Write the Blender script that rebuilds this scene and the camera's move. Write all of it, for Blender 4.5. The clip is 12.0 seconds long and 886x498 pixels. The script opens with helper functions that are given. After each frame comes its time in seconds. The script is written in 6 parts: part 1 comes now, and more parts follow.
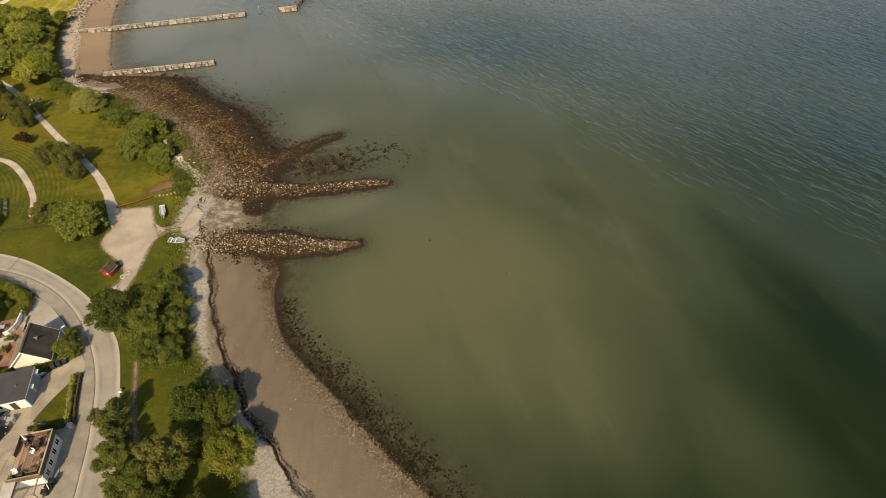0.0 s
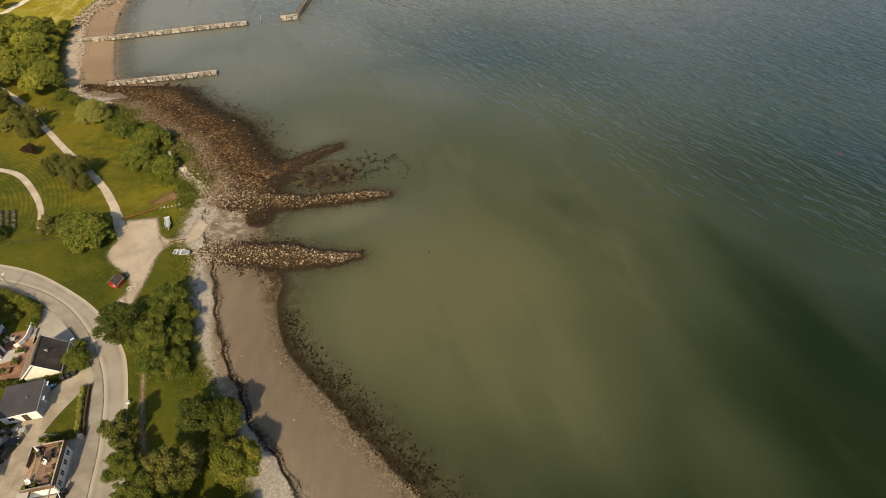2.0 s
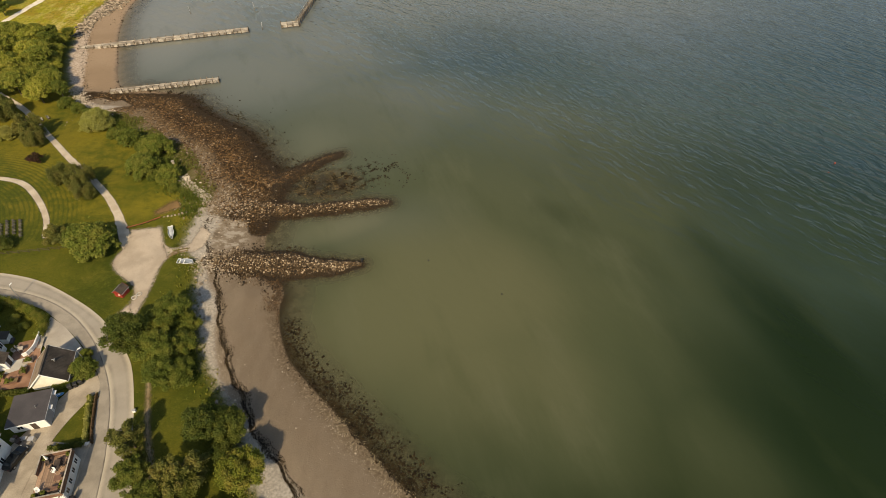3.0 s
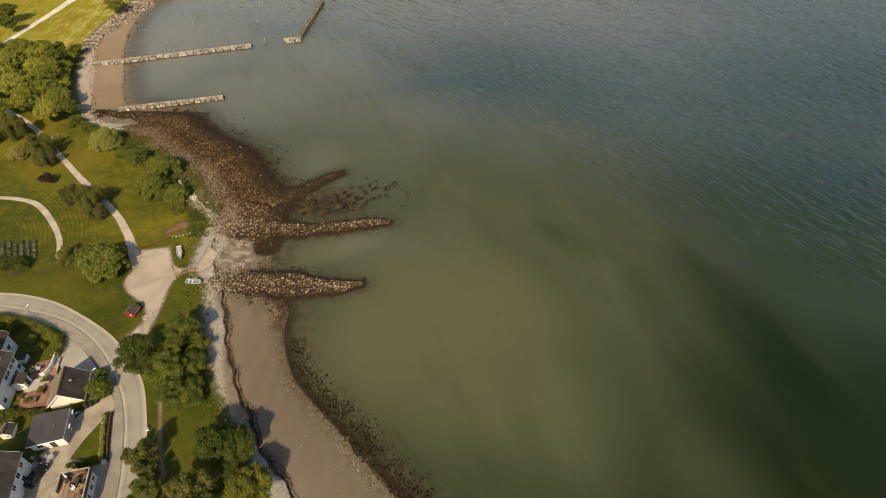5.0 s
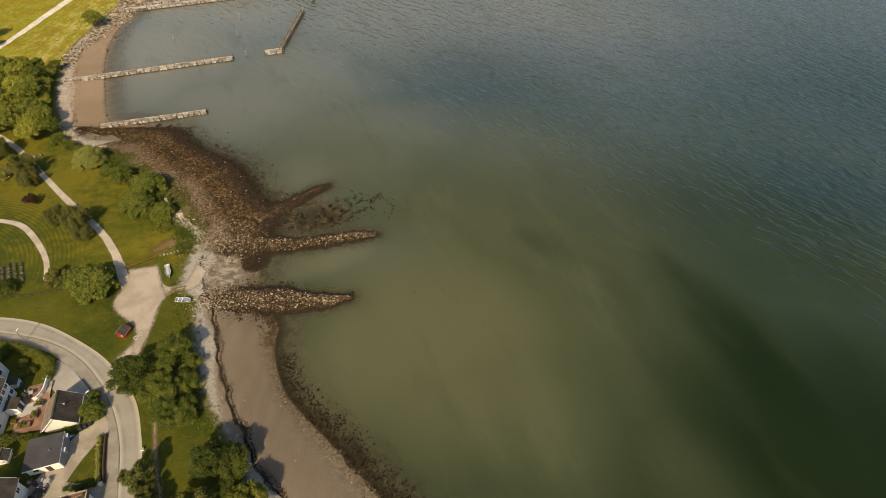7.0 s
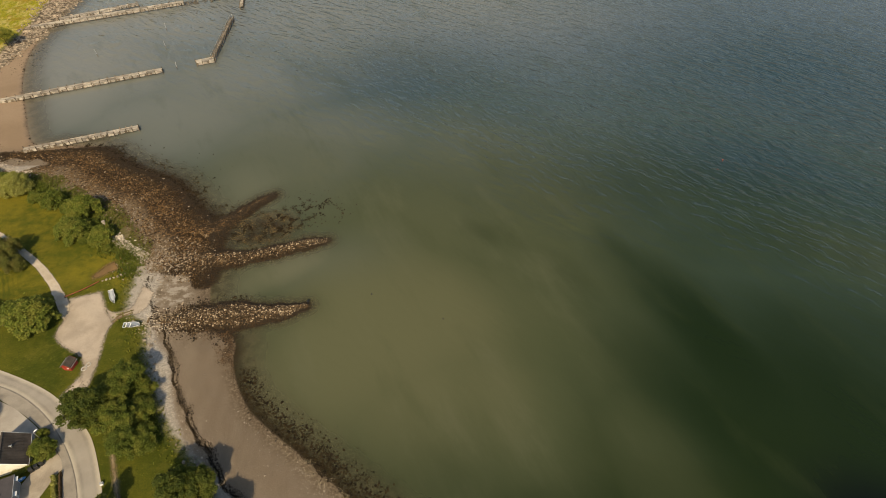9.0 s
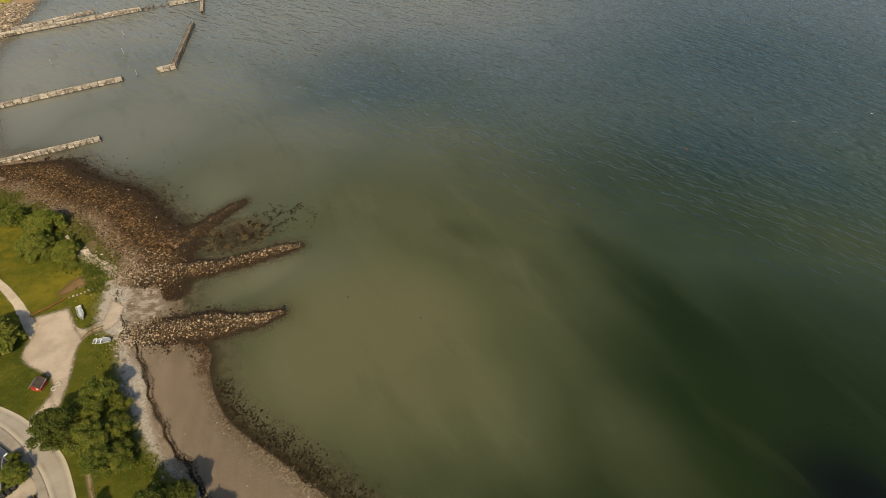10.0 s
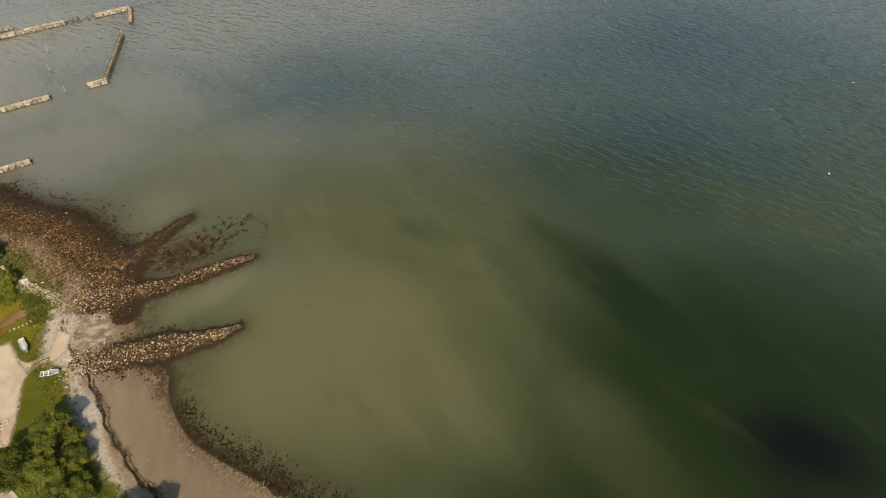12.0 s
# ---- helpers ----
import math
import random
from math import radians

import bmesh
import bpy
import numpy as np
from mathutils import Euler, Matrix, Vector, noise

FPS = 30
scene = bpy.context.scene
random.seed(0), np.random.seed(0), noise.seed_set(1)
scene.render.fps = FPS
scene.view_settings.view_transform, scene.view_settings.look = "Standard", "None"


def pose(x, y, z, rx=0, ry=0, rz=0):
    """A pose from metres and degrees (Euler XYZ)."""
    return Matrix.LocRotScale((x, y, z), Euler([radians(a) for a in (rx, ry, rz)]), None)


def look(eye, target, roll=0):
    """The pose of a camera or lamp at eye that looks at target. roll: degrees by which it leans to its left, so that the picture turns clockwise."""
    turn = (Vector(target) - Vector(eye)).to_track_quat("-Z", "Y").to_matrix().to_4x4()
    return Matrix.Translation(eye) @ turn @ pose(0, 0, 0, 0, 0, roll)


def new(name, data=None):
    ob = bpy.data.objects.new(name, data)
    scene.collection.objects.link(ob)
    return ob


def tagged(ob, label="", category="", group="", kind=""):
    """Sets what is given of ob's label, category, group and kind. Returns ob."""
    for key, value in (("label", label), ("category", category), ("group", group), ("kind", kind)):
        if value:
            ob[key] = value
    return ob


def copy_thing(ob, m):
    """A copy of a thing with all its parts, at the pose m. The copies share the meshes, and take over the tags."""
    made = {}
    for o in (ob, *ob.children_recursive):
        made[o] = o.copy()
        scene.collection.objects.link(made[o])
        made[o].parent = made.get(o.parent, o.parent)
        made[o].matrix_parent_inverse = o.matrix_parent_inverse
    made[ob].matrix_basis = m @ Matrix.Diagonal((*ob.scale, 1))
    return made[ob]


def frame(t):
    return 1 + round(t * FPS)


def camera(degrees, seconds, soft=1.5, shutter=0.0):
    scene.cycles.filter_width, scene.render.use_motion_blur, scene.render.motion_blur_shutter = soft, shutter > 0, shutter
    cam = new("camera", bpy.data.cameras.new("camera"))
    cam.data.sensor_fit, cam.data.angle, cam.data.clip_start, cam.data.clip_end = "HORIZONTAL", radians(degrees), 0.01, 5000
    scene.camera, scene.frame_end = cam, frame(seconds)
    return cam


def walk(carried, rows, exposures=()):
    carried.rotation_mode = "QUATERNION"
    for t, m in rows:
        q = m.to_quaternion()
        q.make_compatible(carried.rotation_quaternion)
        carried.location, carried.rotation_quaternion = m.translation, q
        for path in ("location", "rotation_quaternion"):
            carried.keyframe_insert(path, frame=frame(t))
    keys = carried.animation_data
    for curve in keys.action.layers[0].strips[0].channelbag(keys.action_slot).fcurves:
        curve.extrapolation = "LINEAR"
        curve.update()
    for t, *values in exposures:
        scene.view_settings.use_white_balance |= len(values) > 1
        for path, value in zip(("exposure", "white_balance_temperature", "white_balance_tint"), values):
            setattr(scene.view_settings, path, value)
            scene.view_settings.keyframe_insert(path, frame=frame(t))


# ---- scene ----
cam = camera(79.12, 12.0, soft=0.8)
PATH = [
    (0, pose(0.00, 0.00, 81.58, 45.28, 0.00, 0.00)),
    (0.5, pose(0.05, 0.06, 82.42, 45.25, 0.00, -0.00)),
    (1, pose(0.08, 0.06, 83.29, 45.22, 0.00, -0.02)),
    (1.5, pose(0.14, 0.10, 84.24, 45.20, 0.00, 0.02)),
    (2, pose(0.22, 0.19, 85.41, 45.13, 0.00, 0.01)),
    (2.5, pose(0.31, 0.27, 86.81, 45.09, 0.00, 0.00)),
    (3, pose(0.44, 0.33, 88.45, 45.03, 0.00, 0.01)),
    (5, pose(0.81, 0.57, 95.37, 44.89, 0.00, 0.03)),
    (5.5, pose(0.86, 0.73, 97.00, 44.85, 0.00, 0.05)),
    (6, pose(0.87, 0.77, 98.44, 44.84, 0.00, -0.04)),
    (6.5, pose(0.89, 0.76, 99.38, 44.83, 0.00, -0.71)),
    (7, pose(0.98, 0.72, 99.76, 44.73, 0.00, -2.08)),
    (9, pose(1.27, 0.16, 100.54, 44.46, 0.00, -8.94)),
    (9.5, pose(1.37, 0.00, 100.77, 44.37, 0.00, -10.69)),
    (10, pose(1.64, -0.14, 101.01, 44.29, 0.00, -12.61)),
    (10.5, pose(2.00, -0.36, 101.31, 44.16, 0.00, -16.11)),
    (11, pose(2.25, -0.44, 101.54, 44.07, 0.00, -17.77)),
    (11.5, pose(2.36, -0.54, 101.77, 44.03, 0.00, -18.46)),
    (12, pose(2.45, -0.69, 101.92, 43.97, 0.00, -18.81)),
]
walk(cam, PATH, exposures=[(0.0, 0.54, 6950, 4), (5.0, 0.48, 6950, 4), (9.0, 0.45, 6950, 4), (10.0, 0.48, 6950, 4), (11.0, 0.58, 6950, 4), (12.0, 0.69, 6950, 4)])

# ---- world and sun ----
SUN_EL, SUN_FROM = radians(41.0), Vector((-0.07, -1.0, 0)).normalized()
world = bpy.data.worlds.new("sky")
scene.world = world
world.use_nodes = True
wn = world.node_tree.nodes
sky = wn.new("ShaderNodeTexSky")
sky.sky_type = "NISHITA"
sky.sun_disc = False
sky.sun_elevation = SUN_EL
sky.sun_rotation = math.atan2(SUN_FROM.x, SUN_FROM.y)
sky.dust_density = 2.0
wn["Background"].inputs["Strength"].default_value = 0.095
world.node_tree.links.new(sky.outputs[0], wn["Background"].inputs["Color"])
sun_data = bpy.data.lights.new("sun", "SUN")
sun_data.energy = 3.55
sun_data.angle = radians(1.0)
sun_data.color = (1.0, 0.81, 0.58)
sun = new("sun", sun_data)
sun.matrix_world = look((0, 0, 150), Vector((0, 0, 150)) - Vector((SUN_FROM.x * math.cos(SUN_EL), SUN_FROM.y * math.cos(SUN_EL), math.sin(SUN_EL))))

# ---- materials ----


class Nodes:
    """A short way to write node trees."""

    def __init__(self, name):
        self.mat = bpy.data.materials.new(name)
        self.mat.use_nodes = True
        self.t = self.mat.node_tree
        self.bsdf = self.t.nodes["Principled BSDF"]
        self.out = self.t.nodes["Material Output"]

    def put(self, socket, value):
        if isinstance(value, bpy.types.NodeSocket):
            self.t.links.new(value, socket)
        elif isinstance(value, (tuple, list)) and len(value) == 3 and socket.type == "RGBA":
            socket.default_value = (*value, 1)
        else:
            socket.default_value = value

    def add(self, kind, out=0, **ins):
        n = self.t.nodes.new(kind)
        for k, v in ins.items():
            key = int(k[1:]) if k[0] == "i" and k[1:].isdigit() else k.replace("_", " ")
            self.put(n.inputs[key], v)
        return n.outputs[out]

    def pos(self):
        return self.add("ShaderNodeNewGeometry", 0)

    def island(self):
        return self.add("ShaderNodeNewGeometry", "Random Per Island")

    def rand(self):
        return self.add("ShaderNodeObjectInfo", "Random")

    def noise(self, vec, scale, detail=4.0, rough=0.55, out=0):
        return self.add("ShaderNodeTexNoise", out, Vector=vec, Scale=scale, Detail=detail, Roughness=rough)

    def math(self, op, a, b=0.0, clamp=False):
        n = self.t.nodes.new("ShaderNodeMath")
        n.operation, n.use_clamp = op, clamp
        self.put(n.inputs[0], a)
        self.put(n.inputs[1], b)
        return n.outputs[0]

    def ramp(self, v, lo, hi, a=0.0, b=1.0):
        n = self.t.nodes.new("ShaderNodeMapRange")
        n.interpolation_type = "SMOOTHSTEP"
        for i, x in enumerate((v, lo, hi, a, b)):
            self.put(n.inputs[i], x)
        return n.outputs[0]

    def mix(self, f, a, b, mode="MIX"):
        n = self.t.nodes.new("ShaderNodeMix")
        n.data_type, n.blend_type = "RGBA", mode
        self.put(n.inputs["Factor"], f)
        self.put(n.inputs[6], a)
        self.put(n.inputs[7], b)
        return n.outputs[2]

    def attr(self, name):
        n = self.t.nodes.new("ShaderNodeAttribute")
        n.attribute_name = name
        return n.outputs["Fac"]

    def scaled(self, vec, s, rz=0.0, loc=(0, 0, 0)):
        return self.add("ShaderNodeMapping", 0, Vector=vec, Location=loc, Rotation=(0, 0, rz), Scale=s)

    def bump(self, h, strength=0.4, dist=0.05):
        self.put(self.bsdf.inputs["Normal"], self.add("ShaderNodeBump", 0, Strength=strength, Distance=dist, Height=h))

    def done(self, color, rough=0.8, spec=0.3, metal=0.0):
        self.put(self.bsdf.inputs["Base Color"], color)
        self.put(self.bsdf.inputs["Roughness"], rough)
        self.put(self.bsdf.inputs["Specular IOR Level"], spec)
        self.put(self.bsdf.inputs["Metallic"], metal)
        return self.mat


def plain(name, a, b, scale=1.0, rough=0.8, bump=0.3, fine=12.0, vary=0.25, each=None, spec=0.3, metal=0.0):
    """A surface between two colours: broad stains, fine grain, relief; each: 'island' or 'object' variation."""
    m = Nodes(name)
    p = m.pos()
    col = m.mix(m.ramp(m.noise(p, scale), 0.35, 0.65), a, b)
    g = m.noise(p, fine, 3.0)
    col = m.mix(vary, col, m.mix(m.ramp(g, 0.3, 0.7), (0.25, 0.25, 0.25), (1.0, 1.0, 1.0)), "MULTIPLY")
    if each:
        r = m.island() if each == "island" else m.rand()
        col = m.mix(0.75, col, m.mix(r, (0.45, 0.45, 0.45), (1.35, 1.3, 1.25)), "MULTIPLY")
    m.bump(g, bump, 0.03)
    return m.done(col, rough, spec, metal)


def foliage(name, a, b, c):
    m = Nodes(name)
    p = m.pos()
    col = m.mix(m.island(), a, b)
    col = m.mix(m.ramp(m.noise(p, 0.55, 2.0), 0.42, 0.68), col, c)
    col = m.mix(0.45, col, m.mix(m.rand(), (0.7, 0.75, 0.7), (1.3, 1.15, 1.0)), "MULTIPLY")
    m.done(col, 0.6, 0.15)
    tr = m.add("ShaderNodeBsdfTranslucent", 0, Color=m.mix(0.5, col, (0.20, 0.22, 0.02)))
    mixed = m.add("ShaderNodeMixShader", 0, i0=0.3, i1=m.bsdf.outputs[0], i2=tr)
    m.put(m.out.inputs["Surface"], mixed)
    return m.mat


def ground_material():
    m = Nodes("ground")
    p = m.pos()
    n_big, n_mid, n_fine = m.noise(p, 0.05, 4.0), m.noise(p, 0.45, 5.0), m.noise(p, 5.0, 4.0)
    grit = m.noise(p, 2.2, 6.0, 0.75)
    shore, veg = m.attr("shore"), m.attr("veg")
    y = m.add("ShaderNodeSeparateXYZ", 1, Vector=p)
    x = m.add("ShaderNodeSeparateXYZ", 0, Vector=p)
    # beach, from the water's edge up
    low = m.mix(m.ramp(grit, 0.42, 0.66), (0.085, 0.060, 0.036), (0.20, 0.155, 0.105))
    band = m.noise(m.scaled(p, (0.5, 0.12, 1), radians(-35)), 1.0, 5.0)
    midc = m.mix(m.ramp(band, 0.2, 0.8), (0.170, 0.131, 0.092), (0.206, 0.162, 0.116))
    speck = m.noise(p, 9.0, 2.0, 0.6)
    midc = m.mix(m.ramp(speck, 0.52, 0.70, 0.0, 0.75), midc, (0.085, 0.062, 0.042))
    midc = m.mix(m.ramp(m.noise(p, 6.0, 2.0), 0.64, 0.72, 0.0, 0.7), midc, (0.36, 0.31, 0.25))
    midc = m.mix(m.ramp(shore, 11.0, 5.0, 0.0, 0.35), midc, (0.115, 0.085, 0.058))
    midc = m.mix(m.ramp(grit, 0.55, 0.8, 0.0, 0.5), midc, (0.12, 0.09, 0.062))
    top = m.mix(m.ramp(grit, 0.35, 0.65), (0.24, 0.212, 0.178), (0.41, 0.37, 0.315))
    s = m.math("ADD", shore, m.math("MULTIPLY", m.math("SUBTRACT", n_mid, 0.5), 3.0))
    beach = m.mix(m.ramp(s, 0.3, 3.6), low, midc)
    beach = m.mix(m.ramp(m.math("ADD", shore, m.math("MULTIPLY", m.math("SUBTRACT", n_mid, 0.5), 1.6)), 11.4, 13.2), beach, top)
    # drained mud with pale swirls in the pocket between the groynes
    pocket = m.math("MULTIPLY", m.math("MULTIPLY", m.ramp(y, 87.5, 89.5), m.ramp(y, 103.0, 100.0)), m.ramp(shore, 2.5, 6.0))
    swirl = m.noise(m.scaled(p, (1, 1.6, 1), radians(30)), 0.30, 6.0, 0.7)
    beach = m.mix(m.math("MULTIPLY", pocket, m.ramp(swirl, 0.47, 0.56, 0.0, 0.75)), beach, (0.34, 0.30, 0.245))
    beach = m.mix(m.math("MULTIPLY", pocket, m.ramp(swirl, 0.44, 0.36, 0.0, 0.7)), beach, (0.10, 0.078, 0.052))
    # reddish sand of the northern bay
    north = m.ramp(m.math("ADD", y, m.math("MULTIPLY", n_mid, 6.0)), 160.0, 168.0)
    sand = m.mix(m.ramp(n_big, 0.3, 0.7), (0.25, 0.178, 0.115), (0.31, 0.225, 0.15))
    sand = m.mix(m.ramp(grit, 0.45, 0.75, 0.0, 0.45), sand, (0.17, 0.12, 0.078))
    sand = m.mix(m.ramp(s, 1.5, -0.5), sand, (0.12, 0.09, 0.06))
    sand = m.mix(m.ramp(s, 9.6, 10.8), sand, m.mix(m.ramp(grit, 0.4, 0.6), (0.28, 0.215, 0.16), (0.52, 0.43, 0.35)))
    beach = m.mix(north, beach, sand)
    # rubble ground under the weedy stones
    rub = m.attr("rubble")
    weedy = m.mix(m.ramp(grit, 0.35, 0.65), (0.012, 0.008, 0.004), (0.050, 0.030, 0.013))
    weedy = m.mix(m.ramp(s, 10.5, 15.0), weedy, m.mix(m.ramp(grit, 0.4, 0.6), (0.095, 0.068, 0.04), (0.23, 0.175, 0.115)))
    weedy = m.mix(m.math("MULTIPLY", m.ramp(s, 16.5, 19.5), m.ramp(n_mid, 0.35, 0.6, 0.25, 0.95)), weedy, m.mix(m.ramp(n_fine, 0.35, 0.65), (0.050, 0.055, 0.012), (0.135, 0.115, 0.030)))
    # seabed
    bed = m.mix(m.ramp(n_mid, 0.4, 0.6), (0.045, 0.036, 0.016), (0.11, 0.092, 0.05))
    bed = m.mix(north, bed, m.mix(m.ramp(n_mid, 0.35, 0.65), (0.15, 0.125, 0.085), (0.20, 0.165, 0.115)))
    bed = m.mix(m.math("MULTIPLY", m.ramp(shore, -4.0, -0.8), m.ramp(y, 82.0, 78.0)), bed, (0.026, 0.018, 0.008))
    beach = m.mix(m.ramp(shore, 0.1, -0.4), beach, bed)
    beach = m.mix(m.ramp(m.math("ADD", rub, m.math("MULTIPLY", m.math("SUBTRACT", n_mid, 0.5), 0.7)), 0.4, 0.62), beach, weedy)
    # grass
    green = m.mix(m.ramp(n_big, 0.38, 0.62), (0.046, 0.058, 0.005), (0.098, 0.096, 0.009))
    green = m.mix(m.ramp(n_mid, 0.45, 0.75), green, (0.105, 0.100, 0.013))
    green = m.mix(m.ramp(m.noise(p, 1.4, 5.0, 0.7), 0.5, 0.75, 0.0, 0.5), green, (0.028, 0.038, 0.005))
    green = m.mix(m.ramp(m.math("ADD", y, m.math("MULTIPLY", n_mid, 14.0)), 94.0, 112.0, 0.0, 0.7), green, m.mix(m.ramp(m.math("ADD", m.math("MULTIPLY", n_big, 0.6), m.math("MULTIPLY", n_mid, 0.4)), 0.40, 0.60), (0.088, 0.094, 0.008), (0.215, 0.168, 0.014)))
    green = m.mix(m.ramp(m.noise(p, 0.2, 5.0, 0.65), 0.50, 0.75, 0.0, 0.4), green, (0.128, 0.112, 0.014))
    rings = m.math("SINE", m.math("MULTIPLY", m.math("ADD", m.attr("mown"), m.math("MULTIPLY", n_mid, 0.6)), 6.4))
    zone = m.math("MULTIPLY", m.ramp(m.attr("mown"), 11.0, 14.0), m.ramp(m.attr("mown"), 40.0, 34.0))
    green = m.mix(m.math("MULTIPLY", zone, m.ramp(rings, -0.4, 0.9, 0.0, 0.5)), green, (0.042, 0.058, 0.007))
    straw = m.noise(m.scaled(p, (0.5, 0.16, 1)), 1.0, 5.0, 0.65)
    meadow = m.mix(m.math("MULTIPLY", m.ramp(straw, 0.40, 0.66), m.ramp(veg, 26.0, 6.0, 0.3, 1.0)), (0.31, 0.275, 0.014), (0.56, 0.45, 0.16))
    meadow = m.mix(m.ramp(m.noise(p, 0.16, 4.0, 0.6), 0.48, 0.62, 0.0, 0.75), meadow, (0.30, 0.20, 0.02))
    meadow = m.mix(m.ramp(m.noise(p, 0.9, 5.0, 0.75), 0.48, 0.66, 0.0, 0.7), meadow, (0.10, 0.125, 0.012))
    green = m.mix(m.ramp(m.math("ADD", y, m.math("MULTIPLY", n_mid, 10.0)), 200.0, 212.0), green, meadow)
    green = m.mix(m.ramp(n_fine, 0.35, 0.7, 0.0, 0.5), green, (0.024, 0.036, 0.005))
    green = m.mix(m.ramp(m.noise(p, 2.6, 3.0, 0.7), 0.55, 0.72, 0.0, 0.35), green, (0.19, 0.175, 0.03))
    edge = m.math("ADD", veg, m.math("MULTIPLY", m.math("SUBTRACT", n_mid, 0.5), 3.5))
    scrub = m.mix(m.ramp(n_fine, 0.4, 0.6), (0.06, 0.075, 0.02), (0.20, 0.17, 0.09))
    col = m.mix(m.ramp(edge, -0.8, 0.6), beach, scrub)
    col = m.mix(m.ramp(edge, 0.3, 2.0), col, green)
    m.bump(m.math("ADD", grit, n_fine), 0.5, 0.08)
    return m.done(col, m.ramp(shore, -0.2, 3.0, 0.45, 0.95), 0.14)


def water_material():
    m = Nodes("sea_water")
    p = m.pos()
    silt, weed, dark_patch, pale = m.attr("silt"), m.attr("weedbed"), m.attr("dark_patch"), m.attr("pale")
    # offshore water, then silt stirred up over the shallows, weed beds and dark patches
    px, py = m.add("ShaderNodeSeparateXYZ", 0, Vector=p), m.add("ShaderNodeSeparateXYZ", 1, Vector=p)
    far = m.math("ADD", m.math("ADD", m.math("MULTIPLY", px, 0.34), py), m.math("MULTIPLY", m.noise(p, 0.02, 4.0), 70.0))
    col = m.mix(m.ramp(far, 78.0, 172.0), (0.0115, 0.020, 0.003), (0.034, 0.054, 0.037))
    # grazing sky reflection is painted into the colour, paler and bluer far out
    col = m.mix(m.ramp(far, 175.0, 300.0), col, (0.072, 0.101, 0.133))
    col = m.mix(m.attr("sky_tint"), col, (0.024, 0.048, 0.064))
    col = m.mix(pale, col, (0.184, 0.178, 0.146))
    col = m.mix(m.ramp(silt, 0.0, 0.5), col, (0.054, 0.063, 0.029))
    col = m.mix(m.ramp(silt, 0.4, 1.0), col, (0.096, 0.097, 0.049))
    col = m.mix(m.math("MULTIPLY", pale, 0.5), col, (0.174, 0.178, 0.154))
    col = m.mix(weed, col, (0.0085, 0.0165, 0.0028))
    col = m.mix(dark_patch, col, (0.0022, 0.0030, 0.0016))
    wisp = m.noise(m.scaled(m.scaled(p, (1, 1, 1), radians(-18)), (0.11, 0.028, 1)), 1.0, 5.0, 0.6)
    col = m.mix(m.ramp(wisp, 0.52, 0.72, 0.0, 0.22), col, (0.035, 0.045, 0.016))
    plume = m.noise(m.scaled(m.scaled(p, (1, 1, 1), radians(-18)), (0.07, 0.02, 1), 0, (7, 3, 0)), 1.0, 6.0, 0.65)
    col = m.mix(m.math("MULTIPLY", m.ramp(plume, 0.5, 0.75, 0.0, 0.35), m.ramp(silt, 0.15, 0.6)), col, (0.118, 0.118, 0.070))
    depth = m.attr("depth")
    col = m.mix(m.ramp(depth, 0.8, 0.0, 0.0, 0.55), col, (0.095, 0.080, 0.046))
    alpha = m.math("SUBTRACT", 1.0, m.math("POWER", 2.718, m.math("MULTIPLY", m.math("MAXIMUM", depth, 0.0), -3.2)))
    # wind ripples, longer along their crests, stronger in the open
    sway = m.t.nodes.new("ShaderNodeVectorMath")
    sway.operation = "MULTIPLY_ADD"
    m.put(sway.inputs[0], m.noise(p, 0.07, 3.0, 0.6, 1))
    sway.inputs[1].default_value = (5, 5, 0)
    m.put(sway.inputs[2], p)
    sway = sway.outputs[0]

    def crests(turn, along, across, detail):
        return m.noise(m.scaled(m.scaled(sway, (1, 1, 1), radians(turn)), (along, across, 1)), 1.0, detail, 0.5)

    r1, r2, r3 = crests(50, 0.15, 0.44, 1.4), crests(62, 0.38, 0.95, 2.0), crests(36, 0.06, 0.17, 2.0)
    gust = m.math("MULTIPLY", m.noise(p, 0.03, 4.0), 60.0)
    north_east = m.math("ADD", m.math("ADD", m.math("MULTIPLY", px, 0.55), m.math("MULTIPLY", py, 0.84)), gust)
    off_land = m.math("ADD", px, m.math("MULTIPLY", py, 0.45))
    open_sea = m.math("MULTIPLY", m.ramp(north_east, 122.0, 228.0, 0.04, 1.0), m.ramp(off_land, 10.0, 110.0, 0.55, 1.0))
    ridge = m.math("ADD", m.math("MULTIPLY", m.math("POWER", r1, 1.6), 1.0), m.math("ADD", m.math("MULTIPLY", r2, 0.34), m.math("MULTIPLY", r3, 0.8)))
    m.bump(m.math("MULTIPLY", ridge, open_sea), 1.0, 1.95)
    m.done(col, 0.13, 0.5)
    m.put(m.bsdf.inputs["IOR"], 1.333)
    m.put(m.bsdf.inputs["Alpha"], alpha)
    return m.mat


GROUND, WATER = ground_material(), water_material()


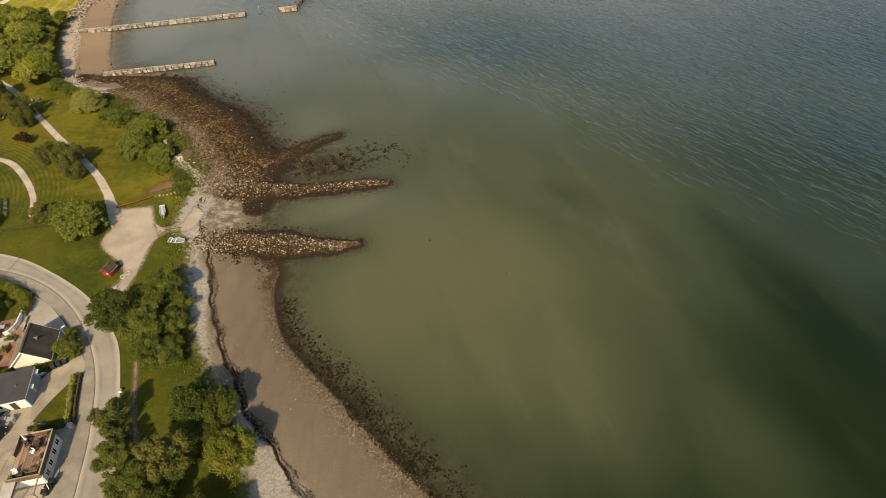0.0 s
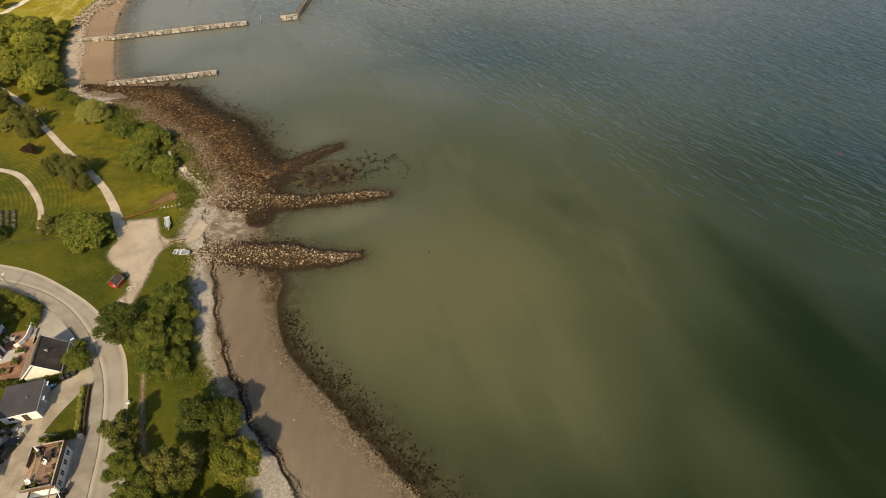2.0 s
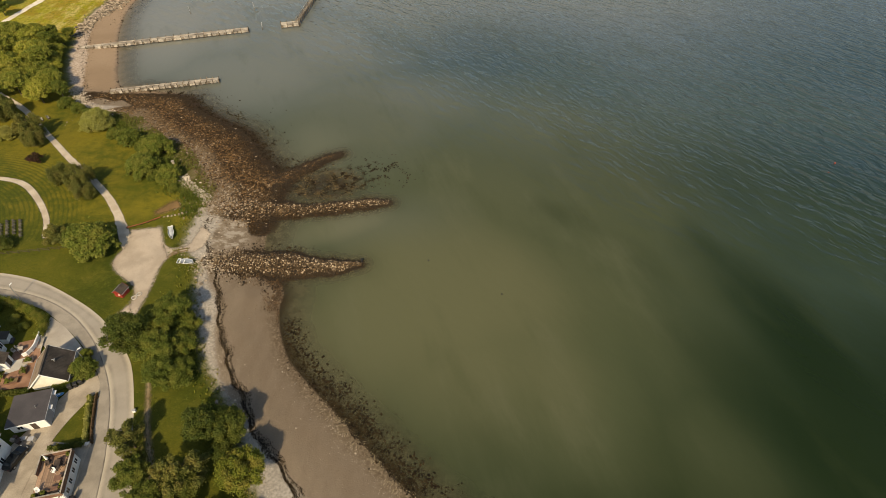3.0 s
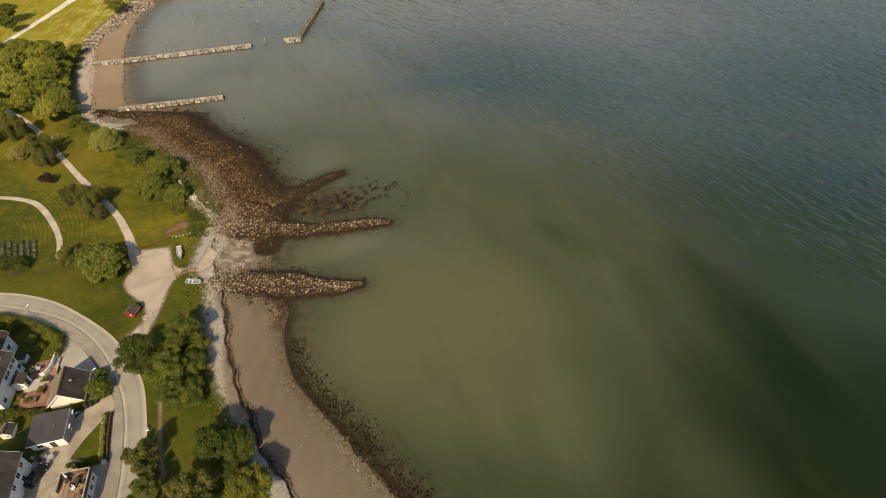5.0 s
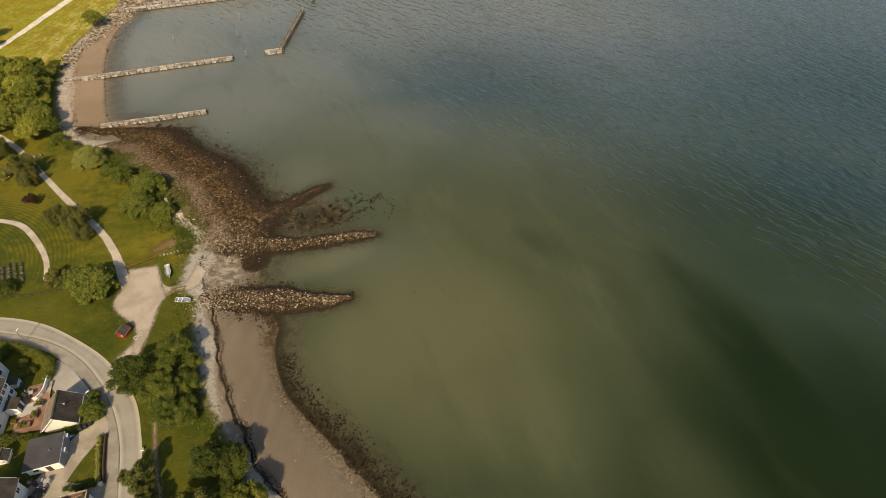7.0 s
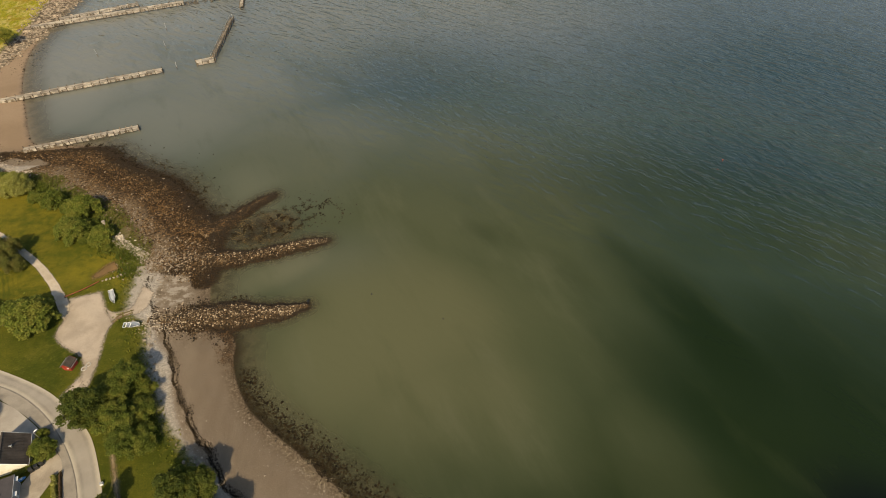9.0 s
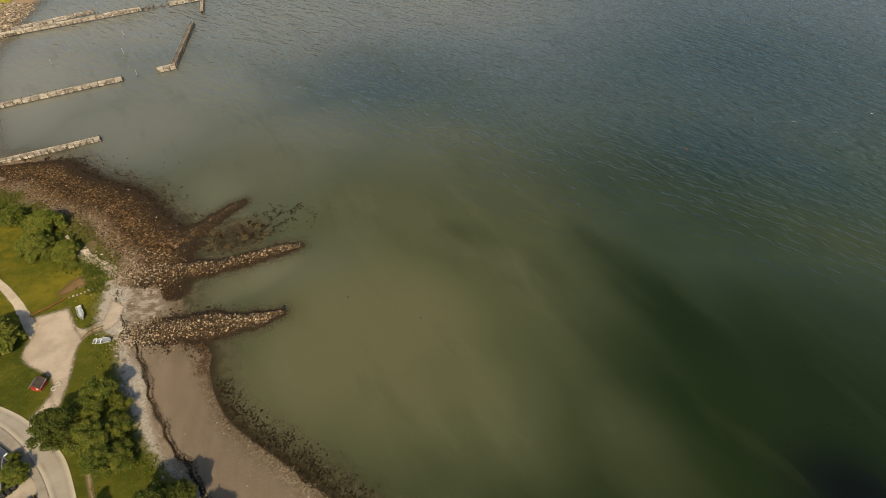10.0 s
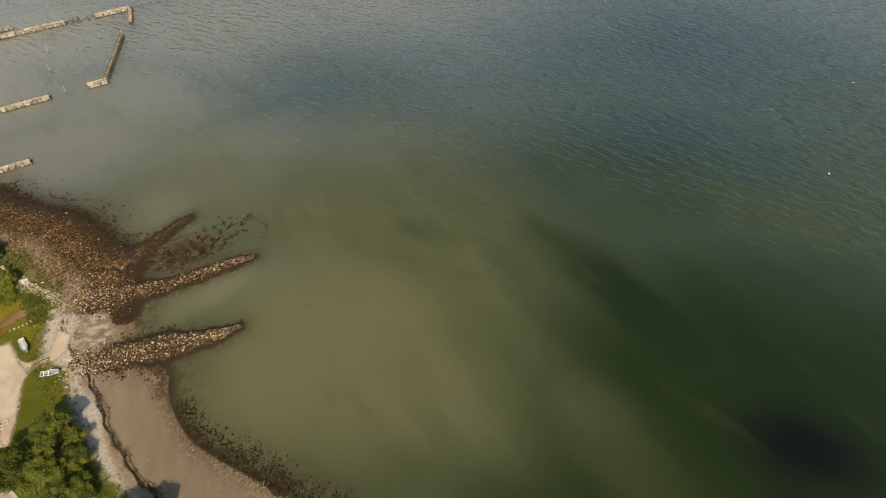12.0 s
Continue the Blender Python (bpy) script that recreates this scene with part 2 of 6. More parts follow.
def road_material():
    """Worn asphalt, darker where wheels run, with pale dust towards the edges."""
    m = Nodes("asphalt")
    p = m.pos()
    n1, n2, g = m.noise(p, 0.3, 5.0), m.noise(p, 2.0, 5.0, 0.7), m.noise(p, 11.0, 3.0)
    col = m.mix(m.ramp(n1, 0.35, 0.65), (0.255, 0.225, 0.185), (0.325, 0.29, 0.24))
    col = m.mix(m.ramp(n2, 0.55, 0.75, 0.0, 0.35), col, (0.21, 0.185, 0.155))
    r = m.math("ADD", m.attr("rim"), m.math("MULTIPLY", m.math("SUBTRACT", n2, 0.5), 0.5))
    col = m.mix(m.ramp(r, 1.0, 0.1), col, (0.46, 0.405, 0.32))
    track = m.math("MULTIPLY", m.ramp(r, 0.9, 1.4), m.ramp(r, 2.3, 1.8))
    col = m.mix(m.math("MULTIPLY", track, 0.5), col, (0.37, 0.33, 0.275))
    col = m.mix(0.2, col, m.mix(m.ramp(g, 0.3, 0.7), (0.4, 0.4, 0.4), (1.0, 1.0, 1.0)), "MULTIPLY")
    m.bump(g, 0.2, 0.02)
    return m.done(col, 0.9, 0.25)


ASPHALT = road_material()
PAVING = plain("pavement_asphalt", (0.26, 0.228, 0.185), (0.335, 0.295, 0.24), 0.4, 0.9, 0.2, 9.0, 0.2)
KERB = plain("kerb_stone", (0.19, 0.165, 0.135), (0.28, 0.25, 0.21), 1.0)
DRIVE = plain("packed_gravel", (0.30, 0.25, 0.19), (0.44, 0.375, 0.29), 0.3, 0.95, 0.5, 7.0, 0.3)
TAN_SLOPE = plain("tan_west_slope", (0.19, 0.145, 0.10), (0.26, 0.20, 0.145), 0.7, 0.8, 0.3, 9.0, 0.25)


def soft_gravel(name, a, b, c, fade=0.9, ragged=1.3):
    """Loose gravel or earth that thins out raggedly towards its rim."""
    m = Nodes(name)
    p = m.pos()
    n1, n2, g = m.noise(p, 0.25, 5.0), m.noise(p, 1.6, 5.0, 0.7), m.noise(p, 7.0, 3.0)
    col = m.mix(m.ramp(n1, 0.35, 0.65), a, b)
    col = m.mix(m.ramp(n2, 0.55, 0.75, 0.0, 0.6), col, c)
    col = m.mix(0.25, col, m.mix(m.ramp(g, 0.3, 0.7), (0.4, 0.4, 0.4), (1.0, 1.0, 1.0)), "MULTIPLY")
    m.bump(g, 0.4, 0.03)
    m.done(col, 0.95, 0.2)
    e = m.math("ADD", m.attr("rim"), m.math("MULTIPLY", m.math("SUBTRACT", n2, 0.5), ragged))
    m.put(m.bsdf.inputs["Alpha"], m.ramp(e, 0.05, fade))
    return m.mat


LOOSE = soft_gravel("loose_gravel", (0.37, 0.305, 0.235), (0.47, 0.39, 0.305), (0.28, 0.225, 0.165), 1.4, 1.9)
EARTH = soft_gravel("dry_orange_earth", (0.17, 0.105, 0.045), (0.24, 0.15, 0.065), (0.085, 0.080, 0.016), 2.2)
PALEPATH = plain("pale_crushed_stone", (0.60, 0.53, 0.43), (0.76, 0.69, 0.58), 0.3, 0.95, 0.4, 7.0, 0.2)
DIRT = soft_gravel("trodden_earth", (0.26, 0.19, 0.11), (0.34, 0.26, 0.16), (0.10, 0.095, 0.02), 1.3)
SOFTPATH = soft_gravel("path_gravel", (0.42, 0.35, 0.265), (0.56, 0.48, 0.375), (0.37, 0.305, 0.225), 0.4, 0.5)
CONCRETE = plain("concrete", (0.40, 0.37, 0.33), (0.50, 0.47, 0.42), 0.3, 0.9, 0.2, 8.0, 0.15)
BARE = plain("bare_earth", (0.155, 0.105, 0.050), (0.235, 0.165, 0.085), 0.6, 0.95, 0.5, 6.0, 0.4)


def stone_material(name, dark, brown, pale, share, by="island"):
    """Stones of mixed colours; weed darkens those near the waterline."""
    m = Nodes(name)
    p = m.pos()
    r = m.island() if by == "island" else m.rand()
    col = m.mix(m.ramp(r, 0.0, 1.0 - share), dark, brown)
    col = m.mix(m.ramp(r, 1.0 - share, 1.0), col, pale)
    g = m.noise(p, 5.0, 3.0)
    col = m.mix(0.4, col, m.mix(m.ramp(g, 0.3, 0.7), (0.35, 0.35, 0.35), (1.0, 1.0, 1.0)), "MULTIPLY")
    z = m.math("ADD", m.add("ShaderNodeSeparateXYZ", 2, Vector=p), m.math("MULTIPLY", m.noise(p, 0.6, 3.0), 0.8))
    col = m.mix(m.math("MULTIPLY", m.ramp(m.noise(p, 0.42, 4.0), 0.54, 0.66), 0.5), col, (0.026, 0.017, 0.008))
    col = m.mix(m.ramp(z, 1.10, 0.62), col, (0.020, 0.013, 0.006))
    m.bump(g, 0.4, 0.03)
    return m.done(col, 0.8, 0.3)


STONE_PALE = plain("pale_stone", (0.22, 0.18, 0.135), (0.38, 0.325, 0.255), 0.8, 0.85, 0.4, 6.0, 0.3, "island")
STONE_BROWN = stone_material("weedy_stone", (0.012, 0.007, 0.003), (0.178, 0.100, 0.034), (0.40, 0.30, 0.19), 0.09)
STONE_MIX = stone_material("groyne_stone", (0.010, 0.007, 0.003), (0.100, 0.061, 0.026), (0.46, 0.365, 0.25), 0.25)
STONE_ONE = stone_material("groyne_boulder", (0.024, 0.016, 0.008), (0.150, 0.098, 0.048), (0.56, 0.45, 0.31), 0.40, "object")
WEED = plain("seaweed", (0.012, 0.008, 0.004), (0.034, 0.023, 0.010), 0.7, 0.8, 0.6, 7.0, 0.4, "island", spec=0.1)
WEED_BROWN = plain("brown_seaweed", (0.045, 0.026, 0.010), (0.105, 0.060, 0.023), 0.7, 0.7, 0.6, 7.0, 0.4, "island")
WEED_GOLD = plain("golden_seaweed", (0.055, 0.034, 0.012), (0.17, 0.11, 0.036), 0.7, 0.7, 0.6, 7.0, 0.4, "island")
TIMBER = plain("weathered_timber", (0.33, 0.29, 0.24), (0.52, 0.475, 0.41), 0.5, 0.85, 0.4, 10.0, 0.35, "object")
DECKGREY = plain("worn_deck_boards", (0.27, 0.23, 0.18), (0.50, 0.45, 0.37), 0.5, 0.85, 0.4, 10.0, 0.4, "object")
PILE = plain("old_pile_wood", (0.09, 0.07, 0.05), (0.20, 0.165, 0.12), 0.7, 0.85, 0.4, 10.0, 0.35, "object")
DECKWOOD = plain("red_brown_decking", (0.23, 0.125, 0.075), (0.33, 0.19, 0.12), 0.6, 0.7, 0.3, 12.0, 0.25)
BROWNWOOD = plain("brown_stained_wood", (0.14, 0.075, 0.05), (0.20, 0.115, 0.075), 0.8, 0.7, 0.3, 12.0, 0.25)
DARKWOOD = plain("dark_wood", (0.045, 0.032, 0.026), (0.08, 0.058, 0.045), 1.0, 0.7, 0.3, 9.0, 0.3)
WHITE = plain("white_paint", (0.74, 0.73, 0.70), (0.82, 0.81, 0.78), 0.7, 0.6, 0.1, 6.0, 0.08)
OFFWHITE = plain("cream_paint", (0.70, 0.66, 0.55), (0.78, 0.74, 0.63), 0.7, 0.6, 0.1, 6.0, 0.08)
RED = plain("red_paint", (0.25, 0.030, 0.017), (0.34, 0.048, 0.028), 1.0, 0.7, 0.2, 7.0, 0.2)
GREYPAINT = plain("grey_paint", (0.30, 0.30, 0.31), (0.36, 0.36, 0.37), 0.8, 0.6, 0.1, 6.0, 0.1)
TILE = plain("dark_roof_tile", (0.062, 0.050, 0.040), (0.105, 0.086, 0.069), 0.5, 0.6, 0.3, 9.0, 0.3)
FELT = plain("grey_roof_sheet", (0.060, 0.054, 0.056), (0.080, 0.072, 0.073), 0.35, 0.7, 0.1, 6.0, 0.15)
GLASS = Nodes("window_glass").done((0.02, 0.025, 0.03), 0.06, 0.6)
BLACK = plain("black_plastic", (0.016, 0.017, 0.018), (0.03, 0.03, 0.032), 1.0, 0.45, 0.1, 8.0, 0.1)
CARPAINT = Nodes("dark_car_paint").done((0.010, 0.012, 0.014), 0.15, 0.6, 0.3)
RUBBER = Nodes("rubber").done((0.015, 0.015, 0.015), 0.8)
STEEL = plain("galvanised_steel", (0.45, 0.45, 0.44), (0.58, 0.58, 0.57), 1.0, 0.4, 0.05, 9.0, 0.1, metal=0.7)
BLUE = plain("blue_cover", (0.06, 0.19, 0.42), (0.10, 0.26, 0.50), 1.0, 0.5, 0.2, 5.0, 0.2)
BOATWHITE = plain("white_hull", (0.70, 0.71, 0.70), (0.80, 0.80, 0.79), 1.0, 0.35, 0.05, 6.0, 0.08)
BOATBLUE = plain("blue_grey_boat_inside", (0.15, 0.18, 0.23), (0.22, 0.25, 0.30), 1.0, 0.6, 0.1, 6.0, 0.15)
BOATGREY = plain("grey_boat_inside", (0.42, 0.43, 0.43), (0.52, 0.53, 0.53), 1.0, 0.6, 0.1, 6.0, 0.15)
BARK = plain("bark", (0.07, 0.052, 0.036), (0.13, 0.10, 0.075), 2.0, 0.9, 0.6, 9.0, 0.4)
GRANITE = plain("grave_granite", (0.030, 0.030, 0.029), (0.16, 0.15, 0.13), 0.8, 0.5, 0.1, 14.0, 0.3, "object")
BUOYRED = plain("orange_plastic", (0.60, 0.07, 0.03), (0.68, 0.10, 0.04), 2.0, 0.4, 0.05)
LEAF_GREEN = foliage("leaf_green", (0.055, 0.078, 0.015), (0.160, 0.192, 0.033), (0.190, 0.202, 0.040))
LEAF_DARK = foliage("leaf_dark", (0.038, 0.056, 0.012), (0.106, 0.130, 0.024), (0.130, 0.138, 0.028))
LEAF_LIGHT = foliage("leaf_light", (0.090, 0.118, 0.018), (0.205, 0.218, 0.030), (0.245, 0.225, 0.045))
PAVED = plain("worn_paving", (0.34, 0.30, 0.25), (0.43, 0.385, 0.325), 0.3, 0.9, 0.2, 8.0, 0.15)
TANDECK = plain("tan_decking", (0.31, 0.205, 0.135), (0.40, 0.275, 0.19), 0.6, 0.7, 0.3, 12.0, 0.25, "object")
LEAF_YELLOW = foliage("leaf_yellow_green", (0.15, 0.175, 0.022), (0.36, 0.37, 0.06), (0.40, 0.37, 0.075))
LEAF_FAR = foliage("leaf_sunlit_green", (0.108, 0.136, 0.022), (0.275, 0.295, 0.052), (0.31, 0.30, 0.06))
LEAF_PALE = foliage("leaf_pale_blossom", (0.16, 0.175, 0.03), (0.43, 0.41, 0.14), (0.30, 0.30, 0.07))
LEAF_OLIVE = foliage("leaf_olive", (0.070, 0.082, 0.022), (0.185, 0.188, 0.046), (0.165, 0.150, 0.042))
LEAF_FRESH = foliage("leaf_fresh_green", (0.075, 0.105, 0.018), (0.190, 0.225, 0.042), (0.205, 0.215, 0.045))
LEAF_RED = foliage("leaf_red", (0.040, 0.018, 0.014), (0.085, 0.035, 0.028), (0.06, 0.04, 0.02))

# ---- the lie of the land ----


def spline(pts, per=8):
    """A smooth line through a few points (Catmull-Rom)."""
    p = np.array(pts, float)
    p = np.vstack([2 * p[0] - p[1], p, 2 * p[-1] - p[-2]])
    out = []
    for i in range(1, len(p) - 2):
        for k in range(per):
            t = k / per
            a, b, c, d = p[i - 1], p[i], p[i + 1], p[i + 2]
            out.append(0.5 * (2 * b + (c - a) * t + (2 * a - 5 * b + 4 * c - d) * t * t + (3 * b - a - 3 * c + d) * t ** 3))
    out.append(p[-2])
    return np.array(out)


SHORE = [(80, -40), (30, 3), (10, 20), (-2, 30.3), (-12, 40), (-18.6, 47), (-24.4, 52.7), (-29.7, 58.8), (-32.7, 65.4), (-34.1, 71), (-34.4, 76.5),
         (-40, 84), (-41.8, 92), (-41.5, 97), (-40.5, 102), (-41, 110), (-42.5, 117.5), (-49, 125), (-57, 137), (-66, 144), (-75, 151),
         (-84, 160), (-99, 163.5), (-108.4, 167), (-119.4, 192), (-125.8, 207), (-132, 231), (-133.5, 256), (-132, 290), (-125, 340)]
GRASS_EDGE = [(70, -60), (12, -5), (-19, 15), (-28.4, 31.3), (-31.5, 38), (-38.5, 49.2), (-44.6, 57.3), (-49.8, 68), (-53.2, 78), (-54, 83), (-59, 88),
              (-60, 99), (-60.5, 105), (-68, 112), (-71, 119), (-88, 136), (-109, 149), (-117.6, 158.3), (-126.0, 169.4), (-131.6, 181.3), (-135.8, 192.1), (-139.5, 205), (-143.5, 220), (-143.4, 240), (-142, 262), (-141, 300), (-133, 345)]


def signed(line, far_start, far_end, x, y):
    """Distance to a line, positive on its west (land) side."""
    ln = np.vstack([[far_start], spline(line), [far_end]])
    shape = x.shape
    px, py = x.ravel(), y.ravel()
    best = np.full(px.shape, 1e9)
    inside = np.zeros(px.shape, bool)
    ring = np.vstack([ln, [(-9000, 9000)], [(-9000, -9000)], [ln[0]]])
    for i in range(len(ring) - 1):
        (ax, ay), (bx, by) = ring[i], ring[i + 1]
        if i < len(ln) - 1:
            dx, dy = bx - ax, by - ay
            t = np.clip(((px - ax) * dx + (py - ay) * dy) / (dx * dx + dy * dy + 1e-9), 0, 1)
            best = np.minimum(best, np.hypot(px - ax - t * dx, py - ay - t * dy))
        cross = ((ay > py) != (by > py)) & (px < (bx - ax) * (py - ay) / (by - ay + 1e-12) + ax)
        inside ^= cross
    return np.where(inside, best, -best).reshape(shape)


def shore_d(x, y):
    return signed(SHORE, (5000, -4500), (300, 9000), x, y)


def veg_d(x, y):
    return signed(GRASS_EDGE, (4500, -4900), (200, 9000), x, y)


# stone groynes: centre line, half width, crest height
GROYNES = [
    ([(-46, 112), (-42.2, 115.6), (-37.4, 120.0), (-32.5, 124.4), (-28.6, 126.8)], (3.4, 2.9, 2.2, 1.6, 1.0), 0.30),
    ([(-50, 103.4), (-42.5, 102.8), (-36.0, 102.3), (-29.8, 103.0), (-23.6, 104.1), (-18.4, 105.1), (-13.8, 105.5)], (3.6, 3.2, 2.5, 2.1, 2.1, 1.9, 0.9), 0.82),
    ([(-54, 84.4), (-50, 84.1), (-44, 84.0), (-37.2, 83.8), (-30.1, 83.0), (-23.4, 83.0), (-18.6, 83.8)], (1.4, 2.0, 3.3, 4.2, 3.3, 1.9, 0.8), 1.15),
]


def girth(halves, share, x, y):
    """Uneven half width of a groyne at a share of its length."""
    w = np.interp(share, np.linspace(0, 1, len(halves)), halves)
    return w * (1 + 0.10 * np.sin(share * 23 + 1) + 0.07 * np.sin(share * 57) + 0.04 * np.sin(x * 1.9 + y))



def along(line, x, y):
    """Distance to a line and the share of its length at the nearest place."""
    ln = np.array(line, float)
    best, share = np.full(x.shape, 1e9), np.zeros(x.shape)
    for i in range(len(ln) - 1):
        (ax, ay), (bx, by) = ln[i], ln[i + 1]
        dx, dy = bx - ax, by - ay
        t = np.clip(((x - ax) * dx + (y - ay) * dy) / (dx * dx + dy * dy), 0, 1)
        d = np.hypot(x - ax - t * dx, y - ay - t * dy)
        share = np.where(d < best, (i + t) / (len(ln) - 1), share)
        best = np.minimum(best, d)
    return best, share


POCKET = (-106.5, 152.5)  # sandy pocket between the bushes and the rubble


def rubble_at(x, y, d):
    """Where weedy stones cover the shore: 0 to 1."""
    v = np.exp(-(((x + 49.5) / 13) ** 2 + ((y - 107.5) / 10.5) ** 2) ** 2)
    band = 1 / (1 + np.exp(np.clip(-(y - 106) / 1.5, -60, 60))) / (1 + np.exp(np.clip((y - 161) / 1.2, -60, 60)))
    v = np.maximum(v, band * (d > -4) / (1 + np.exp(np.clip((d - 25) / 1.5, -60, 60))))
    v = np.maximum(v, 0.9 * np.exp(-(((x + 43.5) / 4.5) ** 2 + ((y - 98.5) / 6.5) ** 2) ** 2))
    v = np.maximum(v, 0.85 * np.exp(-(((x + 32) / 10) ** 2 + ((y - 112.5) / 6.5) ** 2)))
    for line, half, _ in GROYNES:
        g, s = along(line, x, y)
        v = np.maximum(v, np.clip(1.75 - g / girth(half, s, x, y), 0, 1) * np.clip((x + 52) / 5, 0, 1))
    px, py = x - POCKET[0] + 1.6 * np.sin(y * 0.9), y - POCKET[1] + 1.2 * np.sin(x * 0.7)
    v = v * (1 - np.exp(-(((px + 0.5 * py) / 8.0) ** 2 + ((py - 0.2 * px) / 4.2) ** 2) ** 2))
    return np.clip(v, 0, 1)


def height(x, y, d=None):
    x, y = np.asarray(x, float), np.asarray(y, float)
    d = shore_d(x, y) if d is None else d
    z = np.interp(d, [-400, -60, -20, -6, 0, 5, 14, 18, 30, 60, 120, 300], [-14, -5, -2.1, -0.46, 0, 0.45, 1.15, 1.75, 2.4, 5.0, 9.0, 18])
    z = z + 0.05 * np.sin(x * 0.9 + 0.7 * np.sin(y * 0.5)) * np.sin(y * 0.8) * (np.abs(d) < 40)
    # shallow weedy reef between the two northern groynes
    lumps = 0.09 * np.sin(x * 0.95 + 1.4 * np.sin(y * 0.7)) * np.sin(y * 1.15 + 1.2 * np.sin(x * 0.6 + 1))
    z = np.maximum(z, -0.12 + lumps - 0.7 * np.clip((((x + 31) / 10) ** 2 + ((y - 113) / 7.5) ** 2) - 0.6, 0, 20))
    for line, half, crest in GROYNES:
        g, s = along(line, x, y)
        w = girth(half, s, x, y)
        z = np.maximum(z, crest * (1 - 0.55 * s ** 3) * np.maximum(1 - (g / w) ** 2, -0.02) + np.where(g > w, -0.22 * (g - w), 0))
    return z


def ground_z(x, y):
    return float(height(np.array([x]), np.array([y]))[0])


def steps(*spans):
    out = []
    for a, b, n in spans:
        out += list(np.linspace(a, b, n, endpoint=False))
    return np.array(out + [spans[-1][1]])


def sheet(name, xs, ys, material, zfun, attrs):
    gx, gy = np.meshgrid(xs, ys)
    d = shore_d(gx, gy)
    z = zfun(gx, gy, d)
    nx, ny = len(xs), len(ys)
    verts = np.stack([gx.ravel(), gy.ravel(), z.ravel()], 1)
    i = np.arange((nx - 1) * (ny - 1))
    a = (i // (nx - 1)) * nx + i % (nx - 1)
    faces = np.stack([a, a + 1, a + 1 + nx, a + nx], 1)
    me = bpy.data.meshes.new(name)
    me.from_pydata(verts.tolist(), [], faces.tolist())
    me.polygons.foreach_set("use_smooth", [True] * len(me.polygons))
    for key, fun in attrs.items():
        me.attributes.new(key, "FLOAT", "POINT").data.foreach_set("value", fun(gx, gy, d).ravel().astype(np.float32))
    me.materials.append(material)
    return tagged(new(name, me), kind="structure")


XS = steps((-5000, -900, 5), (-900, -250, 8), (-250, -170, 20), (-170, -14, 210), (-14, 40, 34), (40, 300, 20), (300, 5000, 8))
YS = steps((-5000, -400, 6), (-400, 0, 16), (0, 25, 16), (25, 172, 200), (172, 300, 80), (300, 500, 20), (500, 5000, 8))
MOWN = (-121.0, 84.0)
ground = sheet("ground", XS, YS, GROUND, height, {
    "shore": lambda x, y, d: d, "veg": lambda x, y, d: veg_d(x, y), "rubble": rubble_at,
    "mown": lambda x, y, d: np.where((y > 87) & (x > -135), np.hypot(x - MOWN[0], y - MOWN[1]), 99)})
tagged(ground, "grassy coast with grey shingle beach and weedy rubble shore", "ground")


def grain(x, y, seed, octaves=4):
    """Smooth value noise, about 0 to 1, with one lump to a metre."""
    out, total = np.zeros(np.shape(x)), 0.0
    for k in range(octaves):
        u, v = np.asarray(x) * 2 ** k + 17.3 * seed, np.asarray(y) * 2 ** k - 9.1 * seed
        i, j = np.floor(u), np.floor(v)
        fu, fv = u - i, v - j
        fu, fv = fu * fu * (3 - 2 * fu), fv * fv * (3 - 2 * fv)

        def lattice(a, b):
            h = np.sin(a * 127.1 + b * 311.7 + seed * 74.7) * 43758.5453
            return h - np.floor(h)
        top = lattice(i, j) * (1 - fu) + lattice(i + 1, j) * fu
        low = lattice(i, j + 1) * (1 - fu) + lattice(i + 1, j + 1) * fu
        out, total = out + (top * (1 - fv) + low * fv) * 0.5 ** k, total + 0.5 ** k
    return out / total


def stirred(x, y):
    """Places pushed about by slow swirls, drawn out along the current."""
    a = radians(-18)
    u, v = x * math.cos(a) - y * math.sin(a), x * math.sin(a) + y * math.cos(a)
    wu = 15 * (grain(u / 13, v / 60, 3) - 0.5) + 18 * (grain(u / 40, v / 40, 5) - 0.5)
    wv = 22 * (grain(u / 30, v / 50, 8) - 0.5)
    return x + wu, y + wv


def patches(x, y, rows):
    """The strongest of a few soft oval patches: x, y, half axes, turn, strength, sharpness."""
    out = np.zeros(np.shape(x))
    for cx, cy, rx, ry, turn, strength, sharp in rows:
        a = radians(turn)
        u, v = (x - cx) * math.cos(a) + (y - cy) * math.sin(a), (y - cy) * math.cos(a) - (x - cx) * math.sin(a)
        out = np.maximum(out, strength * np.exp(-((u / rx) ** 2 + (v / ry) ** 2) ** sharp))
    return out


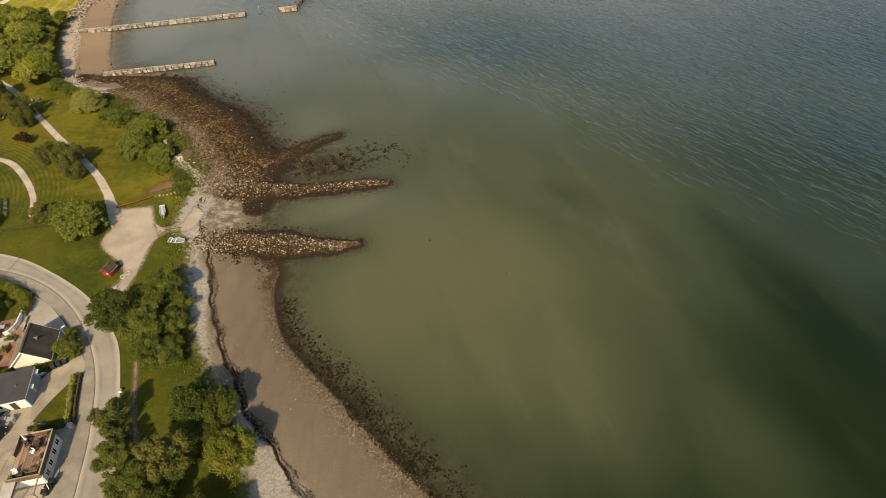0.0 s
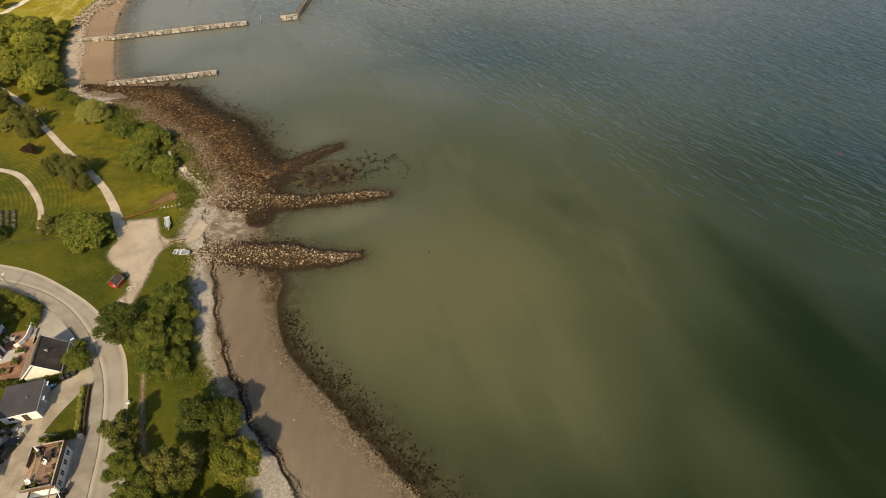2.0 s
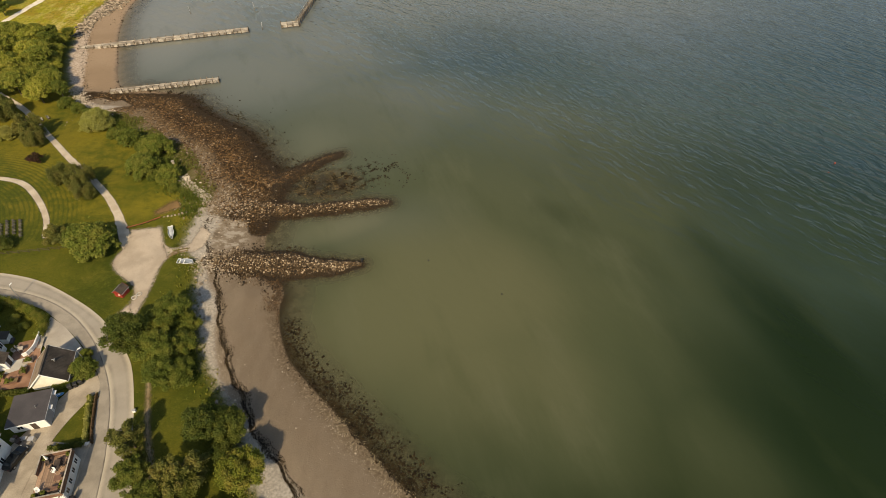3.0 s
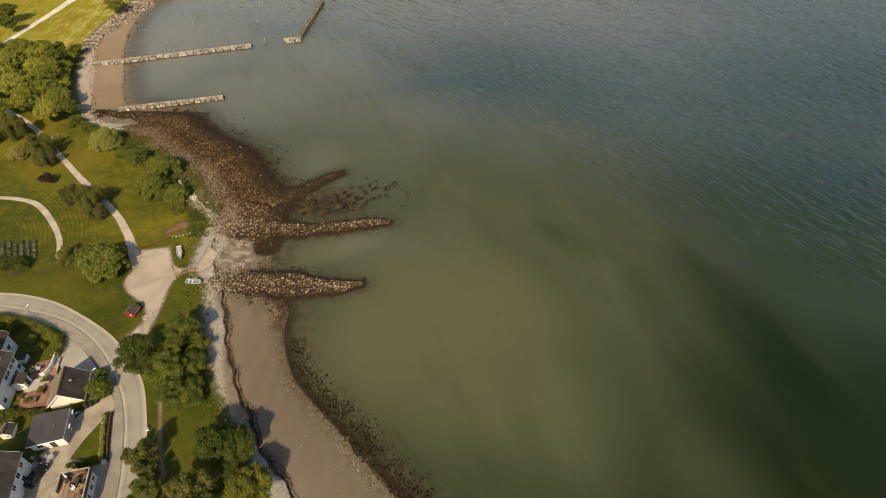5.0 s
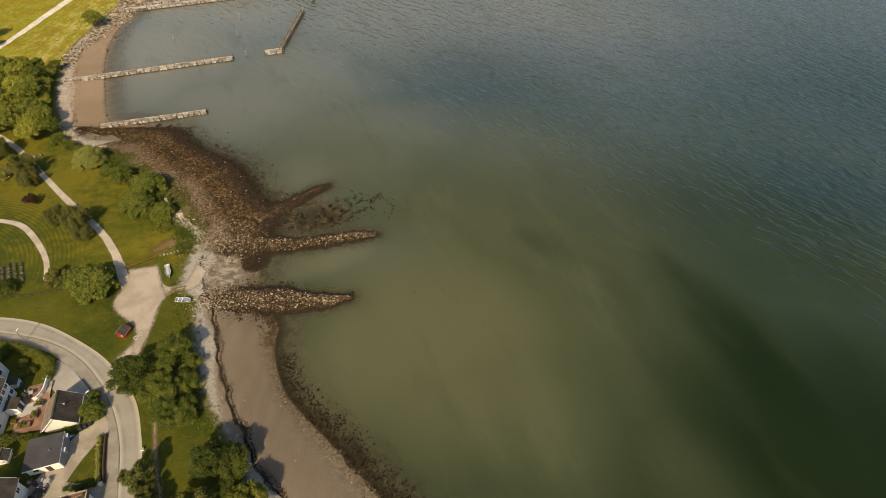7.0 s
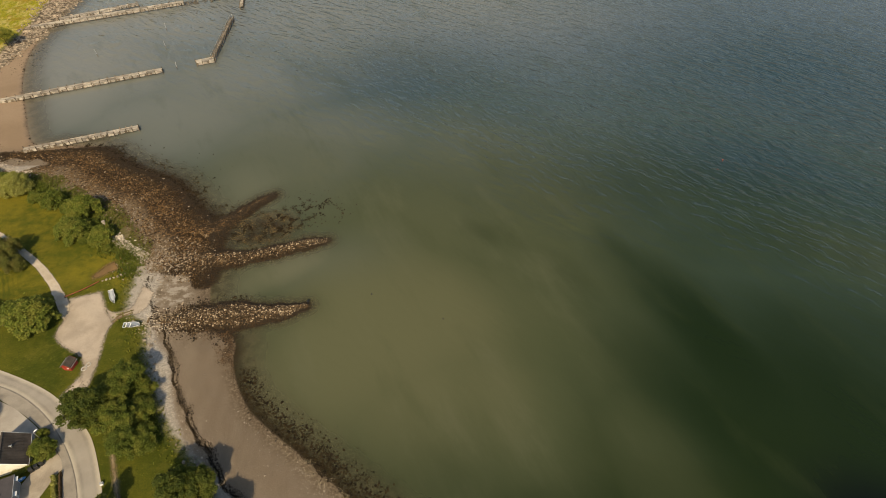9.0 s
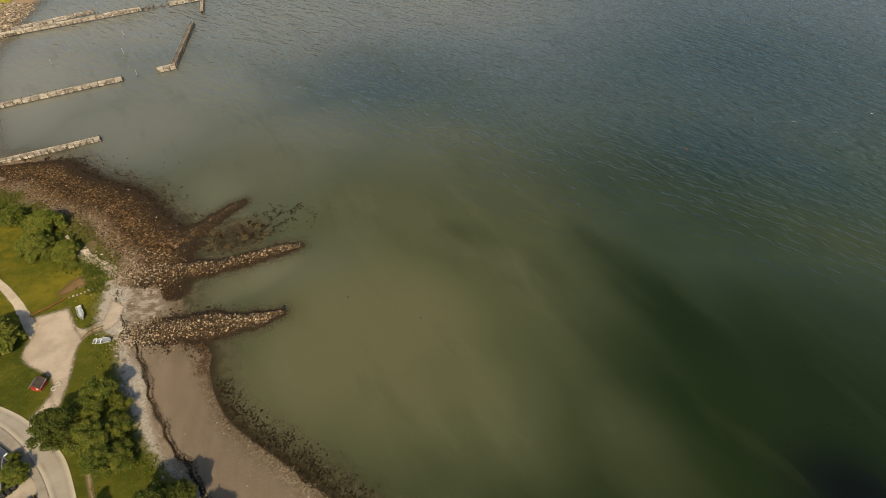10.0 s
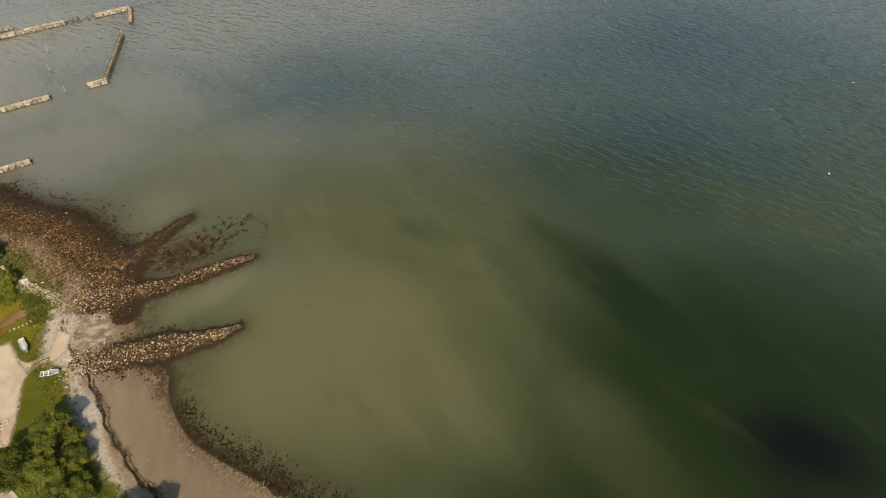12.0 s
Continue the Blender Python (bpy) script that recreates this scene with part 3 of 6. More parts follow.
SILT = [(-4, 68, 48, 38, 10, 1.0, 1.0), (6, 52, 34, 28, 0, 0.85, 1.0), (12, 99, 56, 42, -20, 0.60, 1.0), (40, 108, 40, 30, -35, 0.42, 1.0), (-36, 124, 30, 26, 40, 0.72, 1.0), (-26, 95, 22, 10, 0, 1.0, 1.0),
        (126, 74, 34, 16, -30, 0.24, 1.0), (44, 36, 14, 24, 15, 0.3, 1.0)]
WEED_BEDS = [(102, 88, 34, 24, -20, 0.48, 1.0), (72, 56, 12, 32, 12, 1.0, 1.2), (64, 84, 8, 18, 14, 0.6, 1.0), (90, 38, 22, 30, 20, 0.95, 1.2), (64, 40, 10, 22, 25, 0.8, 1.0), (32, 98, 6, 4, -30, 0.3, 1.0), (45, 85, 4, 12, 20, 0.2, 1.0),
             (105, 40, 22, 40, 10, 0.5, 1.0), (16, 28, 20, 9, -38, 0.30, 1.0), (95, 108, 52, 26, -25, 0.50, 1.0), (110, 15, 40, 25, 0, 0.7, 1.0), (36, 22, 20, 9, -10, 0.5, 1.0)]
# near-black patches in the water colour
DARK_PATCHES = [(84, 18.5, 13, 9, -35, 0.95, 1.3), (76, 10, 8, 8, 0, 0.5, 1.2)]
# bluish patches: reflected sky put into the water colour
SKY_TINTS = [(18, 192, 34, 26, -20, 0.85, 1.0), (45, 160, 30, 14, -30, 0.3, 1.0), (120, 120, 45, 24, -30, 0.9, 1.0), (165, 170, 75, 60, -30, 0.9, 1.0)]
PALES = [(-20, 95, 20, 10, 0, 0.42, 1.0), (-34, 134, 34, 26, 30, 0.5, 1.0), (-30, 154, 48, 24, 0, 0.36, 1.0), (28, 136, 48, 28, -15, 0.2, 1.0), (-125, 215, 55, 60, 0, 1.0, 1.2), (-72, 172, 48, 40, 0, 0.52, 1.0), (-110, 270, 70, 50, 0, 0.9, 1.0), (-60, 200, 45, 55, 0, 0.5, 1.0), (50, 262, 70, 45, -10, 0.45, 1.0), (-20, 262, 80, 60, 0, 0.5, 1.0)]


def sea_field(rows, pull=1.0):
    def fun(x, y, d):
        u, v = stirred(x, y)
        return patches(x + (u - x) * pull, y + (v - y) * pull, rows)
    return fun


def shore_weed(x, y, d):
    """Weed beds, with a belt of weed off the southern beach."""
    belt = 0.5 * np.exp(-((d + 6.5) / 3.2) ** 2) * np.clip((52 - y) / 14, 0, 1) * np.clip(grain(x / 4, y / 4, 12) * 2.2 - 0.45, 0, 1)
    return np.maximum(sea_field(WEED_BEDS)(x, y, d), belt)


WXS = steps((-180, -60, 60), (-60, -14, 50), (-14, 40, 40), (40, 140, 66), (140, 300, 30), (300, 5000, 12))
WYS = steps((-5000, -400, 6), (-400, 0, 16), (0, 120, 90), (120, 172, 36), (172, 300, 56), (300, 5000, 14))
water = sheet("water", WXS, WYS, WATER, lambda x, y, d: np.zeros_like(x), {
    "depth": lambda x, y, d: -height(x, y, d), "silt": sea_field(SILT), "weedbed": shore_weed, "dark_patch": sea_field(DARK_PATCHES, 0.35), "pale": sea_field(PALES), "sky_tint": sea_field(SKY_TINTS)})
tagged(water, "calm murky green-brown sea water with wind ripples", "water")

# ---- builders ----


def finish(name, bm, material, smooth=False):
    me = bpy.data.meshes.new(name)
    bm.to_mesh(me)
    bm.free()
    me.materials.append(material)
    if smooth:
        me.polygons.foreach_set("use_smooth", [True] * len(me.polygons))
    return me


def part(name, bm, material, parent, label="", smooth=False):
    me = bm if isinstance(bm, bpy.types.Mesh) else finish(name, bm, material, smooth)
    ob = new(name, me)
    ob.parent = parent
    return tagged(ob, label)


def thing(name, m, label, category, group="", kind=""):
    ob = new(name)
    ob.matrix_basis = m
    return tagged(ob, label, category, group, kind)


def raw_mesh(name, verts, faces, material, smooth=False):
    me = bpy.data.meshes.new(name)
    me.from_pydata([tuple(v) for v in verts], [], faces)
    me.materials.append(material)
    if smooth:
        me.polygons.foreach_set("use_smooth", [True] * len(me.polygons))
    return me


def add_box(bm, c, s, rz=0.0, rx=0.0, ry=0.0, bevel=0.0):
    m = Matrix.Translation(c) @ Euler((radians(rx), radians(ry), radians(rz))).to_matrix().to_4x4() @ Matrix.Diagonal((*s, 1))
    vs = bmesh.ops.create_cube(bm, size=1, matrix=m)["verts"]
    if bevel:
        es = list({e for v in vs for e in v.link_edges})
        bmesh.ops.bevel(bm, geom=es, offset=bevel, segments=1, affect="EDGES")
    return bm


def box(c, s, rz=0.0, rx=0.0, ry=0.0, bevel=0.0):
    return add_box(bmesh.new(), c, s, rz, rx, ry, bevel)


def add_rod(bm, a, b, r0, r1=None, n=8):
    a, b = Vector(a), Vector(b)
    m = Matrix.Translation((a + b) / 2) @ (b - a).to_track_quat("Z", "Y").to_matrix().to_4x4()
    bmesh.ops.create_cone(bm, cap_ends=True, segments=n, radius1=r0, radius2=r0 if r1 is None else r1, depth=(b - a).length, matrix=m)
    return bm


def rod(a, b, r0, r1=None, n=8):
    return add_rod(bmesh.new(), a, b, r0, r1, n)


def rim(pts, n):
    """A line resampled to n even steps."""
    p = spline(pts, 10)
    s = np.concatenate([[0], np.cumsum(np.hypot(*np.diff(p, axis=0).T))])
    u = np.linspace(0, s[-1], n)
    return np.stack([np.interp(u, s, p[:, 0]), np.interp(u, s, p[:, 1])], 1)


def loft(name, a, b, material, label, category, lift=0.05, n=60, across=6, thick=0.25, kind="structure", rag=0.0, seed=1, soft_ends=False):
    """A slab of ground cover between two lines, following the land."""
    pa, pb = rim(a, n), rim(b, n)
    if rag:
        rng = np.random.default_rng(seed)
        pa, pb = pa + rng.normal(0, rag, pa.shape), pb + rng.normal(0, rag, pb.shape)
    w = np.linspace(0, 1, across)
    g = pa[:, None, :] * (1 - w)[None, :, None] + pb[:, None, :] * w[None, :, None]
    z = height(g[..., 0], g[..., 1]) + lift
    top = np.concatenate([g, z[..., None]], 2).reshape(-1, 3)
    low = top - np.array([0, 0, thick])
    k = n * across
    faces = []
    for i in range(n - 1):
        for j in range(across - 1):
            q = i * across + j
            faces.append((q, q + 1, q + across + 1, q + across))
        q, e = i * across, i * across + across - 1
        faces.append((q, q + across, q + across + k, q + k))
        faces.append((e + across, e, e + k, e + across + k))
    for q in range(across - 1):
        e = (n - 1) * across + q
        faces.append((q + 1, q, q + k, q + 1 + k))
        faces.append((e, e + 1, e + 1 + k, e + k))
    me = raw_mesh(name, np.vstack([top, low]), faces, material, False)
    width = np.hypot(*(pb - pa).T)[:, None]
    step = np.hypot(*np.diff((pa + pb) / 2, axis=0).T).mean()
    ends = np.minimum(np.arange(n), n - 1 - np.arange(n))[:, None] * step if soft_ends else np.full((n, 1), 99.0)
    inset = np.minimum(np.minimum(w, 1 - w)[None] * width, ends).ravel()
    me.attributes.new("rim", "FLOAT", "POINT").data.foreach_set("value", np.concatenate([inset, inset * 0 - 9]).astype(np.float32))
    bm = bmesh.new()
    bm.from_mesh(me)
    bmesh.ops.recalc_face_normals(bm, faces=bm.faces)
    bm.to_mesh(me)
    bm.free()
    return tagged(new(name, me), label, category, kind=kind)


# ---- roads, paths and paved ground ----
KERB_LINE = [(-120, 73.5), (-104, 73.6), (-96.7, 73.4), (-88.7, 72.5), (-81, 70.6), (-73.6, 66.7), (-66.8, 60.7), (-61.7, 54.1), (-58.4, 48.2), (-56.3, 42.8), (-54.4, 37), (-52.4, 29.2), (-48, 12)]
OUTER = [(-120, 76.6), (-104, 77.1), (-98.3, 77.2), (-91.5, 77.0), (-84.2, 75.4), (-76.6, 71.9), (-69.0, 67.3), (-63.6, 62.5), (-58.3, 56.6), (-54.7, 49.4), (-52.2, 42.8), (-50, 37), (-46.8, 29.2), (-42, 12)]
INNER = [(-120, 71), (-104, 71.2), (-97, 71.2), (-88.7, 70.3), (-81.5, 68.6), (-77.4, 66.4), (-70.3, 61.3), (-64.8, 56.0), (-61.6, 51.6), (-60.7, 48), (-59.5, 44.4), (-58.0, 40.3), (-57.2, 35), (-56.0, 29), (-51.5, 12)]
loft("road", KERB_LINE, OUTER, ASPHALT, "light grey worn asphalt road in a bend", "road", 0.06, 120, 8)
loft("pavement", INNER, KERB_LINE, PAVING, "grey asphalt pavement along the road", "pavement", 0.11, 120, 4)


def side_line(line, off):
    p = rim(line, 120)
    t = np.gradient(p, axis=0)
    t /= np.hypot(t[:, 0], t[:, 1])[:, None]
    return p + np.stack([t[:, 1], -t[:, 0]], 1) * off


def ribbon(name, line, off, w, lift, material, label, category):
    p = side_line(line, off)
    q = side_line(line, off + w)
    return loft(name, p[::3], q[::3], material, label, category, lift, 120, 2, 0.3)


ribbon("kerb", KERB_LINE, -0.08, 0.16, 0.13, KERB, "pale granite kerb between road and pavement", "kerb")
loft("forecourt", [(-77.6, 66.3), (-74, 64.1), (-70.4, 61.2), (-66.4, 57.6)], [(-77.2, 61.0), (-74.5, 58.6), (-72, 57.0), (-67.8, 55.5)], PAVED, "pale concrete forecourt beside the garage", "forecourt", 0.12, 24, 6)
loft("driveway", [(-60.7, 50.6), (-61.7, 49.3), (-63.6, 44), (-64.4, 39.5), (-64.4, 34), (-63.5, 26)], [(-63.4, 54.2), (-66.0, 50.6), (-68.2, 44.5), (-70, 40), (-72.5, 33), (-74, 25)], DRIVE, "pale gravel driveway up to the houses", "driveway", 0.10, 50, 8)
loft("front_yard", [(-64.6, 40.6), (-66.0, 34), (-65.5, 25)], [(-57.2, 40.0), (-56.0, 34.5), (-54.8, 27)], DRIVE, "dusty paved yard round the terrace house", "yard", 0.07, 30, 6)
loft("gravel_lot", [(-73.6, 93.0), (-72.9, 90.2), (-72.6, 87.0), (-73.3, 82.4), (-71.8, 79.6), (-68.5, 77.0), (-65.6, 74.6), (-64.6, 70.5), (-63.4, 66.5)],
     [(-66.0, 95.0), (-64.6, 91.6), (-62.8, 87.8), (-60.9, 84.6), (-61.3, 81.8), (-61.2, 78.1), (-60.9, 74.2), (-61.0, 71), (-61.2, 67)], LOOSE, "pale sandy gravel parking lot", "parking lot", 0.09, 60, 24, soft_ends=True)
loft("boat_ramp", [(-64.8, 89.9), (-62.4, 87.8), (-59.9, 88.2), (-58.7, 89.8), (-58.2, 93.6), (-58.0, 96.5)], [(-62.0, 82.9), (-60.8, 84.6), (-58.8, 85.6), (-56.2, 86.1), (-54.4, 88.6), (-54.0, 93.5)], LOOSE, "pale gravel ramp curving down to the beach", "ramp", 0.06, 50, 18, soft_ends=True)
for k in range(2):
    off = 1.3 * k
    loft("wheel_rut", [(-61.9 + 0.5 * k, 84.3 + off), (-60.2, 85.8 + off * 0.7), (-57.8, 87.1 + off * 0.6)], [(-61.6 + 0.5 * k, 83.9 + off), (-60.0, 85.4 + off * 0.7), (-57.8, 86.75 + off * 0.6)], BARE, "dark wheel rut worn into the gravel ramp", "rut", 0.075, 20, 3, 0.1, rag=0.04)
loft("lot_link", [(-64.8, 70.6), (-66, 68), (-67, 66.2)], [(-61.3, 70.4), (-61.6, 66), (-62.6, 62.4)], LOOSE, "gravel link between road and parking lot", "gravel", 0.075, 24, 16)
loft("footpath", [(-71.6, 84.8), (-74.4, 89.2), (-78.9, 96.9), (-85.9, 105.4), (-101.6, 119.7), (-112.6, 130.6), (-129.9, 147.0), (-150, 160)],
     [(-69.6, 87.4), (-72.4, 91.5), (-77.2, 98.6), (-84.5, 107.1), (-100.2, 121.4), (-111.3, 132.1), (-128.6, 148.8), (-149.0, 162.4)], SOFTPATH, "pale gravel footpath across the grass", "footpath", 0.05, 120, 9, rag=0.06)
loft("cemetery_path", [(-89.2, 88.2), (-92.0, 94.7), (-97.0, 101.3), (-104.1, 108.0), (-110.3, 110.3), (-120, 110.8), (-140, 108)],
     [(-90.8, 87.9), (-93.6, 94.0), (-98.4, 100.0), (-105.1, 106.2), (-110.7, 108.4), (-120, 108.9), (-139, 106)], SOFTPATH, "curved pale gravel path through the cemetery lawn", "path", 0.06, 70, 9, soft_ends=True)
loft("meadow_path", [(-171.9, 205), (-171.3, 214.4), (-170.8, 223.7), (-170, 235.4), (-169, 252), (-167, 275)],
     [(-169.6, 205), (-169.1, 214.4), (-168.5, 223.7), (-167.3, 235.4), (-166.0, 252), (-163.4, 275)], PALEPATH, "narrow pale path through the meadow", "path", 0.08, 60, 3, rag=0.10)
loft("dirt_track", [(-55.6, 57), (-54.2, 52.2), (-50.8, 43), (-47.6, 36), (-45.4, 28)], [(-54.0, 57.4), (-52.4, 52.4), (-48.9, 43.4), (-45.7, 36.3), (-43.4, 28)], DIRT, "worn dirt track through the grass", "track", 0.03, 60, 9, soft_ends=True)
loft("bare_patch", [(-71.0, 99.6), (-68.0, 104.0), (-65.2, 105.2)], [(-69.8, 96.8), (-65.8, 99.0), (-62.2, 101.2)], EARTH, "dry bare earth patch in the grass", "earth", 0.03, 24, 14, soft_ends=True)

# ---- plants ----


def leaf_cloud(name, blobs, n, size, material, seed, droop=0.0):
    """Leaves over and inside a set of ball-shaped lobes (x, y, z, radius)."""
    rng = np.random.default_rng(seed)
    blobs = np.array(blobs, float)
    wt = blobs[:, 3] ** 2
    which = rng.choice(len(blobs), n, p=wt / wt.sum())
    c, r = blobs[which, :3], blobs[which, 3]
    d = rng.normal(size=(n, 3))
    d /= np.linalg.norm(d, axis=1)[:, None]
    d[:, 2] = np.where(d[:, 2] < -0.35, -d[:, 2], d[:, 2])
    rad = r * (1.0 - 0.5 * rng.random(n) ** 2) * (1 + 0.24 * rng.normal(size=n))
    p = c + d * rad[:, None] * np.array([1, 1, 0.85])
    p[:, 2] = np.maximum(p[:, 2] - droop * rng.random(n), 0.1)
    nrm = d * 0.8 + rng.normal(size=(n, 3)) * 0.75 + np.array([0, 0, 0.35])
    nrm /= np.linalg.norm(nrm, axis=1)[:, None]
    t = np.cross(nrm, rng.normal(size=(n, 3)))
    t /= np.linalg.norm(t, axis=1)[:, None]
    b = np.cross(nrm, t)
    s = size * (0.6 + 0.8 * rng.random(n))[:, None]
    v = np.stack([p - t * s, p - b * s * 0.55 + nrm * s * 0.12, p + t * s, p + b * s * 0.55 + nrm * s * 0.12], 1).reshape(-1, 3)
    f = np.arange(4 * n).reshape(-1, 4)
    return raw_mesh(name, v.tolist(), f.tolist(), material)


def crown_lobes(rng, radius, low, high, n, tight=1.0):
    out = []
    mid, half = (low + high) / 2, (high - low) / 2
    for i in range(n):
        a, u = i * 2.4 + rng.random() * 0.9, rng.uniform(-0.75, 1.0)
        k = math.sqrt(max(0.05, 1 - (u * 0.92) ** 2)) * rng.uniform(0.42, 0.90) * tight
        out.append((radius * k * math.cos(a), radius * k * math.sin(a), mid + half * u * 0.72, radius * rng.uniform(0.11, 0.25)))
    out.append((0, 0, mid, radius * 0.42))
    return out


def build_tree(radius, tall, material, seed, leaves, size, label, low=0.25, lobes=60, name="tree", droop=0.0, group="trees by the shore"):
    rng = np.random.default_rng(seed)
    root = thing(name, Matrix(), label, "tree" if name == "tree" else "shrub", group)
    bm = bmesh.new()
    crown = crown_lobes(rng, radius, tall * low, tall, lobes)
    fork = tall * (low + 0.12)
    w = 0.028 * tall
    add_rod(bm, (0, 0, -0.3), (0.05, 0.02, fork), w, w * 0.7, 9)
    add_rod(bm, (0.05, 0.02, fork), (0.1, -0.1, tall * 0.75), w * 0.7, w * 0.25, 8)
    for x, y, z, r in crown[:9]:
        add_rod(bm, (0.05, 0.02, fork * rng.uniform(0.75, 1.2)), (x * 0.85, y * 0.85, z), w * 0.4, w * 0.1, 6)
    part("trunk", bm, BARK, root)
    part("crown", leaf_cloud("crown", crown, leaves, size, material, seed, droop), material, root)
    return root


def build_ball_bush(radius, material, seed, leaves, size, label, group="bushes above the shore"):
    """A dense rounded bush: small leafy lobes all over a dome."""
    rng = np.random.default_rng(seed)
    root = thing("bush", Matrix(), label, "shrub", group)
    lobes = []
    for i in range(110):
        u, a = rng.random(), rng.uniform(0, 2 * math.pi)
        flat, k = math.sqrt(max(0.0, 1 - u * u)), rng.uniform(0.72, 0.93)
        lobes.append((radius * k * flat * math.cos(a), radius * k * flat * math.sin(a), radius * (0.15 + 1.05 * u * k), radius * rng.uniform(0.10, 0.20)))
    lobes.append((0, 0, radius * 0.6, radius * 0.6))
    bm = bmesh.new()
    for x, y, z, r in lobes[:7]:
        add_rod(bm, (0, 0, -0.2), (x * 0.8, y * 0.8, z * 0.8), 0.09, 0.04, 6)
    part("stems", bm, BARK, root)
    part("crown", leaf_cloud("crown", lobes, leaves, size, material, seed), material, root)
    return root


def plant(proto, x, y, s, turn, label="", group=""):
    """A copy of a built plant on the land."""
    m = Matrix.Translation((x, y, ground_z(x, y) - 0.03)) @ Matrix.Rotation(radians(turn), 4, "Z") @ Matrix.Scale(s, 4)
    o = copy_thing(proto, m)
    return tagged(o, label, group=group)


def place(proto, x, y, s=1.0, turn=0.0):
    proto.matrix_basis = Matrix.Translation((x, y, ground_z(x, y) - 0.03)) @ Matrix.Rotation(radians(turn), 4, "Z") @ Matrix.Scale(s, 4)
    return proto


broad = build_tree(4.6, 7.8, LEAF_GREEN, 11, 21000, 0.165, "broad green leafy tree between road and beach")
darker = build_tree(4.2, 7.4, LEAF_DARK, 12, 18000, 0.165, "dark green leafy tree beside the road")
light = build_tree(4.4, 6.8, LEAF_LIGHT, 13, 19000, 0.165, "bright green leafy tree at the edge of the beach")
birch = build_tree(3.0, 7.6, LEAF_OLIVE, 14, 8500, 0.16, "slender olive-green birch beside the road", low=0.2, lobes=18, droop=0.7)
place(darker, -58.0, 59.8, 1.12, 20)
place(broad, -52.0, 57.4, 0.9, 0)
low_tree = build_tree(4.5, 4.2, LEAF_GREEN, 15, 20000, 0.165, "low spreading green tree above the beach", low=0.08)
place(low_tree, -50.2, 59.0, 0.9, 40)
place(light, -31.0, 34.8, 0.92, 0)
place(birch, -50.6, 40.0, 0.95, 0)
# the grove between road and beach
for x, y, s, a, kind in ((-52.6, 67.2, 0.92, 40, broad), (-50.6, 64.8, 0.8, 120, low_tree), (-54.2, 63.4, 0.85, 200, broad), (-48.2, 53.4, 0.9, 80, low_tree), (-50.4, 52.8, 0.8, 280, broad),
                         (-39.2, 42.4, 0.84, 150, darker), (-35.0, 42.0, 0.78, 250, darker), (-36.6, 44.2, 0.62, 330, broad),
                         (-40.4, 33.6, 1.22, 110, birch), (-38.0, 34.6, 1.05, 20, birch), (-39.4, 32.2, 0.7, 250, darker), (-47.6, 34.4, 0.74, 10, broad), (-44.2, 30.4, 0.84, 95, broad), (-39.4, 27.6, 0.66, 210, darker), (-33.6, 26.2, 0.62, 310, darker),
                         # those at y under 24 are unseen, added to cast shade into the grove
                         (-43.4, 24.4, 0.8, 170, broad), (-28, 18, 0.8, 5, darker), (-34.4, 20.6, 1.05, 75, broad), (-39.4, 20.8, 1.0, 190, broad), (-29.4, 23.4, 0.7, 290, darker), (-35.0, 38.4, 0.5, 60, darker), (-48.8, 37.4, 0.6, 130, birch)):
    plant(kind, x, y, s, a)
round_bush = build_ball_bush(3.6, LEAF_FRESH, 21, 16000, 0.16, "large round fresh green bush beside the footpath", "bushes")
place(round_bush, -77.6, 86.0, 1.5, 0)
plant(round_bush, -82.6, 88.2, 0.62, 100, "olive bush beside the large round bush")
plant(round_bush, -65.2, 54.0, 0.48, 200, "dense round bush at the garage corner beside the road")
plant(round_bush, -66.6, 57.6, 0.24, 50, "small bush round the foot of a street lamp")
olive_bush = build_tree(2.6, 3.4, LEAF_OLIVE, 27, 9000, 0.16, "loose olive shrub at the end of the cemetery path", low=0.02, lobes=30, name="bush", group="bushes")
place(olive_bush, -87.0, 87.8, 1.1, 30)
plant(olive_bush, -84.4, 87.4, 0.8, 140)
willow = build_tree(3.6, 7.0, LEAF_OLIVE, 22, 15000, 0.17, "drooping olive-green tree beside the footpath", low=0.15, lobes=26, droop=2.2, group="trees by the footpath")
place(willow, -90.6, 107.6, 1.0, 0)
plant(willow, -87.6, 103.2, 0.78, 120)
plant(willow, -96.6, 109.6, 0.8, 220)
plant(willow, -116.4, 131.6, 1.1, 60)
plant(willow, -112.6, 126.2, 0.8, 160)
plant(willow, -129.6, 141.8, 1.1, 300)
plant(willow, -136.0, 137.0, 1.0, 20)
red_bush = build_tree(2.4, 3.0, LEAF_RED, 23, 3500, 0.24, "dark reddish shrub on the cemetery lawn", low=0.02, lobes=16, name="bush", group="bushes")
place(red_bush, -107.6, 117.6, 0.9, 0)

pale_bush = build_ball_bush(4.6, LEAF_PALE, 24, 17000, 0.19, "large pale flowering bush above the rubble shore")
place(pale_bush, -100.8, 137.6, 1.0, 0)
plant(pale_bush, -123.2, 130.4, 0.62, 90, "pale flowering bush on the cemetery lawn")
plant(round_bush, -78.4, 115.2, 0.82, 200, "round light green bush above the shore", "bushes above the shore")
plant(round_bush, -70.9, 112.8, 0.62, 130, "round dark green bush above the bank of stones", "bushes above the shore")
plant(round_bush, -78.4, 124.2, 0.86, 290, "round fresh green bush above the shore", "bushes above the shore")
shrub = build_ball_bush(2.9, LEAF_GREEN, 25, 9500, 0.165, "round green shrub at the edge of the grass above the shore")
place(shrub, -70.8, 111.6, 0.95, 0)
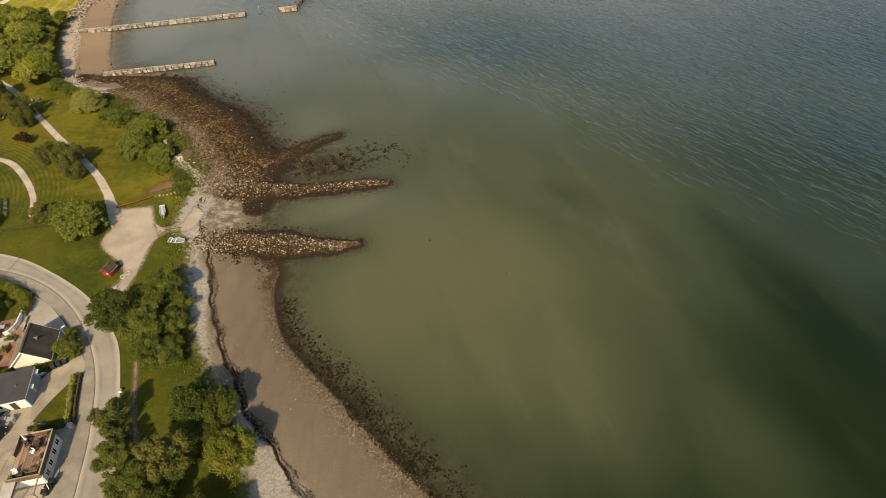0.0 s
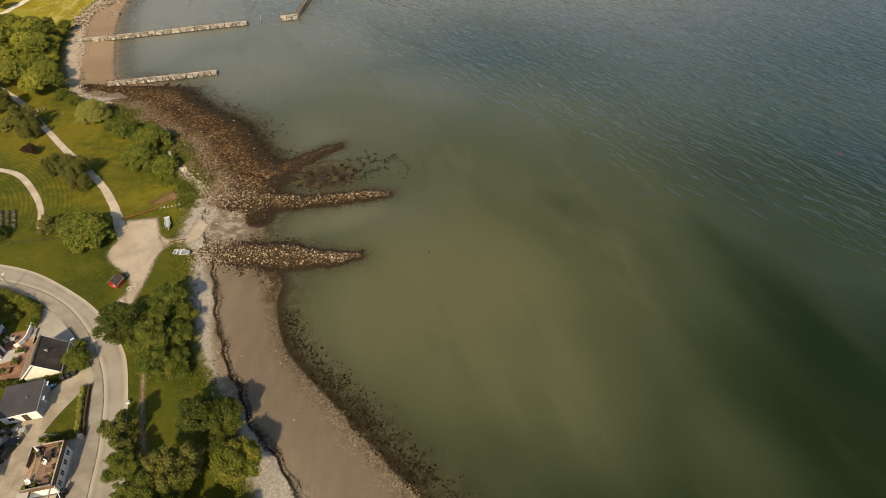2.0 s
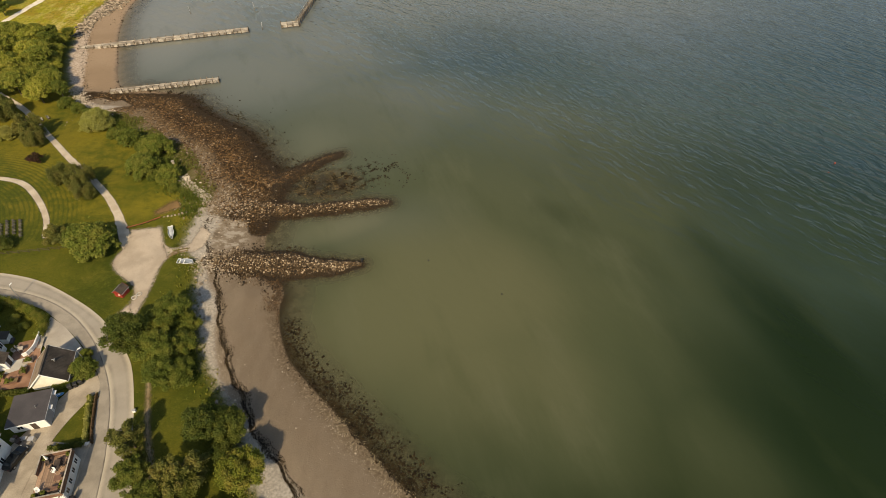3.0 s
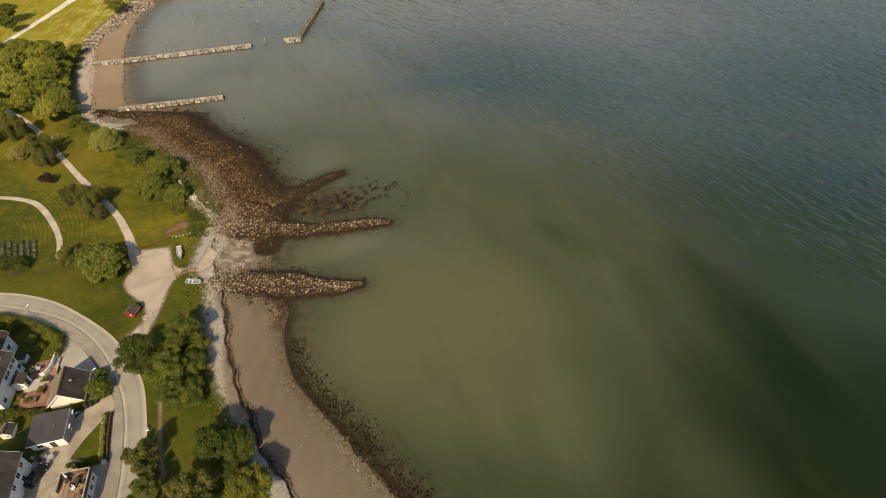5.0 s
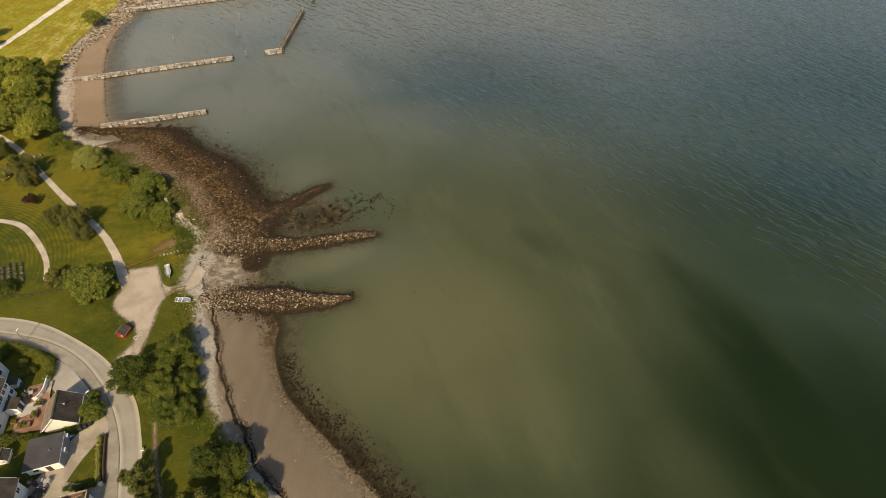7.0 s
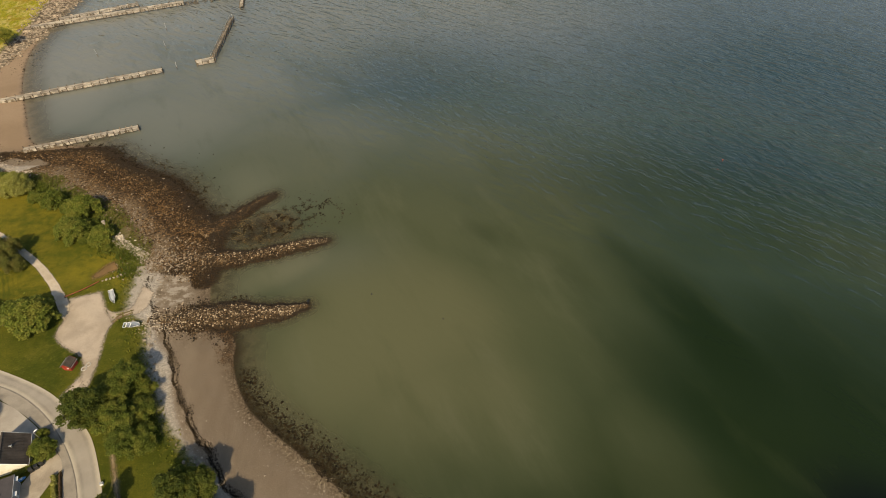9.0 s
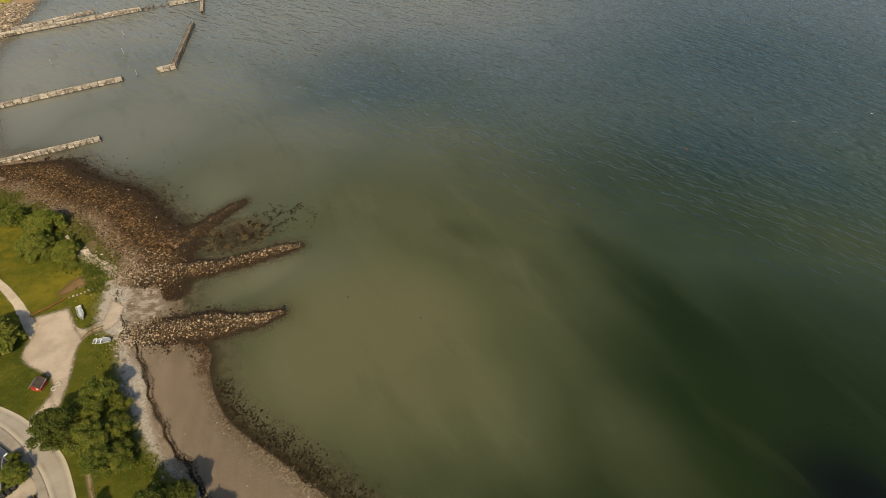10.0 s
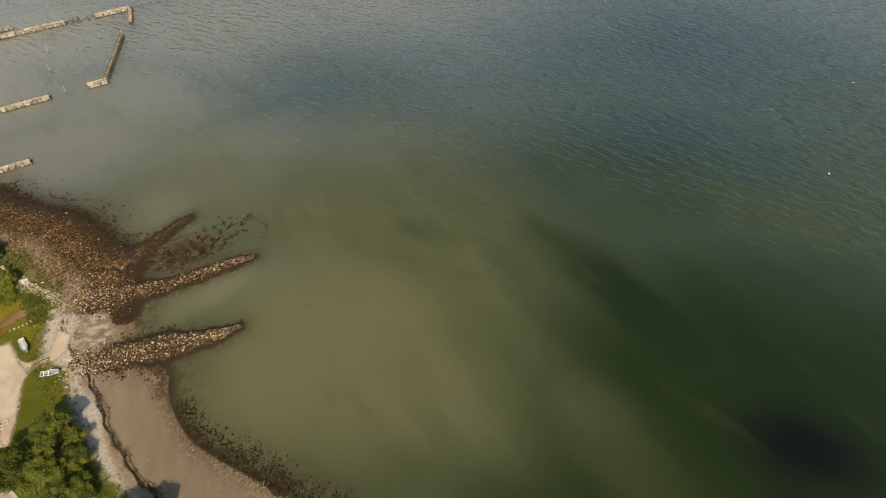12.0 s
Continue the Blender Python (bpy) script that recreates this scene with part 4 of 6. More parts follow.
plant(shrub, -88.4, 129.8, 1.25, 70, "broad green shrub beside the pale flowering bush")
for x, y, s, a in ((-93.8, 132.4, 0.8, 30), (-83.6, 126.4, 0.75, 250), (-82.6, 122.0, 0.5, 300), (-75.2, 112.2, 0.5, 10), (-75.0, 119.6, 0.5, 70), (-68.6, 109.0, 0.4, 120), (-107.0, 144.6, 0.7, 80), (-111.6, 147.2, 0.8, 60), (-116.6, 150.2, 0.9, 160)):
    plant(shrub, x, y, s, a)
# the wood behind the northern bay
far_broad = build_tree(4.8, 8.2, LEAF_FAR, 31, 10000, 0.245, "leafy green tree in the wood behind the northern bay", group="wood by the northern bay")
far_dark = build_tree(4.4, 8.0, LEAF_GREEN, 32, 9500, 0.245, "dark green tree in the wood behind the northern bay", group="wood by the northern bay")
far_light = build_tree(4.6, 7.4, LEAF_YELLOW, 33, 10000, 0.245, "bright yellow-green tree in the wood behind the northern bay", group="wood by the northern bay")
place(far_broad, -152, 181, 1.0, 10)
place(far_dark, -141, 188, 0.9, 130)
place(far_light, -142, 179, 1.0, 250)
for x, y, s, a, kind in ((-147, 190, 1.05, 60, far_light), (-142, 166, 1.05, 40, far_light), (-136.5, 174, 0.95, 170, far_broad), (-130, 166, 0.9, 310, far_dark),
                         (-120.5, 155.5, 0.8, 80, far_dark), (-124.5, 151.5, 0.9, 220, far_light), (-133.5, 155.5, 0.9, 20, far_broad), (-150, 172, 1.0, 290, far_light), (-145, 197, 0.8, 190, far_dark), (-155, 192, 1.0, 110, far_broad),
                         (-126, 161, 0.8, 140, far_broad), (-160, 184, 1.1, 30, far_light), (-158, 173, 1.1, 250, far_broad), (-166, 190, 1.0, 70, far_light), (-150, 160, 0.9, 330, far_dark), (-140, 152, 0.8, 180, far_broad),
                         (-178, 224, 1.1, 10, far_dark), (-184, 219, 1.0, 100, far_dark), (-173, 216, 0.75, 200, far_dark), (-170, 200, 0.9, 50, far_dark), (-140, 200, 0.6, 20, far_dark), (-139.5, 181, 0.85, 80, far_broad), (-146, 183, 0.9, 200, far_dark), (-154, 186, 0.9, 300, far_light), (-128, 157, 0.8, 20, far_light), (-137, 161, 0.8, 60, far_broad), (-145, 174, 0.8, 100, far_dark), (-136.8, 180.5, 0.6, 40, far_dark), (-141.4, 195, 0.55, 140, far_dark), (-139.6, 187.5, 0.6, 30, far_dark), (-134, 173.5, 0.6, 60, far_dark), (-131, 167.5, 0.55, 300, far_broad), (-160, 198, 0.8, 10, far_dark), (-152, 200, 0.6, 90, far_broad), (-143.0, 241, 0.85, 160, far_broad), (-146, 247, 0.6, 30, far_broad)):
    plant(kind, x, y, s, a)
for x, y, s, a in ((-133.8, 178.6, 0.5, 10), (-136.4, 185.8, 0.5, 70), (-138.8, 193.0, 0.48, 130), (-130.8, 172.4, 0.48, 200), (-128.0, 166.8, 0.45, 260), (-135.4, 182.4, 0.4, 20), (-132.4, 175.8, 0.4, 95), (-124.6, 161.0, 0.5, 310)):
    plant(far_broad if a % 20 else far_light, x, y, s, a)
wood_rng = random.Random(77)
for i in range(34):
    t = (i + 0.5) / 34
    x, y = -131 - 24 * t + wood_rng.uniform(-6, 4), 158 + 40 * t + wood_rng.uniform(-4, 4)
    plant((far_light, far_broad, far_light, far_dark)[i % 4], x, y, wood_rng.uniform(0.42, 0.72), 47 * i)

# ---- stones, seaweed and the shore ----
SHINGLE = plain("white_shingle", (0.34, 0.29, 0.225), (0.62, 0.55, 0.45), 0.8, 0.85, 0.4, 6.0, 0.3, "island")
SHELLS = plain("yellowish_shells", (0.15, 0.115, 0.06), (0.46, 0.39, 0.26), 2.0, 0.8, 0.3, 8.0, 0.3, "island")
RIPRAP = plain("riprap_stone", (0.10, 0.078, 0.055), (0.44, 0.365, 0.275), 0.8, 0.85, 0.4, 6.0, 0.3, "island")
ICO_V, ICO_F = [], []
_b = bmesh.new()
bmesh.ops.create_icosphere(_b, subdivisions=1, radius=1)
_b.verts.ensure_lookup_table()
ICO_V = np.array([v.co[:] for v in _b.verts])
ICO_F = np.array([[v.index for v in f.verts] for f in _b.faces])
_b.free()


def pebbles(name, x, y, r, material, seed, flat=0.65, sink=0.25, z=None):
    """Many uneven stones lying on the land, in one mesh."""
    rng = np.random.default_rng(seed)
    n = len(x)
    z = height(x, y) if z is None else z
    k = len(ICO_V)
    v = ICO_V[None] * (1 + rng.uniform(-0.28, 0.28, (n, k, 1)))
    a = rng.uniform(0, 2 * np.pi, n)
    sx, sy = rng.uniform(0.7, 1.3, n), rng.uniform(0.6, 1.0, n)
    v = v * np.stack([sx, sy, np.full(n, flat) * rng.uniform(0.7, 1.2, n)], 1)[:, None, :] * r[:, None, None]
    c, s = np.cos(a)[:, None], np.sin(a)[:, None]
    vx, vy = v[..., 0] * c - v[..., 1] * s, v[..., 0] * s + v[..., 1] * c
    v = np.stack([vx + x[:, None], vy + y[:, None], v[..., 2] + (z + r * flat * sink)[:, None]], 2).reshape(-1, 3)
    f = (ICO_F[None] + (np.arange(n) * k)[:, None, None]).reshape(-1, 3)
    return raw_mesh(name, v.tolist(), f.tolist(), material)


def scatter(seed, n, box4, keep):
    """n random places in a box, kept by a chance that keep(x, y, d) gives."""
    rng = np.random.default_rng(seed)
    x, y = rng.uniform(box4[0], box4[1], n), rng.uniform(box4[2], box4[3], n)
    ok = rng.random(n) < keep(x, y, shore_d(x, y))
    return x[ok], y[ok]


def sizes(seed, n, lo, hi, skew=2.5):
    return lo + (hi - lo) * np.random.default_rng(seed).random(n) ** skew


def spread(name, seed, n, box4, keep, lo, hi, material, label, category, flat=0.65, sink=0.25, skew=2.5, awash=None):
    x, y = scatter(seed, n, box4, keep)
    z = None if awash is None else np.maximum(height(x, y), awash)
    ob = new(name, pebbles(name, x, y, sizes(seed + 1, len(x), lo, hi, skew), material, seed + 2, flat, sink, z))
    return tagged(ob, label, category, kind="stuff")


def wave2(x, y, s):
    return 0.5 + 0.25 * (np.sin(x * s + 1.3 * np.sin(y * s * 0.7)) + np.sin(y * s * 1.1 + 1.7 * np.sin(x * s * 0.6)))


SHOREBOX = (-112, -20, 94, 166)
spread("weedy_stones", 101, 175000, SHOREBOX, lambda x, y, d: (d > -2.5) * rubble_at(x, y, d) ** 2 * np.clip(grain(x / 1.1, y / 1.1, 53) * 3.2 - 0.55, 0.25, 1) * (0.35 + 0.75 * wave2(x, y, 0.5)) * np.clip((19.5 - d) / 5, 0.1, 1) * (d < 19), 0.07, 0.26, STONE_BROWN,
       "reddish-brown seaweed-covered stones on the rubble shore", "stones")
spread("pale_stones", 111, 26000, (-112, -42, 96, 165), lambda x, y, d: np.clip(rubble_at(x, y, d), 0, 1) * (0.03 + 0.34 * np.exp(-((d - 15.0) / 2.4) ** 2)) * (d > 0.5), 0.06, 0.30, STONE_PALE,
       "pale grey stones scattered along the upper rubble shore", "stones", skew=3)
spread("knoll_stones", 121, 9000, (-66, -42, 97, 112), lambda x, y, d: 0.5 * np.exp(-(((x + 55) / 7) ** 2 + ((y - 103.5) / 4.5) ** 2)), 0.07, 0.30, STONE_PALE, "pale stones heaped on the low knoll", "stones", skew=3)
spread("drowned_stones", 131, 120000, (-112, -12, 98, 168), lambda x, y, d: (d < 0.8) * np.exp(-np.maximum(-d, 0) / 3.0) * 0.8 * (y > 117.5) * np.clip(grain(x / 1.3, y / 1.3, 47) * 6 - 2.8 + 0.6 * (d > -0.6), 0, 1) * (y < 163), 0.09, 0.30, WEED,
       "dark weed-covered stones awash at the water's edge", "stones", awash=-0.02)
spread("reef_weed", 141, 60000, (-46, -12, 103, 128), lambda x, y, d: 0.9 * np.exp(-(((x + 31) / 10) ** 2 + ((y - 113.5) / 6.5) ** 2) ** 1.5) * np.clip(grain(x / 2.2, y / 2.2, 48) * 5 - 2.0, 0, 1), 0.05, 0.17, WEED_GOLD,
       "golden-brown seaweed on the drowned reef between the groynes", "seaweed", flat=0.4, awash=-0.05)
spread("reef_clumps", 145, 42000, (-42, -4, 104, 130), lambda x, y, d: np.clip(np.exp(-(((x + 24) / 4.2) ** 2 + ((y - 116.0) / 4.2) ** 2)) * 1.2 + 0.5 * np.exp(-(((x + 18) / 7) ** 2 + ((y - 118.5) / 5) ** 2)) + 0.42 * np.exp(-(((x + 32) / 9) ** 2 + ((y - 112) / 6) ** 2) ** 2), 0, 1) * np.clip(grain(x / 1.1, y / 1.1, 41) * 9 - 4.7, 0, 1), 0.08, 0.28, WEED,
       "dark weed clumps awash round the reef", "seaweed", flat=0.4, sink=0.2, awash=-0.03)
spread("waterline_rim", 147, 120000, (-43, 12, 18, 82), lambda x, y, d: np.exp(-((d + 0.1) / np.where(y > 60, 0.34, 0.5)) ** 2) * np.where(y > 58, 0.8, 0.18 + 0.3 * wave2(x, y, 0.5)), 0.03, 0.11, WEED, "dark rim of wet weed at the waterline", "seaweed", flat=0.4)
spread("waterline_weed", 148, 30000, (-44, 30, 15, 101), lambda x, y, d: np.exp(-((d + 0.3) / 0.9) ** 2) * (0.25 + 0.75 * (wave2(x, y, 0.4) > 0.4)) * np.clip((60 - y) / 10, 0.0, 1), 0.06, 0.22, STONE_BROWN,
       "brown weed and stones along the waterline of the beach", "seaweed", flat=0.4)
spread("bay_weed", 151, 4200, (-46, -20, 86, 104), lambda x, y, d: np.clip(np.exp(-np.abs(y - 88.8) / 1.0) * (x < -27) * 0.8 + np.exp(-np.abs(y - 99.6 - 0.25 * np.clip(x + 36, 0, 20)) / 0.8) * 0.5 * (x < -22), 0, 1) * (d < 0.5) * np.clip(grain(x / 1.2, y / 1.2, 43) * 4 - 1.6, 0, 1), 0.12, 0.34, WEED,
       "dark stones and weed in the small bay", "seaweed", awash=-0.12)
spread("shallow_weed", 161, 150000, (-36, 30, 15, 80), lambda x, y, d: (d < 0.2) * np.exp(-((d + 1.6) / 3.0) ** 2) * np.clip(grain(x / 2.4, y / 2.4, 44) * 5 - 2.1, 0, 1) * np.clip((60 - y) / 12, 0, 1), 0.05, 0.20, WEED,
       "dark seaweed in the shallow water along the beach", "seaweed", flat=0.35, awash=-0.02)
spread("inlet_clumps", 165, 26000, (-36, 0, 34, 76), lambda x, y, d: (d < -0.5) * np.exp(-((d + 2.2) / 2.2) ** 2) * (0.7 + 0.9 * (grain(x / 5, y / 5, 52) > 0.55)) * np.clip((72 - y) / 10, 0, 1), 0.08, 0.30, WEED,
       "separate dark weed clumps under the shallow water", "seaweed", flat=0.4, awash=-0.02)
spread("tide_shells", 173, 90000, (-26, 16, 16, 54), lambda x, y, d: np.exp(-((d - 0.5) / 1.2) ** 2) * np.clip((54 - y) / 10, 0, 1) * np.clip(grain(x / 1.5, y / 1.5, 51) * 3 - 0.7, 0, 1), 0.03, 0.085, SHELLS, "dense band of yellowish shells and pebbles at the waterline", "pebbles", flat=0.5)
spread("shell_pebbles", 171, 34000, (-36, 14, 16, 78), lambda x, y, d: np.exp(-((d - 1.9) / 1.5) ** 2) * np.clip((60 - y) / 20, 0.05, 0.9) * (0.3 + 0.7 * wave2(x, y, 0.6)), 0.04, 0.13, STONE_PALE, "small pale pebbles and shells near the waterline", "pebbles", flat=0.5)
spread("beach_stones", 181, 1500, (-60, 0, 20, 99), lambda x, y, d: (d > 0.5) * (d < 16) * 0.8, 0.05, 0.2, STONE_PALE, "scattered small stones on the beach", "pebbles", flat=0.5, skew=4)
spread("edge_boulders", 191, 2600, (-56, -34, 44, 84), lambda x, y, d: np.exp(-((veg_d(x, y) + 0.4) / 0.9) ** 2) * (wave2(x, y, 0.45) > 0.42), 0.12, 0.5, STONE_PALE, "pale boulders along the edge of the grass", "boulders")
spread("upper_shingle", 193, 42000, (-56, -8, 16, 84), lambda x, y, d: np.exp(-((veg_d(x, y) + 1.6) / 1.1) ** 2) * np.clip(grain(x / 3, y / 3, 54) * 3 - 0.7, 0.1, 1), 0.025, 0.10, SHINGLE, "pale shingle between the grass and the seaweed line", "pebbles", flat=0.5, skew=3)
spread("inlet_weed", 195, 60000, (-46, -31, 62, 84), lambda x, y, d: np.exp(-(np.clip(d - 0.3, 0, 99) / 2.4) ** 2) * (d > -0.3) * np.clip((y - 66) / 8, 0, 1) * np.clip(grain((x + 0.3 * y) / 0.9, (y - 0.3 * x) / 3.2, 49) * 5 - 2.0 + np.clip((y - 74) / 8, 0, 0.8), 0, 1), 0.04, 0.13, WEED_BROWN, "fine brown weed washed in beside the groyne", "seaweed", flat=0.4)
spread("pale_bank", 198, 12000, (-74, -58, 100, 118), lambda x, y, d: np.exp(-(along([(-71.5, 116), (-66, 111), (-62, 107.4), (-59.3, 105.2)], x, y)[0] / 1.0) ** 2), 0.10, 0.40, SHINGLE, "bank of pale stones below the bushes", "stones")
spread("pocket_shingle", 199, 12000, (-122, -98, 144, 166), lambda x, y, d: np.exp(-(along([(-120.4, 162), (-116.5, 156.5), (-112.5, 151.5), (-107, 148.2), (-103, 146.5)], x, y)[0] / (1.3 + 0.9 * wave2(x, y, 0.8))) ** 2), 0.07, 0.26, SHINGLE, "pale pinkish shingle above the sandy pocket", "stones")
spread("riprap", 201, 26000, (-152, -122, 200, 298), lambda x, y, d: np.exp(-(along([(-138.8, 204), (-140.6, 214), (-140.2, 226), (-139.2, 240), (-137.2, 252), (-137.0, 274), (-138, 296)], x, y)[0] / (1.3 + 1.1 * wave2(x, y, 0.3) + np.clip((y - 226) / 14, 0, 3.2))) ** 2), 0.16, 0.75, RIPRAP, "brown and grey riprap boulders above the northern bay", "boulders", skew=2.2)
spread("bay_pebbles", 211, 30000, (-142, -104, 150, 262), lambda x, y, d: 0.35 * np.exp(-((d - 9.9) / 1.2) ** 2) * (y < 214) * (grain(x / 2, y / 2, 46) > 0.45) + 0.45 * np.exp(-((d - 0.1) / 0.22) ** 2) + 0.12 * np.exp(-((d - 3) / 2.5) ** 2) * (y > 214), 0.06, 0.26, STONE_MIX, "dark stones along the northern bay's tide lines", "stones")


def groyne(line, halves, n, n_single, label, seed, heap_mat=None):
    """A stone groyne: the stones nearest its crest are parts, the rest one heap."""
    root = thing("groyne", Matrix(), label, "groyne", "stone groynes", "structure")
    rng = np.random.default_rng(seed)
    ln = np.array(line, float)
    u = rng.random(n) * (len(ln) - 1)
    i = np.minimum(u.astype(int), len(ln) - 2)
    t = u - i
    p = ln[i] * (1 - t)[:, None] + ln[i + 1] * t[:, None]
    dv = ln[i + 1] - ln[i]
    dv /= np.hypot(dv[:, 0], dv[:, 1])[:, None]
    w = girth(halves, u / (len(ln) - 1), p[:, 0], p[:, 1])
    off = np.clip(rng.normal(0, 0.74, n), -2.0, 2.0) * w
    x, y = p[:, 0] - dv[:, 1] * off, p[:, 1] + dv[:, 0] * off
    tip = rng.random(n) < 0.05
    ta, tr = rng.uniform(0, 2 * np.pi, n), 2.4 * rng.random(n)
    x, y = np.where(tip, ln[-1, 0] + tr * np.cos(ta), x), np.where(tip, ln[-1, 1] + tr * np.sin(ta), y)
    if halves[0] < 1.5:
        high = rng.random(n) < np.clip((x + 53) / 8, 0.08, 1)
        x, y, n = x[high], y[high], int(high.sum())
    heap = pebbles("stone_heap", x, y, 0.08 + 0.20 * rng.random(n) ** 2.2, heap_mat or STONE_MIX, seed + 1, 0.7, 0.35)
    tagged(part("stone_heap", heap, None, root), kind="stuff")
    shapes = [pebbles("stone", np.zeros(1), np.zeros(1), np.ones(1), STONE_ONE, seed + 5 + k, 0.75, 0.0, np.zeros(1)) for k in range(8)]
    for k in range(n_single):
        s = rng.random() * 0.97
        a = min(int(s * (len(ln) - 1)), len(ln) - 2)
        q = ln[a] + (ln[a + 1] - ln[a]) * (s * (len(ln) - 1) - a)
        e = (ln[a + 1] - ln[a]) / np.hypot(*(ln[a + 1] - ln[a]))
        o = rng.normal(0, 0.38) * float(girth(halves, s, q[0], q[1]))
        px, py = q[0] - e[1] * o, q[1] + e[0] * o
        ob = part("stone", shapes[k % 8], STONE_ONE, root)
        r = 0.13 + 0.21 * rng.random() ** 2
        ob.matrix_basis = Matrix.Translation((px, py, ground_z(px, py) + 0.32 * r)) @ Euler((rng.uniform(-0.3, 0.3), rng.uniform(-0.3, 0.3), rng.uniform(0, 6.3))).to_matrix().to_4x4() @ Matrix.Scale(r, 4)


spread("shingle_bank", 231, 17000, (-60, -43, 78, 98), lambda x, y, d: 0.7 * np.exp(-(((x + 51) / 4.2) ** 2 + ((y - 83.6) / 2.4) ** 2)) + 0.03 * np.exp(-(((x + 53.5) / 3.2) ** 2 + ((y - 92) / 4) ** 2)), 0.05, 0.20, SHINGLE, "pale shingle and boulders at the root of the groyne", "stones", skew=2.2)
groyne(*GROYNES[0][:2], 5200, 26, "low weedy stone groyne running out into the shallows", 301, STONE_BROWN)
groyne(*GROYNES[1][:2], 5600, 150, "stone groyne with pale crest stones and weedy flanks", 321)
groyne(*GROYNES[2][:2], 12500, 290, "broad stone groyne of tan and brown boulders", 341)


def wrack(line, n, wide, seed, label):
    rng = np.random.default_rng(seed)
    p = rim(line, 400)
    k = rng.integers(0, 400, n)
    long = np.hypot(*np.diff(p, axis=0).T).sum()
    wob = min(1.0, long / 60) * (0.25 * np.sin(k * 0.09) + 0.2 * np.sin(k * 0.23 + 1))
    two = np.where(rng.random(n) < 0.2, 0.75 + 0.2 * np.sin(k * 0.11), 0.0)
    off = rng.normal(0, wide, n) * (0.6 + 0.9 * np.sin(k * 0.05 + 2) ** 2) + wob - two
    t = np.gradient(p, axis=0)
    t /= np.hypot(t[:, 0], t[:, 1])[:, None]
    x, y = p[k, 0] + t[k, 1] * off, p[k, 1] - t[k, 0] * off
    ob = new("seaweed_line", pebbles("seaweed_line", x, y, 0.03 + 0.115 * rng.random(n) ** 1.8, WEED, seed + 1, 0.35, 0.2))
    tagged(ob, label, "seaweed", kind="stuff")


wrack([(-50.5, 83), (-48.3, 76), (-45.9, 69.5), (-43.0, 62), (-39.9, 56), (-36.7, 51.2), (-33.2, 45.0), (-26.6, 37.3), (-20, 29.9), (-8, 18)], 13000, 0.2, 401, "dark band of dried seaweed along the beach")
wrack([(-56.8, 98.4), (-56.6, 95), (-55.2, 91), (-53.2, 86.4)], 900, 0.17, 411, "dark strand of seaweed across the beach pocket")
spread("bay_floor_weed", 221, 1500, (-134, -114, 216, 248), lambda x, y, d: np.exp(-(((x + 124.5) / 5) ** 2 + ((y - 231) / 8) ** 2)) * (wave2(x, y, 0.9) > 0.45), 0.2, 0.55, WEED, "dark weed patch under the shallow northern bay", "seaweed", flat=0.4, awash=-0.25)
wrack([(-136.5, 206), (-128.5, 184), (-121.5, 170), (-117, 163)], 900, 0.4, 421, "dark seaweed strand on the northern sand")

# ---- piers in the northern bay ----


DARKTIMBER = plain("dark_weathered_timber", (0.16, 0.13, 0.095), (0.27, 0.225, 0.17), 0.5, 0.85, 0.4, 10.0, 0.35, "object")


